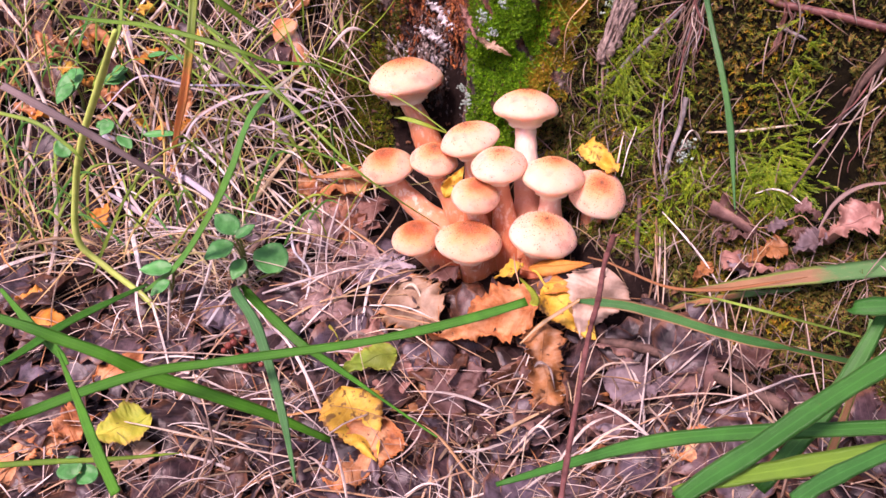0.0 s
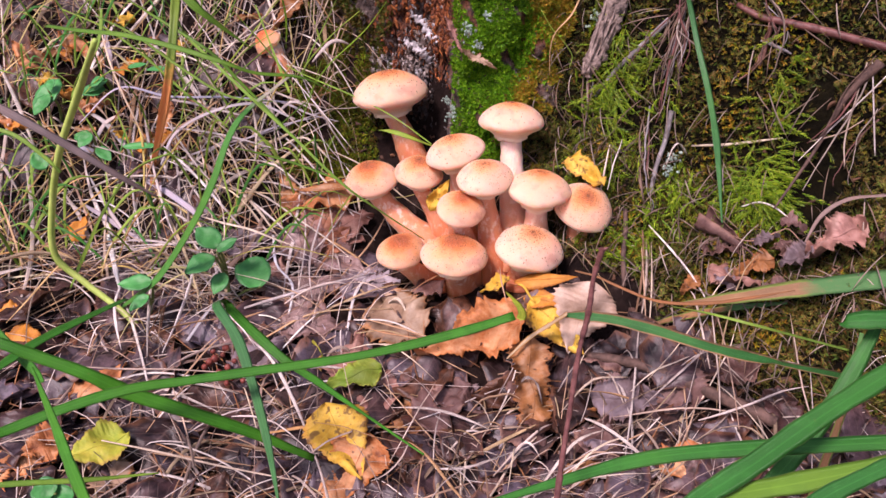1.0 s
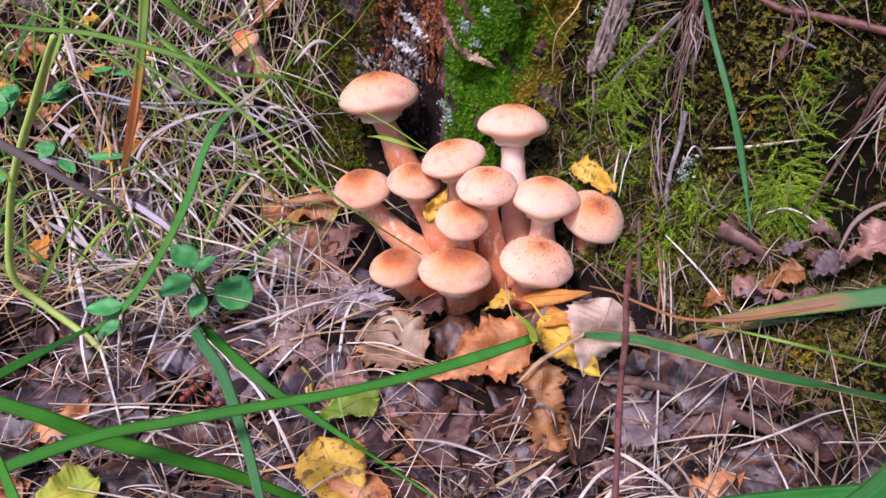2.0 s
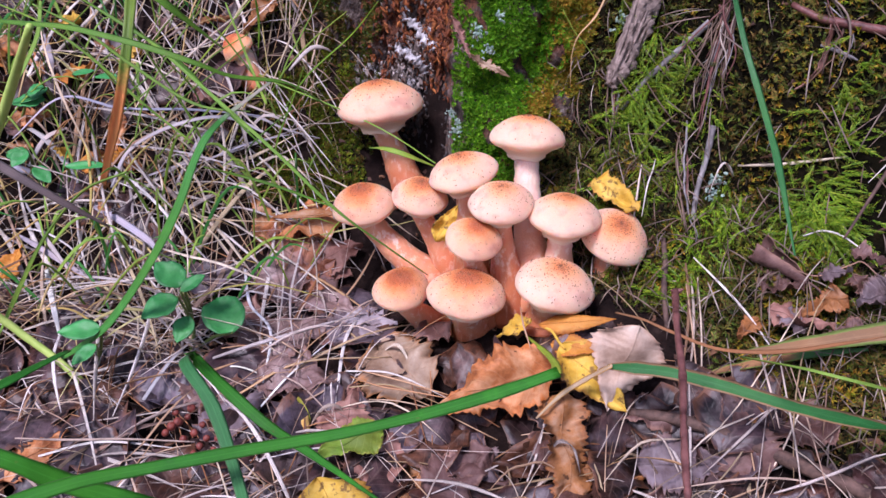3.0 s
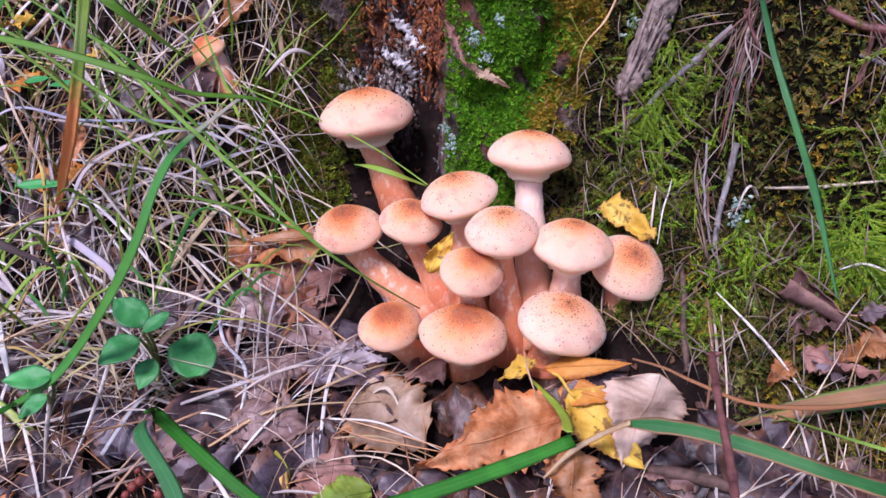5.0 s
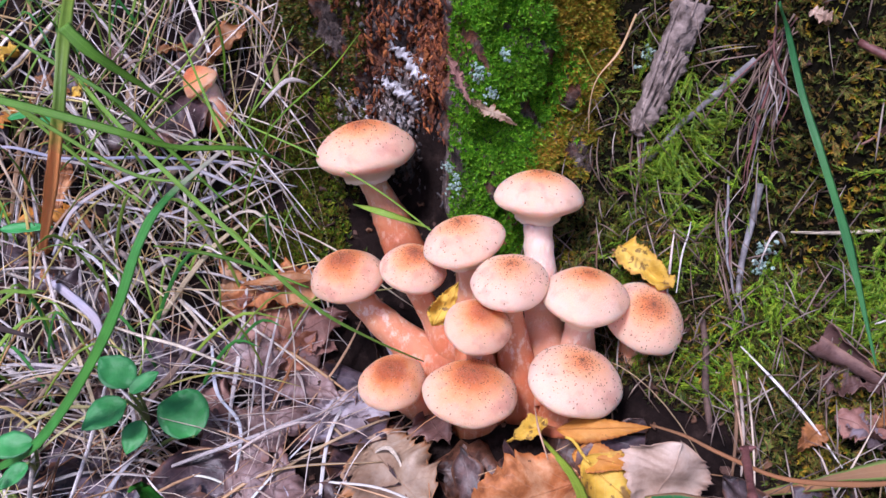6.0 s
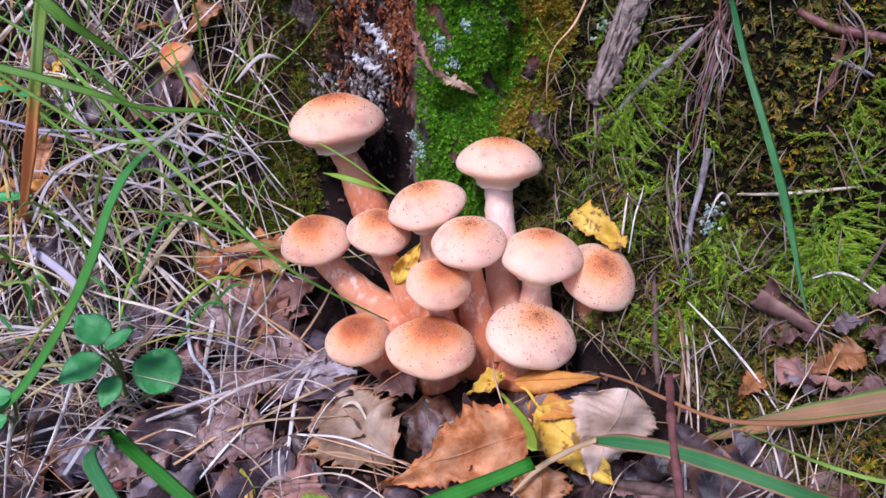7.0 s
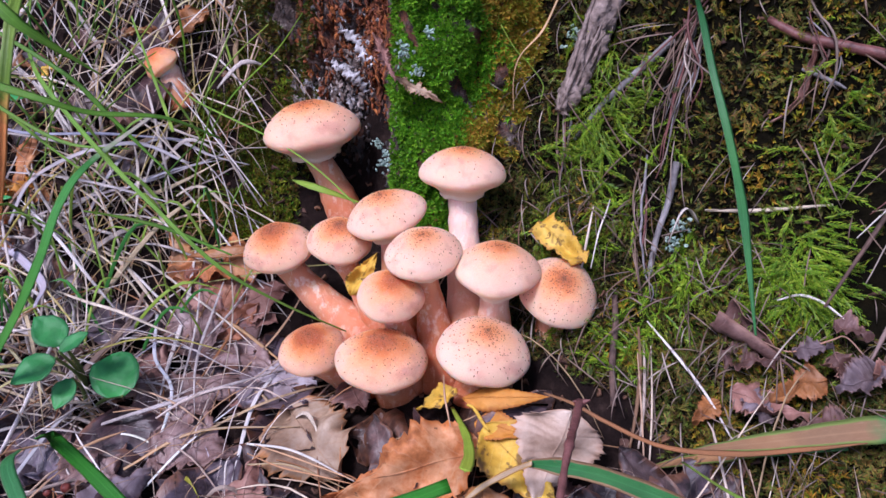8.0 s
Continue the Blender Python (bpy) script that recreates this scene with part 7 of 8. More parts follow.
fallen_leaf((-0.2379, 0.5234, 0.0758), (-0.2323, 0.5290, 0.0826), 0.0054, DULL_LEAF, "small dull brown leaf under grass", wave=0.2, cup=0.3, ragged=0.05)
fallen_leaf((-0.2806, 0.5231, 0.0742), (-0.3003, 0.5285, 0.0767), 0.0063, ORANGE_LEAF, "small dry orange leaf under grass", wave=0.2, cup=0.3, ragged=0.05)
fallen_leaf((-0.2869, 0.5237, 0.0720), (-0.2644, 0.5170, 0.0734), 0.0063, DEEP_ORANGE, "small bright orange leaf under grass", wave=0.2, cup=0.3, ragged=0.05)
fallen_leaf((-0.1792, 0.5649, 0.1147), (-0.1669, 0.5667, 0.1233), 0.0067, YELLOW_LEAF, "small yellow leaf under grass", wave=0.2, cup=0.3, ragged=0.05)
fallen_leaf((-0.1720, 0.5156, 0.0626), (-0.1595, 0.5151, 0.0577), 0.0052, BROWN_LEAF, "small rust brown leaf under grass", wave=0.2, cup=0.3, ragged=0.05)
fallen_leaf((-0.1683, 0.5024, 0.0482), (-0.1637, 0.4955, 0.0411), 0.0055, DULL_LEAF, "small dull brown leaf under grass", wave=0.2, cup=0.3, ragged=0.05)
fallen_leaf((0.0788, 0.2976, -0.0315), (0.0910, 0.3105, -0.0263), 0.0067, DULL_LEAF, "large dull brown dead leaf", wave=0.16, cup=-0.13, curl=0.06, ragged=0.05)
fallen_leaf((0.1693, 0.3137, 0.0163), (0.1435, 0.3175, 0.0020), 0.0101, DULL_LEAF, "large dark dead leaf lying flat", wave=0.16, cup=-0.18, curl=-0.13, ragged=0.05)
fallen_leaf((0.1005, 0.2984, -0.0243), (0.0796, 0.3094, -0.0272), 0.0086, GREY_LEAF, "grey-lilac dead leaf lying flat", wave=0.16, cup=0.18, curl=0.11, ragged=0.05)
fallen_leaf((0.0558, 0.3529, -0.0181), (0.0539, 0.3341, -0.0263), 0.0075, DULL_LEAF, "wrinkled dark brown dead leaf", wave=0.16, cup=0.07, curl=-0.03, ragged=0.05)
fallen_leaf((0.0723, 0.2884, -0.0363), (0.0935, 0.2897, -0.0285), 0.0068, BROWN_LEAF, "rust brown dead leaf", wave=0.16, cup=-0.11, curl=-0.19, ragged=0.05)
fallen_leaf((0.0325, 0.3436, -0.0236), (0.0033, 0.3371, -0.0294), 0.0091, DULL_LEAF, "large dull brown dead leaf", wave=0.16, cup=0.11, curl=-0.06, ragged=0.05)
fallen_leaf((0.0124, 0.3007, -0.0436), (0.0078, 0.3165, -0.0386), 0.0073, DULL_LEAF, "large dark dead leaf lying flat", wave=0.16, cup=0.15, curl=0.15, ragged=0.05)
fallen_leaf((0.1557, 0.3007, -0.0041), (0.1724, 0.2886, -0.0024), 0.0063, GREY_LEAF, "grey-lilac dead leaf lying flat", wave=0.16, cup=0.20, curl=0.18, ragged=0.05)
fallen_leaf((0.0297, 0.2947, -0.0459), (0.0391, 0.2763, -0.0503), 0.0070, DULL_LEAF, "wrinkled dark brown dead leaf", wave=0.16, cup=-0.08, curl=-0.05, ragged=0.05)
fallen_leaf((0.0650, 0.3325, -0.0253), (0.0976, 0.3226, -0.0206), 0.0097, BROWN_LEAF, "rust brown dead leaf", wave=0.16, cup=-0.07, curl=-0.09, ragged=0.05)
fallen_leaf((0.0876, 0.2946, -0.0302), (0.0994, 0.3119, -0.0181), 0.0114, DULL_LEAF, "large dull brown dead leaf", wave=0.16, cup=0.21, curl=-0.12, ragged=0.05)
fallen_leaf((0.0981, 0.2653, -0.0345), (0.1246, 0.2748, -0.0277), 0.0100, DULL_LEAF, "large dark dead leaf lying flat", wave=0.16, cup=0.15, curl=-0.15, ragged=0.05)
fallen_leaf((0.1117, 0.2758, -0.0284), (0.1039, 0.2959, -0.0252), 0.0078, GREY_LEAF, "grey-lilac dead leaf lying flat", wave=0.16, cup=-0.04, curl=-0.18, ragged=0.05)
fallen_leaf((0.1203, 0.2802, -0.0266), (0.0934, 0.2878, -0.0324), 0.0097, DULL_LEAF, "wrinkled dark brown dead leaf", wave=0.16, cup=-0.02, curl=0.09, ragged=0.05)
fallen_leaf((0.1446, 0.3229, 0.0080), (0.1204, 0.3253, -0.0041), 0.0100, BROWN_LEAF, "rust brown dead leaf", wave=0.16, cup=-0.01, curl=-0.06, ragged=0.05)
fallen_leaf((0.0338, 0.2985, -0.0435), (0.0500, 0.2839, -0.0391), 0.0067, DULL_LEAF, "large dull brown dead leaf", wave=0.16, cup=-0.11, curl=-0.04, ragged=0.05)
fallen_leaf((0.0500, 0.3254, -0.0278), (0.0667, 0.2988, -0.0323), 0.0116, DULL_LEAF, "large dark dead leaf lying flat", wave=0.16, cup=0.12, curl=0.04, ragged=0.05)
fallen_leaf((0.0193, 0.3515, -0.0262), (0.0351, 0.3290, -0.0342), 0.0118, GREY_LEAF, "grey-lilac dead leaf lying flat", wave=0.16, cup=0.00, curl=0.19, ragged=0.05)
fallen_leaf((0.0029, 0.3111, -0.0436), (0.0066, 0.3272, -0.0362), 0.0069, DULL_LEAF, "wrinkled dark brown dead leaf", wave=0.16, cup=0.27, curl=0.05, ragged=0.05)
fallen_leaf((0.0025, 0.3231, -0.0381), (-0.0091, 0.3515, -0.0284), 0.0111, BROWN_LEAF, "rust brown dead leaf", wave=0.16, cup=-0.03, curl=-0.15, ragged=0.05)
fallen_leaf((0.0010, 0.3452, -0.0318), (0.0255, 0.3322, -0.0290), 0.0067, DULL_LEAF, "large dull brown dead leaf", wave=0.16, cup=-0.04, curl=0.08, ragged=0.05)
fallen_leaf((0.0270, 0.3159, -0.0396), (0.0417, 0.3352, -0.0283), 0.0106, DULL_LEAF, "large dark dead leaf lying flat", wave=0.16, cup=0.24, curl=-0.16, ragged=0.05)
fallen_leaf((-0.0587, 0.4644, 0.0045), (-0.0810, 0.4792, 0.0164), 0.0104, DULL_LEAF, "large dull brown dead leaf", wave=0.14, cup=0.12, ragged=0.05)
fallen_leaf((-0.0832, 0.4097, -0.0137), (-0.0704, 0.3908, -0.0159), 0.0074, GREY_LEAF, "grey-lilac dead leaf lying flat", wave=0.14, cup=0.20, ragged=0.05)
fallen_leaf((-0.0731, 0.4784, 0.0159), (-0.0918, 0.4659, 0.0059), 0.0106, PINKISH_LEAF, "dull pinkish brown dead leaf", wave=0.14, cup=-0.14, ragged=0.05)
fallen_leaf((-0.0329, 0.4255, -0.0065), (-0.0526, 0.4251, -0.0079), 0.0052, DULL_LEAF, "large dull brown dead leaf", wave=0.14, cup=0.17, ragged=0.05)
fallen_leaf((-0.0862, 0.3831, -0.0202), (-0.0778, 0.3960, -0.0153), 0.0057, GREY_LEAF, "grey-lilac dead leaf lying flat", wave=0.14, cup=0.16, ragged=0.05)
fallen_leaf((-0.0910, 0.4163, -0.0099), (-0.0769, 0.4420, -0.0050), 0.0104, PINKISH_LEAF, "dull pinkish brown dead leaf", wave=0.14, cup=0.24, ragged=0.05)
fallen_leaf((-0.0673, 0.4518, 0.0002), (-0.0779, 0.4679, 0.0052), 0.0057, DULL_LEAF, "large dull brown dead leaf", wave=0.14, cup=-0.05, ragged=0.05)
fallen_leaf((-0.0938, 0.4634, 0.0038), (-0.0757, 0.4654, 0.0086), 0.0062, GREY_LEAF, "grey-lilac dead leaf lying flat", wave=0.14, cup=0.06, ragged=0.05)
fallen_leaf((-0.0424, 0.4175, -0.0085), (-0.0527, 0.4342, -0.0050), 0.0058, PINKISH_LEAF, "dull pinkish brown dead leaf", wave=0.14, cup=-0.02, ragged=0.05)
fallen_leaf((-0.0748, 0.3980, -0.0167), (-0.0876, 0.4186, -0.0103), 0.0072, DULL_LEAF, "large dull brown dead leaf", wave=0.14, cup=-0.07, ragged=0.05)
fallen_leaf((0.1511, 0.3653, 0.0519), (0.1670, 0.3536, 0.0546), 0.0068, DULL_LEAF, "dark reddish-brown dead leaf at the bank foot", wave=0.2, cup=0.25, ragged=0.08, torn=0.35)
fallen_leaf((0.1818, 0.3448, 0.0538), (0.1632, 0.3459, 0.0451), 0.0074, BROWN_LEAF, "rusty torn leaf at the bank foot", wave=0.2, cup=0.25, ragged=0.08, torn=0.35)
fallen_leaf((0.1849, 0.3501, 0.0612), (0.1870, 0.3386, 0.0546), 0.0061, DULL_LEAF, "wrinkled dark brown leaf at the bank foot", wave=0.2, cup=0.25, ragged=0.08, torn=0.35)
fallen_leaf((0.1563, 0.3520, 0.0431), (0.1630, 0.3397, 0.0396), 0.0059, GREY_LEAF, "grey-violet dead leaf at the bank foot", wave=0.2, cup=0.25, ragged=0.08, torn=0.35)
fallen_leaf((0.1859, 0.3313, 0.0447), (0.1684, 0.3363, 0.0401), 0.0065, DULL_LEAF, "dark reddish-brown dead leaf at the bank foot", wave=0.2, cup=0.25, ragged=0.08, torn=0.35)
fallen_leaf((0.1488, 0.3531, 0.0392), (0.1385, 0.3499, 0.0320), 0.0051, BROWN_LEAF, "rusty torn leaf at the bank foot", wave=0.2, cup=0.25, ragged=0.08, torn=0.35)
fallen_leaf((0.1874, 0.3582, 0.0698), (0.1964, 0.3472, 0.0693), 0.0053, DULL_LEAF, "wrinkled dark brown leaf at the bank foot", wave=0.2, cup=0.25, ragged=0.08, torn=0.35)
fallen_leaf((0.1735, 0.3556, 0.0583), (0.1850, 0.3510, 0.0645), 0.0051, GREY_LEAF, "grey-violet dead leaf at the bank foot", wave=0.2, cup=0.25, ragged=0.08, torn=0.35)
fallen_leaf((0.0170, 0.4640, 0.1550), (0.0270, 0.4580, 0.1350), 0.0025, PINKISH_LEAF, "torn tan bark strip on the stump", name="leaf_scrap", up=(0.1, -1, 0.3), shape="ovate", cup=0.5, wave=0.3, ragged=0.25, torn=0.5)
fallen_leaf((0.0260, 0.4640, 0.1360), (0.0480, 0.4580, 0.1260), 0.0026, CREAM_LEAF, "torn tan leaf scrap on the moss", name="leaf_scrap", up=(0.1, -1, 0.3), shape="ovate", cup=0.5, wave=0.3, ragged=0.25, torn=0.5)
# broad dead leaves lying open beside the cluster
for _x, _y, _turn, _long, _half, _mat, _text in (
    (-0.068, 0.421, 25, 0.052, 0.021, DUSKY_LEAF, "broad flat lilac-brown dead leaf"),
    (-0.060, 0.393, -20, 0.042, 0.018, DUSKY_LEAF, "broad flat lilac-brown dead leaf with dark vein"),
    (-0.093, 0.436, 70, 0.034, 0.015, PINKISH_LEAF, "flat pinkish brown dead leaf"),
    (-0.077, 0.461, 110, 0.036, 0.016, DUSKY_LEAF, "flat grey-lilac dead leaf with worn edge"),
    (-0.050, 0.448, -35, 0.042, 0.017, DUSKY_LEAF, "flat dull lilac-brown dead leaf"),
    (-0.044, 0.476, 15, 0.030, 0.013, PINKISH_LEAF, "pinkish tan dead leaf"),
    (-0.034, 0.428, 60, 0.034, 0.014, GREY_LEAF, "grey-violet dead leaf near the stems"),
    (-0.107, 0.391, 150, 0.038, 0.015, DUSKY_LEAF, "dusky brown dead leaf under straw"),
    (-0.088, 0.372, 40, 0.034, 0.014, GREY_LEAF, "grey-violet dead leaf under straw"),
    (-0.034, 0.366, 80, 0.036, 0.015, PINKISH_LEAF, "pinkish brown dead leaf in the litter"),
    (-0.113, 0.464, 20, 0.034, 0.013, GREY_LEAF, "grey dead leaf beside the herb"),
    (-0.024, 0.345, 170, 0.034, 0.014, PINKISH_LEAF, "pale brown dead leaf beneath the grass blade"),
    (0.010, 0.405, -70, 0.026, 0.011, DULL_LEAF, "dark leaf at the foot of the stems"),
    (0.016, 0.335, 30, 0.036, 0.015, DULL_LEAF, "flat dull brown dead leaf"),
    (0.108, 0.318, -20, 0.036, 0.014, GREY_LEAF, "grey-violet dead leaf by the twig"),
    (0.132, 0.318, 100, 0.032, 0.013, DULL_LEAF, "brown dead leaf by the twig"),
    (-0.078, 0.484, 200, 0.026, 0.010, RUSSET_LEAF, "torn russet dead leaf scrap"),
    (-0.060, 0.480, 70, 0.022, 0.009, RUSSET_LEAF, "reddish brown dead leaf scrap"),
    (-0.088, 0.492, 120, 0.024, 0.009, BROWN_LEAF, "rust brown dead leaf scrap"),
    (-0.070, 0.474, -30, 0.026, 0.010, PINKISH_LEAF, "pinkish brown dead leaf scrap"),
    (-0.055, 0.465, 40, 0.026, 0.011, RUSSET_LEAF, "reddish brown flat dead leaf"),
    (-0.187, 0.312, 30, 0.034, 0.014, ORANGE_LEAF, "orange-tan dead leaf beside a green one"),
    (-0.206, 0.296, 80, 0.034, 0.013, ORANGE_LEAF, "orange dry leaf in pale straw"),
    (-0.226, 0.385, -10, 0.024, 0.009, DEEP_ORANGE, "small bright orange leaf in straw"),
    (-0.172, 0.352, 50, 0.034, 0.011, ORANGE_LEAF, "tan orange dead leaf under grass"),
    (-0.150, 0.302, 100, 0.030, 0.012, CREAM_LEAF, "yellowish cream dead leaf in straw"),
    (-0.036, 0.290, 10, 0.034, 0.013, ORANGE_LEAF, "orange-brown dead leaf under straw"),
    (0.128, 0.282, 20, 0.026, 0.010, ORANGE_LEAF, "orange dead leaf under green blades"),
):
    flat_leaf(_x, _y, _turn, _long, _half, _mat, _text, lift=0.0105, cup=0.05, wave=0.10, ragged=0.05, torn=0.22)
fallen_leaf((-0.0551, 0.3670, -0.0272), (-0.0576, 0.3725, -0.0100), 0.0042, YELLOWGREEN_LEAF, "small upright yellow-green folded leaf", shape="ovate", up=(0.1, -0.9, 0.4), cup=0.7)
fallen_leaf((0.1565, 0.4330, 0.1771), (0.1632, 0.4276, 0.1742), 0.0034, PALE_LEAF, "pale curled leaf scrap caught on roots", name="leaf_scrap", up=(0.1, -0.8, 0.5), shape="scrap", cup=0.6, wave=0.3, ragged=0.1)
# the creeping herb
herb((-0.0926, 0.4055, 0.0066), (-0.1036, 0.4242, 0.0162), 0.0106, (-0.1172, 0.4227, -0.0144), "round")
herb((-0.1148, 0.4081, 0.0312), (-0.1297, 0.4167, 0.0398), 0.0073, (-0.1201, 0.4304, -0.0121), "ovate")
herb((-0.1154, 0.4045, 0.0301), (-0.1045, 0.4103, 0.0361), 0.0040, (-0.1201, 0.4304, -0.0121), "ovate")
herb((-0.1166, 0.4030, 0.0278), (-0.1311, 0.3914, 0.0223), 0.0070, (-0.1201, 0.4304, -0.0121), "ovate")
herb((-0.1124, 0.4048, 0.0164), (-0.1170, 0.3942, 0.0072), 0.0053, (-0.1186, 0.4229, -0.0144), "ovate")
herb((-0.1502, 0.3917, 0.0164), (-0.1702, 0.3905, 0.0159), 0.0057, (-0.1636, 0.4093, -0.0186), "ovate")
herb((-0.1517, 0.3868, 0.0110), (-0.1611, 0.3795, 0.0047), 0.0041, (-0.1636, 0.4093, -0.0186), "ovate")
herb((-0.2238, 0.5234, 0.1009), (-0.2132, 0.5227, 0.1050), 0.0054, (-0.2382, 0.5388, 0.0774), "ovate")
herb((-0.2493, 0.5178, 0.0943), (-0.2602, 0.5120, 0.0840), 0.0069, (-0.2527, 0.5325, 0.0708), "ovate")
herb((-0.2519, 0.5207, 0.0975), (-0.2476, 0.5227, 0.1048), 0.0046, (-0.2527, 0.5325, 0.0708), "ovate")
herb((-0.2164, 0.5290, 0.0965), (-0.2352, 0.5251, 0.0948), 0.0065, (-0.2214, 0.5415, 0.0804), "ovate")
herb((-0.1768, 0.5401, 0.1089), (-0.1895, 0.5377, 0.1084), 0.0033, (-0.1802, 0.5530, 0.0929), "ovate")
herb((-0.2029, 0.5404, 0.1096), (-0.1900, 0.5408, 0.1118), 0.0030, (-0.2075, 0.5536, 0.0937), "ovate")
herb((-0.1994, 0.4996, 0.0643), (-0.1730, 0.4986, 0.0655), 0.0035, (-0.2040, 0.5114, 0.0472), "ovate")
herb((-0.2323, 0.5051, 0.0706), (-0.2186, 0.5021, 0.0693), 0.0057, (-0.2381, 0.5169, 0.0538), "ovate")
herb((-0.2160, 0.4996, 0.0642), (-0.2048, 0.4910, 0.0571), 0.0044, (-0.2212, 0.5112, 0.0471), "ovate")
herb((-0.2148, 0.5311, 0.1032), (-0.2282, 0.5224, 0.0953), 0.0047, (-0.2198, 0.5432, 0.0826), "ovate")
herb((-0.2479, 0.5312, 0.1030), (-0.2599, 0.5106, 0.0825), 0.0085, (-0.2538, 0.5429, 0.0824), "ovate")
herb((-0.2208, 0.5037, 0.0728), (-0.2260, 0.4944, 0.0649), 0.0053, (-0.2260, 0.5149, 0.0514), "ovate")
herb((-0.2468, 0.4854, 0.0528), (-0.2554, 0.4922, 0.0624), 0.0060, (-0.2531, 0.4963, 0.0309), "ovate")
herb((-0.1612, 0.2710, -0.0301), (-0.1720, 0.2750, -0.0287), 0.0058, (-0.1718, 0.2900, -0.0543), "round")
herb((-0.1555, 0.2755, -0.0307), (-0.1623, 0.2685, -0.0345), 0.0058, (-0.1655, 0.2884, -0.0546), "ovate")
# dry fruits
fruit((-0.1072, 0.3723, -0.0155), 0.0021)
fruit((-0.1118, 0.3649, -0.0177), 0.0023)
fruit((-0.1142, 0.3625, -0.0183), 0.0021)
fruit((-0.1032, 0.3587, -0.0194), 0.0019)
fruit((-0.1080, 0.3679, -0.0170), 0.0015)
fruit((-0.1004, 0.3630, -0.0181), 0.0015)
fruit((-0.1074, 0.3554, -0.0204), 0.0018)
fruit((-0.1161, 0.3591, -0.0194), 0.0017)
fruit((-0.0995, 0.3517, -0.0216), 0.0017)
fruit((-0.0931, 0.3497, -0.0223), 0.0015)
fruit((-0.0973, 0.3558, -0.0204), 0.0017)
fruit((-0.1140, 0.3704, -0.0162), 0.0017)
fruit((-0.0925, 0.3558, -0.0205), 0.0015)
fruit((-0.1016, 0.3482, -0.0228), 0.0015)
# lichen
lichen((0.1060, 0.4675, 0.1534), 0.0046)
lichen((0.1448, 0.4101, 0.0856), 0.0048)
lichen((0.1414, 0.4063, 0.0798), 0.0038)
lichen((0.0310, 0.4620, 0.1470), 0.0045)
lichen((0.0370, 0.4620, 0.1390), 0.0034)
lichen((0.0210, 0.4620, 0.0960), 0.0035)
lichen((0.0220, 0.4620, 0.1010), 0.0023)
lichen((0.0410, 0.4620, 0.1560), 0.0033)
lichen((0.0190, 0.4620, 0.1060), 0.0026)
# peeling dead wood
dead_wood([(0.1204, 0.4623, 0.1776), (0.1160, 0.4606, 0.1640), (0.1107, 0.4584, 0.1468), (0.1054, 0.4585, 0.1314), (0.1017, 0.4591, 0.1217)])

# ---------------------------------------------------------------- litter, dry grass and moss


def lay(x, y, heading, length, bend, lift, arc, rng, n=5):
    """Points of a straw that follows the ground."""
    pts = []
    for i in range(n):
        s = i / (n - 1)
        pts.append((x, y, ground(x, y) + lift + arc * math.sin(math.pi * s) + rng.uniform(-0.001, 0.001)))
        x += math.cos(heading) * length / (n - 1)
        y += math.sin(heading) * length / (n - 1)
        heading += bend / (n - 1)
    return pts


YOUNG = (-0.102, 0.550)


def build_litter():
    rng = np.random.default_rng(11)
    pieces = []
    while len(pieces) < 1150:
        x, y = rng.uniform(-0.36, 0.33), rng.uniform(0.10, 0.66)
        if rng.uniform() < mossiness(x, y) * 0.93 or ((x - 0.045) / 0.05) ** 2 + ((y - 0.415) / 0.03) ** 2 < 1:
            continue
        if (x < -0.06 and y > 0.43 and rng.uniform() < 0.74) or (y > 0.465 and -0.10 < x < 0.09) or (y > 0.425 and 0.03 < x < 0.11):
            continue
        if (float(mossiness(x, y)) > 0.1 and y > 0.345) or (((x + 0.068) / 0.045) ** 2 + ((y - 0.425) / 0.055) ** 2 < 1 and rng.uniform() < 0.6):
            continue
        a, size = rng.uniform(0, 6.28), rng.uniform(0.006, 0.026)
        nor = ground_normal(x, y) + rng.normal(0, 0.20 if x < 0.0 else 0.30, 3)
        c = np.array((x, y, ground(x, y) + rng.uniform(0.001, 0.010)))
        d = unit(np.cross(nor, (math.cos(a), math.sin(a), 0.2))) * size
        pieces.append(leaf(tuple(c - d), tuple(c + d), size * rng.uniform(0.5, 0.85), up=tuple(nor), shape=("birch", "ovate")[rng.integers(2)], curl=rng.normal(0, 0.22), cup=rng.normal(0.04, 0.2),
                           wave=rng.uniform(0.04, 0.2), seed=int(rng.integers(1e6)), n=11, k=6, ragged=rng.uniform(0.03, 0.16), torn=0.5 if rng.uniform() < 0.4 else 0.0))
    v, f, uv = join(pieces)
    single("leaf_litter", mesh("leaf_litter", v, f, LITTER, uv), "brown and grey decaying fallen leaves covering the ground", "leaf litter", kind="stuff")
    # places where leaves lie open: plan place, reaches, share of straws that stay
    bare = ((-0.068, 0.425, 0.042, 0.052, 0.28), (-0.068, 0.484, 0.034, 0.018, 0.12), (-0.006, 0.388, 0.036, 0.030, 0.15), (0.045, 0.415, 0.07, 0.04, 0.0),
            (0.045, 0.358, 0.065, 0.030, 0.10), (-0.03, 0.312, 0.022, 0.026, 0.3), (YOUNG[0], YOUNG[1], 0.035, 0.035, 0.0), (0.0, 0.50, 0.075, 0.06, 0.15))
    pieces = []
    while len(pieces) < 2000:
        x, y = rng.uniform(-0.40, 0.30), rng.uniform(0.06, 0.70)
        heading = rng.normal(-0.5, 1.0) + (math.pi if rng.uniform() < 0.5 else 0)
        length = rng.uniform(0.02, 0.11) * (1.0 if x < -0.03 else 0.75)
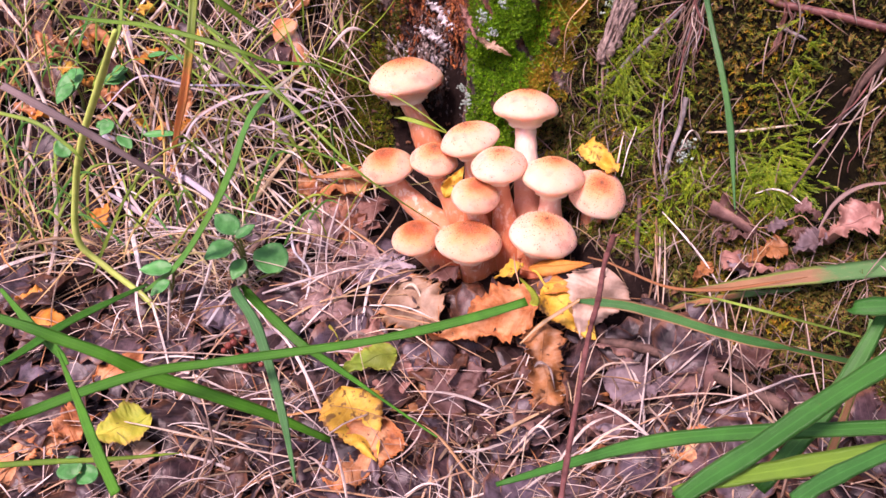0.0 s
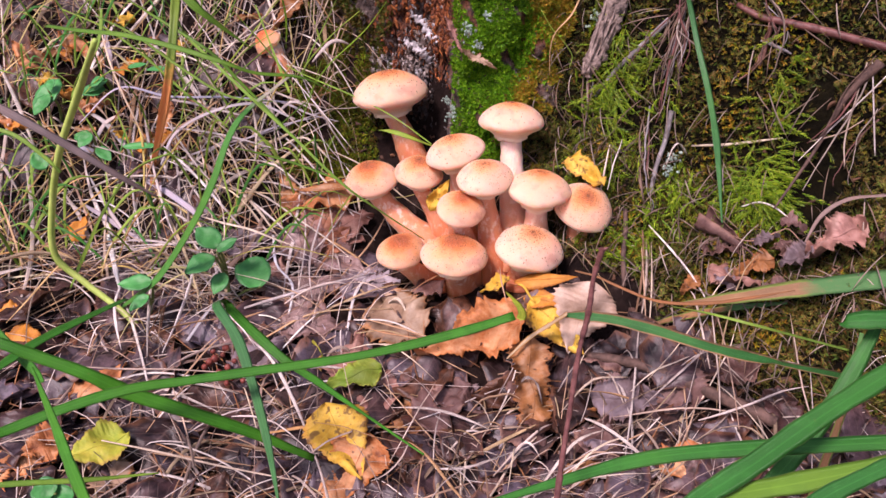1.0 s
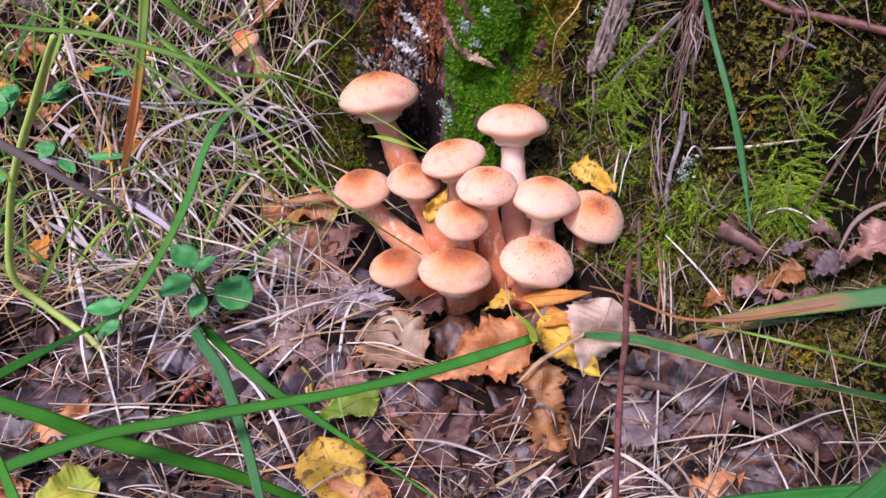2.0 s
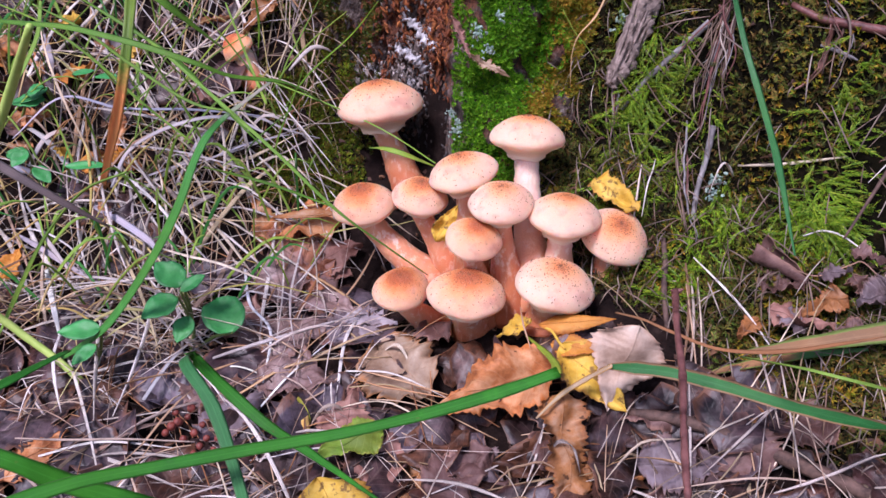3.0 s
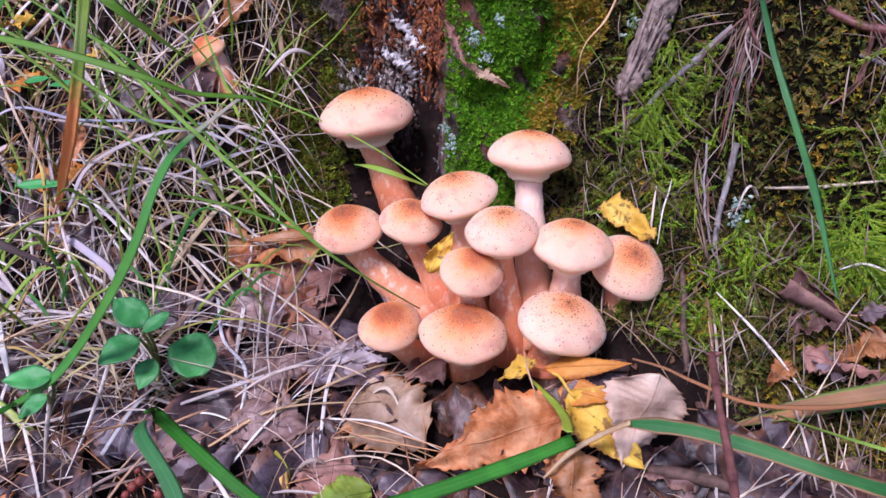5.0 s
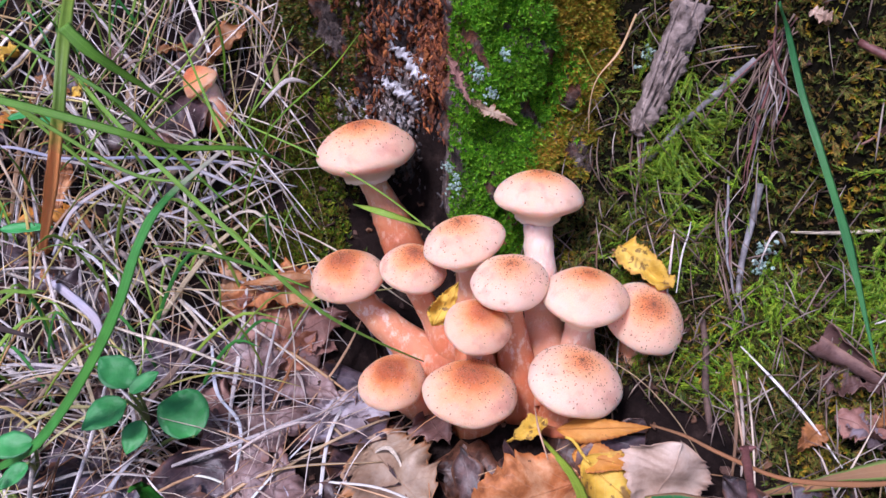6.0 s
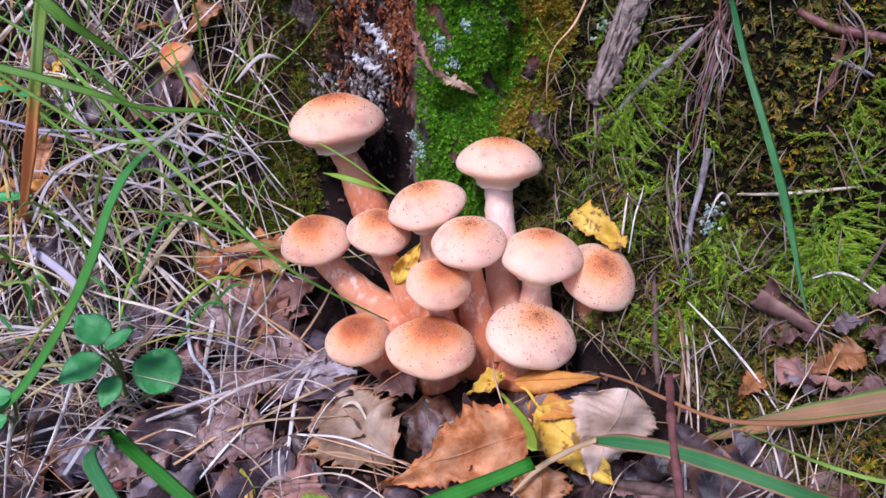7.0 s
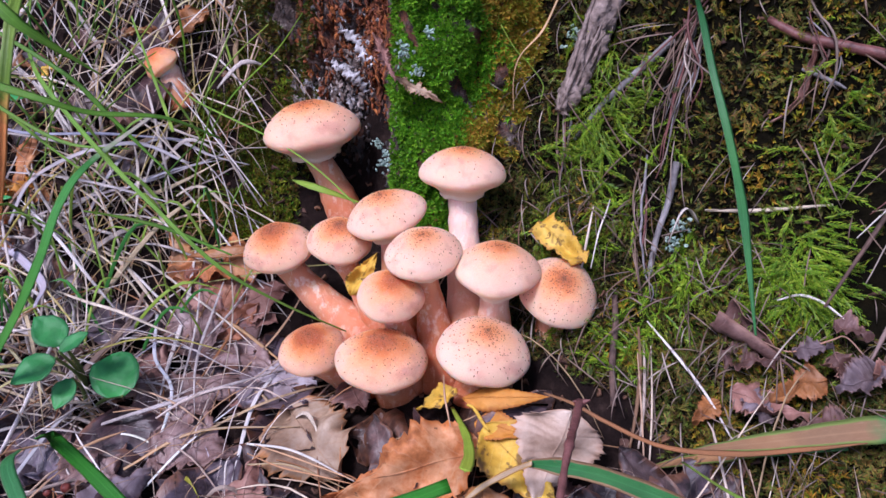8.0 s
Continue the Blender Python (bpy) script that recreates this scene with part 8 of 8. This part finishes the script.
        mx, my = x + math.cos(heading) * length / 2, y + math.sin(heading) * length / 2
        keep = (0.5 if mx < -0.16 else 1.0) * (1.0 if my > 0.43 else (0.42 if my > 0.33 else 0.6)) if mx < -0.05 else (0.8 if my < 0.33 else 0.36)
        for cx, cy, rx, ry, share in bare:
            if ((mx - cx) / rx) ** 2 + ((my - cy) / ry) ** 2 < 1:
                keep *= share
        grown = max(float(mossiness(x, y)), float(mossiness(mx, my)))
        if rng.uniform() > keep * (1 - 0.95 * grown) or (-0.04 < mx < 0.08 and my > 0.455):
            continue
        flat = rng.uniform() < 0.22
        w = rng.uniform(0.0013, 0.0034) if flat else 0.00035 + 0.0009 * rng.uniform() ** 1.6
        if my < 0.40 or grown > 0.2:
            w, length = min(w, 0.0018), length * 0.8
        lift = abs(rng.normal(0.002, 0.007)) + 0.002
        pts = lay(x, y, heading, length, rng.normal(0, 0.5), lift, rng.uniform(0, 0.012), rng)
        pieces.append(ribbon(pts, w, face=tuple(unit(np.array((0, -0.4, 0.9)) + rng.normal(0, 0.5, 3))), n=9, keel=rng.uniform(-0.35, 0.45), taper=(0.5, 0.2), twist=rng.normal(0, 1.5 if flat else 0.6), thick=w * 0.06))
    v, f, uv = join(pieces)
    single("dry_grass", mesh("dry_grass", v, f, STRAW, uv), "tangled pale and grey dry grass over the litter", "dry grass", kind="stuff")
    pieces = []
    while len(pieces) < 330:
        x, y = rng.normal(-0.08, 0.12), rng.uniform(0.20, 0.54)
        if rng.uniform() < 0.95 * float(mossiness(x, y)) or (y > 0.44 and x > -0.06):
            continue
        pts = lay(x, y, rng.uniform(0, 6.28), rng.uniform(0.025, 0.055), rng.normal(0, 0.12), abs(rng.normal(0.004, 0.004)) + 0.003, rng.uniform(0, 0.003), rng, 4)
        pieces.append(tube(pts, [0.00022, 0.00036, 0.00022], n=6, k=5))
    v, f, uv = join(pieces)
    single("pine_needles", mesh("pine_needles", v, f, NEEDLE, uv), "orange-brown fallen pine needles in the litter", "needles", kind="stuff")
    # yellowish and rusty stalks among the green grass
    pieces = []
    while len(pieces) < 420:
        x, y = rng.uniform(-0.36, -0.07), rng.uniform(0.42, 0.66)
        if math.hypot(x - YOUNG[0], y - YOUNG[1]) < 0.035 or (x > -0.12 and y < 0.47):
            continue
        pts = lay(x, y, rng.normal(0.4, 1.0) + (math.pi if rng.uniform() < 0.5 else 0), rng.uniform(0.025, 0.10), rng.normal(0, 0.5), abs(rng.normal(0.008, 0.009)) + 0.004, rng.uniform(0, 0.016), rng)
        w = 0.0004 + 0.0013 * rng.uniform() ** 1.7
        pieces.append(ribbon(pts, w, face=tuple(unit(np.array((0, -0.5, 0.8)) + rng.normal(0, 0.4, 3))), n=9, keel=rng.uniform(-0.2, 0.4), taper=(0.5, 0.2), twist=rng.normal(0, 0.9), thick=w * 0.08))
    v, f, uv = join(pieces)
    single("yellow_straw", mesh("yellow_straw", v, f, YELLOW_STRAW, uv), "yellowish and rusty dry stalks among green grass", "dry grass", kind="stuff")
    # bleached straws beside the cluster
    pieces = []
    while len(pieces) < 120:
        x, y = rng.uniform(-0.20, 0.02), rng.uniform(0.40, 0.57)
        if (-0.11 < x < -0.025 and y < 0.475) or (x > -0.03 and (y > 0.41 or y < 0.37)) or (x > -0.09 and y > 0.52):
            continue
        heading = rng.normal(-0.55, 0.6) + (math.pi if rng.uniform() < 0.5 else 0)
        pts = lay(x, y, heading, rng.uniform(0.03, 0.10) * (0.6 if x > -0.04 else 1), rng.normal(0, 0.4), abs(rng.normal(0.007, 0.006)) + 0.004, rng.uniform(0, 0.012), rng)
        w = rng.uniform(0.0005, 0.0022)
        pieces.append(ribbon(pts, w, face=tuple(unit(np.array((0, -0.4, 0.9)) + rng.normal(0, 0.4, 3))), n=9, keel=rng.uniform(-0.2, 0.35), taper=(0.5, 0.2), twist=rng.normal(0, 0.7), thick=w * 0.08))
    v, f, uv = join(pieces)
    single("bleached_grass", mesh("bleached_grass", v, f, BLEACHED, uv), "bleached white dry grass beside the mushrooms", "dry grass", kind="stuff")
    # thin pale straws strewn over the near leaves
    pieces = []
    while len(pieces) < 520:
        x, y = rng.uniform(-0.20, 0.19), rng.uniform(0.19, 0.45)
        if float(mossiness(x, y)) > 0.3 or (x > 0.05 and rng.uniform() < 0.4) or (x > -0.025 and y > 0.335) or rng.uniform() < 0.35 * (y > 0.33):
            continue
        pts = lay(x, y, rng.normal(0.2, 0.9) + (math.pi if rng.uniform() < 0.5 else 0), rng.uniform(0.02, 0.07), rng.normal(0, 0.4), abs(rng.normal(0.004, 0.005)) + 0.004, rng.uniform(0, 0.010), rng)
        w = 0.0003 + 0.0010 * rng.uniform() ** 2
        pieces.append(ribbon(pts, w, face=tuple(unit(np.array((0, -0.4, 0.9)) + rng.normal(0, 0.4, 3))), n=9, keel=rng.uniform(-0.2, 0.2), taper=(0.5, 0.2), twist=rng.normal(0, 0.9), thick=w * 0.08))
    while len(pieces) < 575:
        x, y = rng.normal(-0.075, 0.030), rng.normal(0.425, 0.032)
        if x > -0.035 or y < 0.36:
            continue
        pts = lay(x, y, rng.normal(0.7, 0.7) + (math.pi if rng.uniform() < 0.5 else 0), rng.uniform(0.018, 0.055), rng.normal(0, 0.3), abs(rng.normal(0.006, 0.004)) + 0.008, rng.uniform(0, 0.006), rng)
        w = 0.0003 + 0.0012 * rng.uniform() ** 2
        pieces.append(ribbon(pts, w, face=tuple(unit(np.array((0, -0.4, 0.9)) + rng.normal(0, 0.4, 3))), n=9, keel=rng.uniform(-0.2, 0.2), taper=(0.5, 0.2), twist=rng.normal(0, 0.9), thick=w * 0.08))
    v, f, uv = join(pieces)
    single("strewn_straw", mesh("strewn_straw", v, f, STREWN, uv), "thin pale straws strewn over dead leaves", "dry grass", kind="stuff")
    # fresh thin grass growing through the tangle
    for name, material, count, label in (("yellow_green_grass", LIGHTGREEN, 140, "thin yellow-green grass growing through dry stalks"), ("short_green_grass", FRESH, 70, "thin fresh green grass growing through dry stalks")):
        pieces = []
        while len(pieces) < count:
            x, y = rng.uniform(-0.34, -0.06), rng.uniform(0.44, 0.66)
            if (x > -0.12 and rng.uniform() < 0.5) or math.hypot(x - YOUNG[0], y - YOUNG[1]) < 0.04:
                continue
            z, a, tall = ground(x, y), rng.uniform(0, 6.28), rng.uniform(0.03, 0.075)
            out = np.array((math.cos(a), math.sin(a) * 0.6, 0)) * tall * rng.uniform(0.5, 1.1)
            b = np.array((x, y, z))
            pts = [tuple(b + out * s + np.array((0, 0, tall * 0.75 * math.sin(2.0 * s)))) for s in (0, 0.3, 0.65, 1.0)]
            pieces.append(ribbon(pts, rng.uniform(0.0007, 0.0021), face=(0.2, -0.8, 0.5), n=10, keel=0.4, taper=(0.7, 0.08), twist=rng.normal(0, 0.6), thick=0.0002))
        v, f, uv = join(pieces)
        single(name, mesh(name, v, f, material, uv), label, "grass", kind="stuff")
    # the same litter thins out beyond the stump's surroundings
    pieces = []
    while len(pieces) < 1700:
        x, y = rng.normal(0.0, 0.42), rng.normal(0.40, 0.42)
        if -0.36 < x < 0.33 and 0.10 < y < 0.66:
            continue
        a, size = rng.uniform(0, 6.28), rng.uniform(0.012, 0.028)
        c = np.array((x, y, float(ground_plain(x, y)) + 0.004))
        nor = ground_normal(x, y) + rng.normal(0, 0.22, 3)
        d = unit(np.cross(nor, (math.cos(a), math.sin(a), 0.2))) * size
        pieces.append(leaf(tuple(c - d), tuple(c + d), size * rng.uniform(0.5, 0.85), up=tuple(nor), shape="ovate", cup=rng.normal(0.04, 0.2), wave=0.1, seed=int(rng.integers(1e6)), n=7, k=4, ragged=0.08))
    v, f, uv = join(pieces)
    single("outer_leaf_litter", mesh("outer_leaf_litter", v, f, LITTER, uv), "brown decaying leaves thinning out over forest floor", "leaf litter", kind="stuff")
    pieces = []
    while len(pieces) < 1800:
        x, y = rng.normal(-0.1, 0.40), rng.normal(0.40, 0.40)
        if -0.40 < x < 0.30 and 0.06 < y < 0.70:
            continue
        pts = lay(x, y, rng.uniform(0, 6.28), rng.uniform(0.05, 0.13), rng.normal(0, 0.4), 0.006, 0.01, rng)
        w = rng.uniform(0.0008, 0.003)
        pieces.append(ribbon(pts, w, n=5, keel=0.2, taper=(0.5, 0.2), thick=w * 0.08))
    v, f, uv = join(pieces)
    single("outer_dry_grass", mesh("outer_dry_grass", v, f, STRAW, uv), "scattered dry grass over the forest floor", "dry grass", kind="stuff")
    # crumbs of bark and humus
    pieces = []
    for i in range(2600):
        x, y = rng.uniform(-0.32, 0.30), rng.uniform(0.12, 0.62)
        c = np.array((x, y, ground(x, y) + 0.001))
        d = unit(rng.normal(size=3)) * rng.uniform(0.001, 0.004)
        pieces.append(leaf(tuple(c - d), tuple(c + d), rng.uniform(0.0008, 0.0025), up=tuple(unit(rng.normal(size=3) + np.array((0, 0, 1.5)))), shape="ovate", cup=0.4, wave=0.3, seed=i, n=4, k=4, thick=0.0008, ragged=0.2))
    v, f, uv = join(pieces)
    single("bark_crumbs", mesh("bark_crumbs", v, f, CRUMB, uv), "small dark crumbs of bark and humus", "debris", kind="stuff")


def sprig(rng, size, fronds=13, reach=0.15, droop=0.12):
    """Template of a feather moss shoot along +x: a stem with pairs of small pointed leaves."""
    v, f = [], []
    for i in range(fronds):
        s = (i + 0.5) / fronds
        w = size * reach * math.sin(math.pi * min(1, 0.25 + 0.8 * s)) * rng.uniform(0.55, 1.45)
        x = s * size
        for side in (-1, 1):
            o = len(v)
            z = -droop * size * s * s + rng.uniform(-0.05, 0.05) * size
            b = size * 0.008
            v += [(x, 0, z), (x + w * 0.75 + b, side * w * 0.30 - side * b * 0.4, z + 0.02 * size), (x + w * 1.5, side * w * 0.8, z - 0.03 * size), (x + w * 0.55, side * w * 0.48 + side * b * 0.4, z + 0.01 * size)]
            f.append((o, o + 1, o + 2, o + 3) if side < 0 else (o, o + 3, o + 2, o + 1))
    o = len(v)
    t = size * 0.02
    v += [(0, -t, 0), (0, t, 0), (size, 0, -droop * size)]
    f.append((o, o + 2, o + 1))
    return np.array(v), f


def tuft(rng, size, spikes=7):
    """Template of a cushion moss tuft: short pointed leaves round one foot."""
    v, f = [], []
    for i in range(spikes):
        a = 6.28 * i / spikes + rng.uniform(-0.3, 0.3)
        out, up, w = size * rng.uniform(0.2, 0.75), size * rng.uniform(0.6, 1.0), size * 0.13
        c, s = math.cos(a), math.sin(a)
        o = len(v)
        v += [(-s * w, c * w, 0), (s * w, -c * w, 0), (c * out * 0.6 + s * w * 0.7, s * out * 0.6 - c * w * 0.7, up * 0.6), (c * out, s * out, up), (c * out * 0.6 - s * w * 0.7, s * out * 0.6 + c * w * 0.7, up * 0.6)]
        f.append((o, o + 1, o + 2, o + 3, o + 4))
    return np.array(v), f


def scatter(name, material, label, templates, spots):
    """One mesh of many copies: spots hold a place, a direction for +x, an up, and a scale."""
    vs, fs, off = [], [], 0
    for k, (at, ahead, up, scale) in enumerate(spots):
        v, f = templates[k % len(templates)]
        z = unit(up)
        x = unit(ahead - z * (ahead @ z))
        y = np.cross(z, x)
        vs.append(at + (v[:, :1] * x + v[:, 1:2] * y + v[:, 2:] * z) * scale)
        fs += [tuple(i + off for i in face) for face in f]
        off += len(v)
    single(name, mesh(name, np.vstack(vs), fs, material), label, "moss", kind="stuff")


def in_hollow(x, y):
    """A bare dark hollow in the bank."""
    return ((x - 0.203) / 0.017) ** 2 + ((y - 0.370) / 0.019) ** 2 < 1


def build_moss():
    rng = np.random.default_rng(23)
    small = [sprig(rng, 0.0058, 8, 0.19) for _ in range(12)]
    middling = [sprig(rng, rng.uniform(0.006, 0.010), 10, 0.13, rng.uniform(0.1, 0.45)) for _ in range(14)]
    long = [sprig(rng, rng.uniform(0.012, 0.019), 17, 0.085, rng.uniform(0.2, 0.5)) for _ in range(10)]
    light, dark, brown, bright = [], [], [], []
    # where the moss grows lush: plan place and reach
    lush = ((0.185, 0.388, 0.026), (0.190, 0.376, 0.022), (0.117, 0.449, 0.014), (0.103, 0.455, 0.012), (0.118, 0.452, 0.026), (0.135, 0.395, 0.022), (0.10, 0.425, 0.02), (0.12, 0.385, 0.02))
    total = 0
    while total < 36000:
        x, y = rng.uniform(0.03, 0.34), rng.uniform(0.20, 0.56)
        p = float(mossiness(x, y))
        if p < 0.05 or rng.uniform() > p:
            continue
        patch = noise.noise(Vector((x * 26, y * 26, 4.1))) * 0.8 + noise.noise(Vector((x * 70, y * 60, 9.3))) * 0.7 - 0.12 + rng.normal(0, 0.10)
        if noise.noise(Vector((x * 90, y * 80, 2.2))) < -0.10:
            total += 1
            continue
        grow = max(math.exp(-(((x - a) / r) ** 2) - ((y - b) / r) ** 2) for a, b, r in lush)
        depth = y - (0.38 - 0.75 * (x - 0.13))
        # darker shoots upwards and to the right, colour standing in for shaded hollows
        patch += 0.95 * grow - 0.20 - 2.6 * max(0.0, depth - 0.035) - 1.9 * max(0.0, x - 0.17)
        if in_hollow(x, y) and rng.uniform() < 0.8:
            continue
        total += 1
        low = depth < -0.015 and x > 0.12
        if low:
            patch -= 0.35
            if rng.uniform() < 0.45:
                continue
        nor = ground_normal(x, y)
        at = np.array((x, y, ground(x, y))) + nor * rng.uniform(-0.001, 0.004)
        ahead = unit(rng.normal(size=3) + nor * 0.8 + np.array((0, -0.5, -0.35)))
        spot = (at, ahead, unit(nor + rng.normal(0, 0.5, 3)), rng.uniform(0.5, 1.25))
        if patch > 0.40 and rng.uniform() < 0.35 + 0.5 * grow:
            bright.append(spot)
        elif patch > 0.12:
            light.append(spot)
        elif patch > -0.25:
            dark.append(spot)
        else:
            brown.append(spot)
    # two cushions of long shoots that hang outwards
    for cx, cy, reach, count in ((0.184, 0.384, 0.012, 300), (0.119, 0.450, 0.008, 150)):
        for _ in range(count):
            x, y = rng.normal(cx, reach * 0.7), rng.normal(cy, reach * 0.7)
            nor = ground_normal(x, y)
            out = np.array((x - cx, y - cy, 0.0)) / reach
            at = np.array((x, y, ground(x, y))) + nor * rng.uniform(0.001, 0.007)
            bright.append((at, unit(out + rng.normal(0, 0.45, 3) + nor * 0.5 + np.array((0, -0.3, -0.3))), unit(nor + rng.normal(0, 0.35, 3)), rng.uniform(0.55, 1.05)))
    scatter("lush_feather_moss", MOSS_LUSH, "long light green feather moss shoots on the bank", long, bright)
    scatter("feather_moss", MOSS_FROND, "short green moss shoots covering the bank", middling, light)
    scatter("dark_feather_moss", MOSS_DARK, "dull dark green moss on the bank, hollows' shade put into its colour", small, dark)
    scatter("withered_moss", MOSS_BROWN, "brown withered moss high on the bank", small, brown)
    # low growth between the shoots, its dark tones holding the shade of the gaps
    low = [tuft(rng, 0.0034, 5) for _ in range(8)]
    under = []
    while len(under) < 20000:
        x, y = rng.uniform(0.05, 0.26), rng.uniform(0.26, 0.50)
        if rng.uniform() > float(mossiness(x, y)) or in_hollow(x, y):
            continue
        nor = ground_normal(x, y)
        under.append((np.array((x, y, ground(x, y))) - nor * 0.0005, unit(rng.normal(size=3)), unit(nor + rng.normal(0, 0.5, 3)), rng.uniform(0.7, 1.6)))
    scatter("low_moss", MOSS_LOW, "brown-green low moss, shade between longer shoots put into its dark tones", low, under)
    rust = []
    cushions = [tuft(rng, 0.0024, 6) for _ in range(6)]
    while len(rust) < 4200:
        x, y = rng.uniform(0.06, 0.34), rng.uniform(0.30, 0.56)
        if float(mossiness(x, y)) < 0.5 or in_hollow(x, y) or noise.noise(Vector((x * 38, y * 38, 14.0))) + rng.normal(0, 0.08) < 0.18:
            continue
        nor = ground_normal(x, y)
        rust.append((np.array((x, y, ground(x, y))) + nor * rng.uniform(0, 0.003), unit(rng.normal(size=3)), unit(nor + rng.normal(0, 0.4, 3)), rng.uniform(0.7, 1.5)))
    scatter("rusty_moss", MOSS_OLIVE, "ochre and rusty moss cushions on the bank", cushions, rust)
    # dry fibres and bits caught in the moss
    pieces = []
    while len(pieces) < 1300:
        x, y = rng.uniform(0.06, 0.30), rng.uniform(0.29, 0.52)
        if float(mossiness(x, y)) < 0.4:
            continue
        nor = ground_normal(x, y)
        c = np.array((x, y, ground(x, y))) + nor * rng.uniform(0.001, 0.007)
        d = unit(np.array((rng.normal(0, 0.6), -0.4, -0.7)) + rng.normal(0, 0.45, 3))
        d = unit(d - nor * (d @ nor) * 0.85)
        size = rng.uniform(0.006, 0.028)
        pts = [tuple(c + d * size * s + nor * 0.004 * math.sin(3.1 * s)) for s in (0, 0.35, 0.7, 1)]
        pieces.append(ribbon(pts, rng.uniform(0.0002, 0.0007), face=tuple(nor), n=7, keel=0.3, taper=(0.6, 0.3), thick=0.0001))
    v, f, uv = join(pieces)
    single("dry_fibres", mesh("dry_fibres", v, f, FIBRE, uv), "dry fibres and grass bits caught in the moss", "fibres", kind="stuff")
    tufts = [tuft(rng, 0.0026) for _ in range(6)]
    green, olive = [], []
    for _ in range(22000):
        phi, z = rng.uniform(-2.5, 32), rng.uniform(0.055, 0.205)
        p = np.array(stump_point(phi, z))
        a = radians(phi)
        nor = unit(np.array((math.sin(a), -math.cos(a), 0.35)))
        if p[2] < float(ground_plain(p[0], p[1])) - 0.002:
            continue
        if noise.noise(Vector((phi * 0.34, z * 60, 3.0))) < -0.32:
            continue
        k = noise.noise(Vector((phi * 0.11, z * 17, 8.0))) + 0.05 * (phi - 9)
        (green if k + rng.normal(0, 0.10) < 0.05 else olive).append((p + nor * rng.uniform(-0.001, 0.0015), unit(rng.normal(size=3)), unit(nor + rng.normal(0, 0.35, 3)), rng.uniform(0.6, 1.4)))
    scatter("cushion_moss", MOSS_FINE, "bright green cushion moss on the stump", tufts, green)
    scatter("olive_moss", MOSS_OLIVE, "olive and rusty moss on the stump", tufts, olive)
    # left side of the stump: moss in dark tones that hold its shade
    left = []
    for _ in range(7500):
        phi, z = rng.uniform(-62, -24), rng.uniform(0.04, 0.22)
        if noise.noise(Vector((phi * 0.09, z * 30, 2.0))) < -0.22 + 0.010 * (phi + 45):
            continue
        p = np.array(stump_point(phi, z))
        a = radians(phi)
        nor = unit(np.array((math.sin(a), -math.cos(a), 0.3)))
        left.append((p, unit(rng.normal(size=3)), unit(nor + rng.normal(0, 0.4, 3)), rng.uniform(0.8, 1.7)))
    foot = []
    for _ in range(5200):
        x, y = rng.normal(-0.058, 0.020), rng.uniform(0.505, 0.62)
        if noise.noise(Vector((x * 60, y * 50, 5.5))) < -0.2 or x < -0.11 or x > -0.015:
            continue
        (foot if rng.uniform() < 0.55 else left).append((np.array((x, y, ground(x, y))), unit(rng.normal(size=3)), unit(ground_normal(x, y) + rng.normal(0, 0.4, 3)), rng.uniform(0.8, 1.7)))
    scatter("stump_foot_moss", MOSS_FROND, "green moss creeping round the foot of the stump", tufts, foot)
    scatter("dark_cushion_moss", MOSS_DARK, "dark green moss on the stump's left, shade put into its colour", tufts, left)


build_litter()
build_moss()
